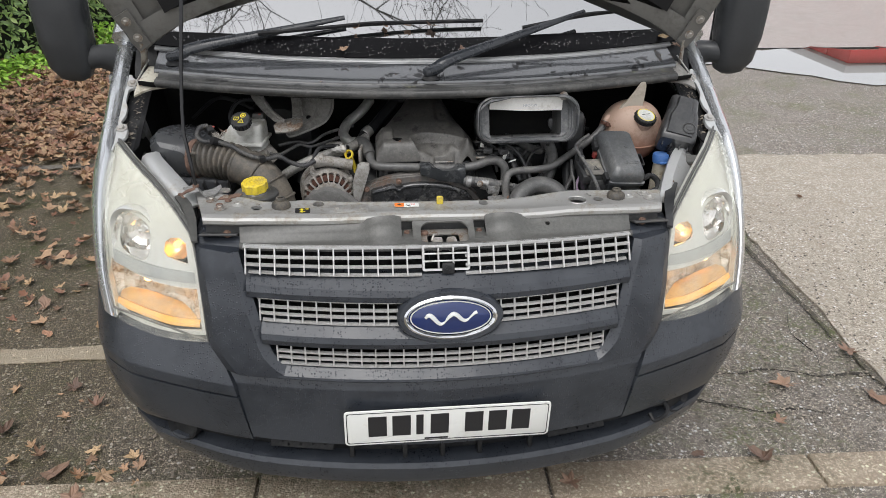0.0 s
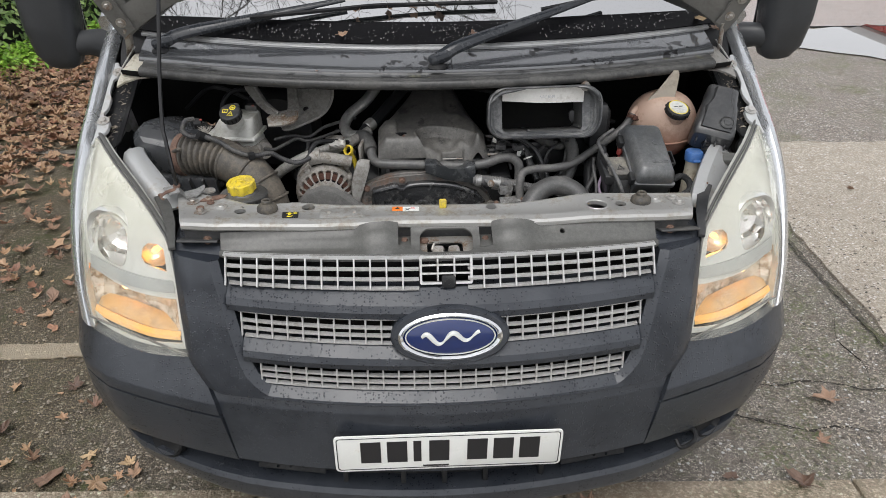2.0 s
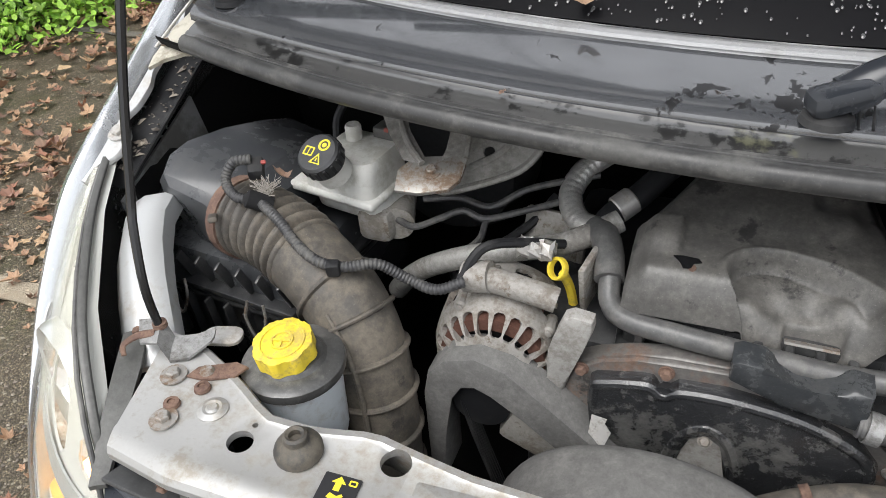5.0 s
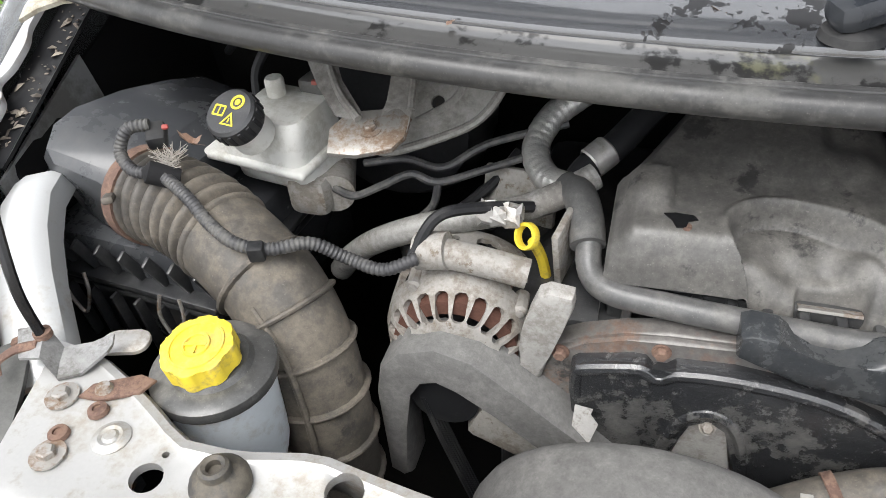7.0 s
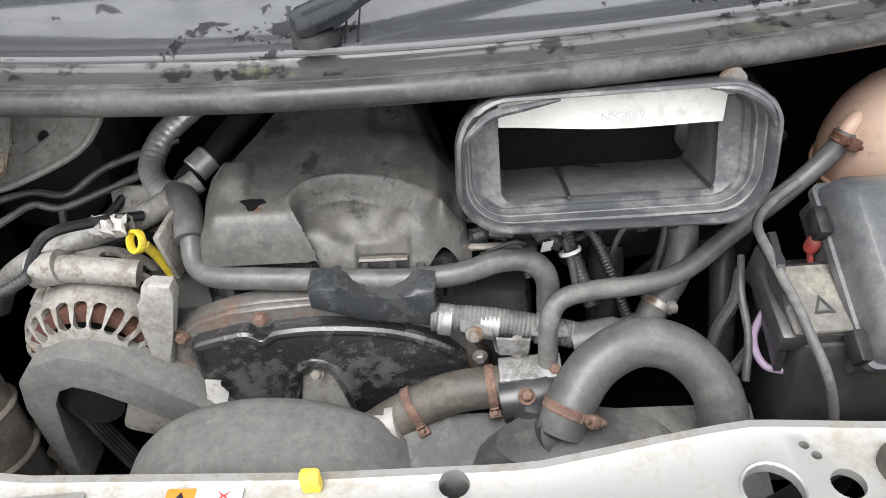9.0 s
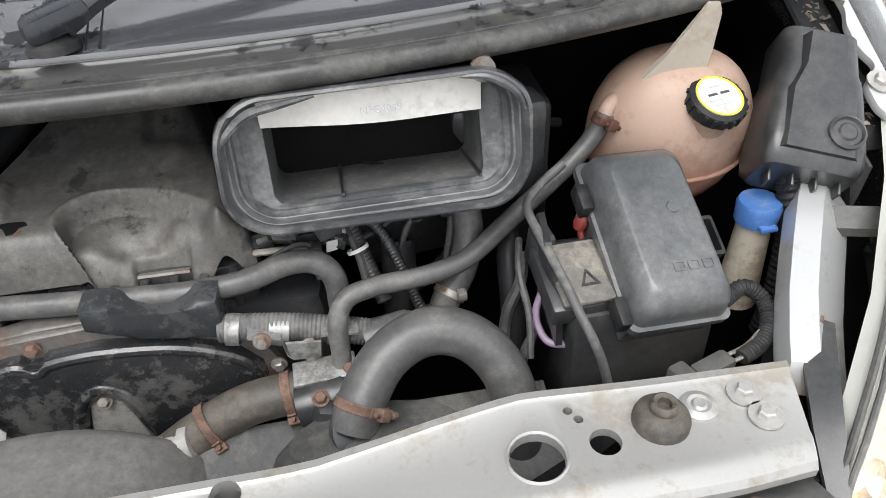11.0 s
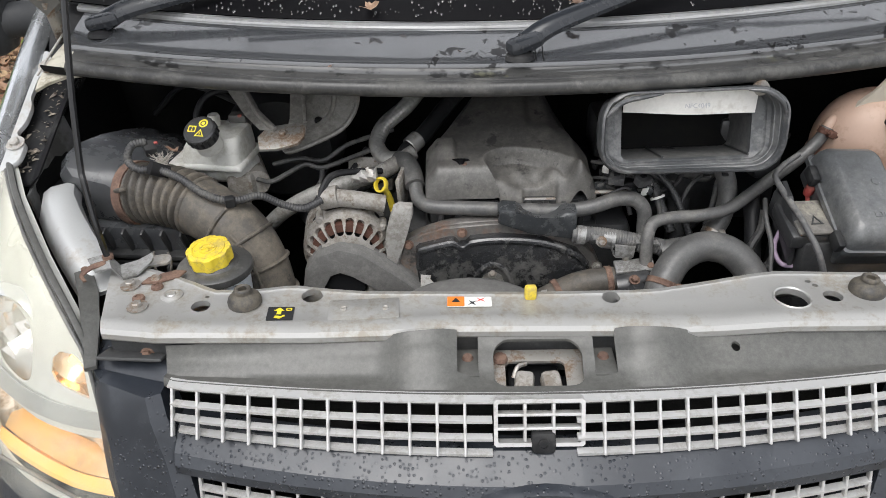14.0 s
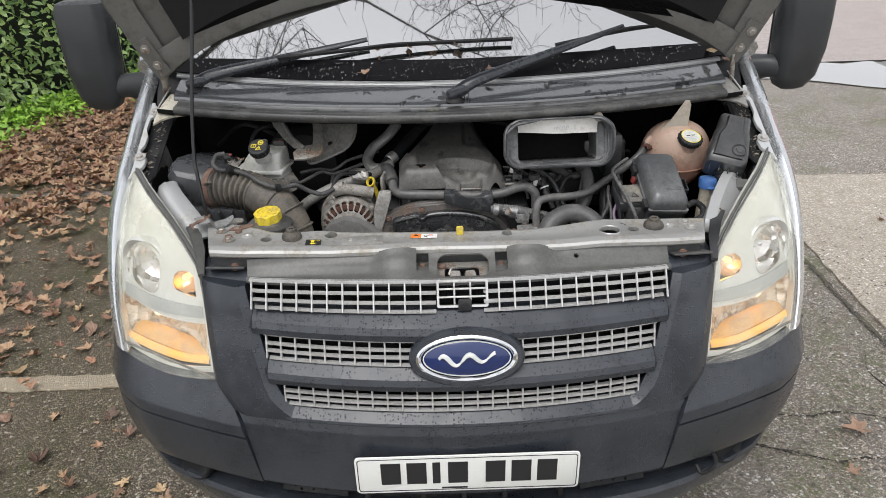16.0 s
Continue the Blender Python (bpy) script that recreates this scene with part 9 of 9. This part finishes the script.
def hedge_spot(r):
    i = r.randrange(len(hl) - 1)
    a, b = hl[i], hl[i + 1]
    t = (b - a).normalized()
    out = Vector((t.y, -t.x, 0))
    z = r.uniform(0.0, 2.3)
    bulge = 0.16 * noise.noise((a.x * 1.3, a.y * 1.3, z * 1.6)) + 0.06 * noise.noise((a.x * 5, a.y * 5, z * 5))
    return a.lerp(b, r.random()) + out * (bulge - r.random() ** 2 * 0.25 + 0.05) + Vector((0, 0, z)), (out + Vector((0, 0, 0.7))).normalized()


def verge_spot(r):
    i = r.randrange(6, 44)
    a, b = hl[i], hl[i + 1]
    t = (b - a).normalized()
    out = Vector((t.y, -t.x, 0))
    d = abs(r.gauss(0, 0.22)) + 0.05
    clump = noise.noise((a.x * 1.5, a.y * 1.5, 4.0))
    h = max(0.02, (0.20 + 0.18 * clump) * r.random() * (1 - d / 0.9))
    return a.lerp(b, r.random()) + out * d + Vector((0, 0, h)), Vector((r.uniform(-0.4, 0.4), r.uniform(-0.4, 0.4), 1)).normalized()


v, f = blades(15000, hedge_spot, 0.05, 0.10, hr)
stuff_mesh("hedge", v, f, hedge_leaf, "dark glossy evergreen hedge", "hedge")
# near-black hull: shade within the leaves put into the colour
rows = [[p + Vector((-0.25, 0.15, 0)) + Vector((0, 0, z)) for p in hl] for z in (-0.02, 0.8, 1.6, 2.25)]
part("hedge_core", slab(rows, (-0.4, 0.3, 0)), varied("hedge_core", [(0.008, 0.014, 0.006), (0.012, 0.02, 0.008)], 0.8), None, "near-black hull for the shade inside the hedge", 0, category="hedge", kind="stuff")
v, f = blades(7500, verge_spot, 0.03, 0.075, hr, 0.6)
stuff_mesh("verge_plants", v, f, verge_leaf, "bright green weeds along the hedge foot", "weeds")

# ---- bare tree that overhangs the van ----
bark = surf("bark", (0.035, 0.030, 0.026), 0.85, dirt=(0.06, 0.058, 0.045), dirt_amt=0.5, bump=0.6)
tr = random.Random(14)
tree = thing("bare_tree", (-5.6, 3.6, 0.0), "leafless tree with a wide spread of dark twigs", "tree")
part("trunk", tube([(-5.6, 3.6, -0.05), (-5.55, 3.62, 1.2), (-5.4, 3.6, 2.6), (-5.15, 3.55, 3.8)], 0.19, 10, 5, lambda s: 1.2 - 0.45 * s), bark, tree, "dark tapered trunk")


def limb(p, d, length, r, level, out):
    pts = [p]
    q, dd = p.copy(), d.normalized()
    n = 4
    for _ in range(n):
        dd = (dd + Vector((tr.gauss(0, 0.22), tr.gauss(0, 0.22), tr.gauss(0.02, 0.16)))).normalized()
        q = q + dd * (length / n)
        pts.append(q.copy())
    out.append((pts, r))
    if level > 0:
        for k in range(5 if level > 1 else 6):
            i = tr.randrange(1, n + 1)
            side = Vector((tr.gauss(0, 1), tr.gauss(0, 1), tr.gauss(0.15, 0.6))).normalized()
            limb(pts[i], (dd * 0.55 + side * 0.8), length * tr.uniform(0.42, 0.62), r * 0.48, level - 1, out)


limbs = []
for d, ln, r, lv in (((1.0, 0.10, 0.50), 4.3, 0.036, 4), ((1.0, 0.0, 0.72), 4.6, 0.036, 4), ((0.9, 0.30, 0.58), 4.4, 0.036, 4), ((0.2, 0.9, 0.8), 3.6, 0.05, 3), ((-0.8, -0.2, 0.9), 3.4, 0.06, 3), ((0.95, -0.25, 0.35), 3.8, 0.034, 4)):
    limb(Vector((-5.15, 3.55, 3.7)), Vector(d), ln, r, lv, limbs)
cv, cf = [], []
for pts, r in limbs:
    seg = 5 if r > 0.03 else 3
    rows = []
    for i, p in enumerate(pts):
        t = (pts[min(i + 1, len(pts) - 1)] - pts[max(0, i - 1)]).normalized()
        u = t.orthogonal().normalized()
        w = t.cross(u)
        k = max(0.0024, r * (1 - 0.7 * i / (len(pts) - 1)))
        rows.append([p + k * (math.cos(6.283 * j / seg) * u + math.sin(6.283 * j / seg) * w) for j in range(seg)])
    o = len(cv)
    cv += [tuple(q) for row in rows for q in row]
    for i in range(len(rows) - 1):
        for j in range(seg):
            a, b = o + i * seg + j, o + i * seg + (j + 1) % seg
            cf.append((a, b, b + seg, a + seg))
me = bpy.data.meshes.new("crown")
me.from_pydata(cv, [], cf)
place("crown", me, bark, tree, "bare dark branches and twigs", 0, kind="stuff")

# ---- red building across the yard, seen in the puddle ----
red_wall = surf("red_wall", (0.50, 0.035, 0.03), 0.45, dirt=(0.40, 0.03, 0.025), dirt_amt=0.4, dirt_scale=0.6, grain=0.04, bump=0.0)
grey_trim = surf("grey_trim", (0.42, 0.42, 0.42), 0.5, bump=0.0)
bld = thing("warehouse", (24.5, 38.0, 0.0), "red clad warehouse with a grey roof edge", "building")
part("wall", rbox((12.0, 22.0, 4.6), 0.02, at(24.5, 39.0, 2.3)), red_wall, bld, "red sheet cladding")
part("roof", rbox((12.4, 22.4, 0.30), 0.02, at(24.5, 39.0, 4.78)), grey_trim, bld, "grey roof edge")
part("door", rbox((0.12, 3.6, 3.4), 0.01, at(18.47, 36.0, 1.7)), grey_trim, bld, "grey roller door")
for k in range(9):
    part("panel_joint", rbox((0.05, 0.10, 4.55), 0.0, at(18.48, 29.5 + 2.4 * k, 2.28)), red_wall, bld)
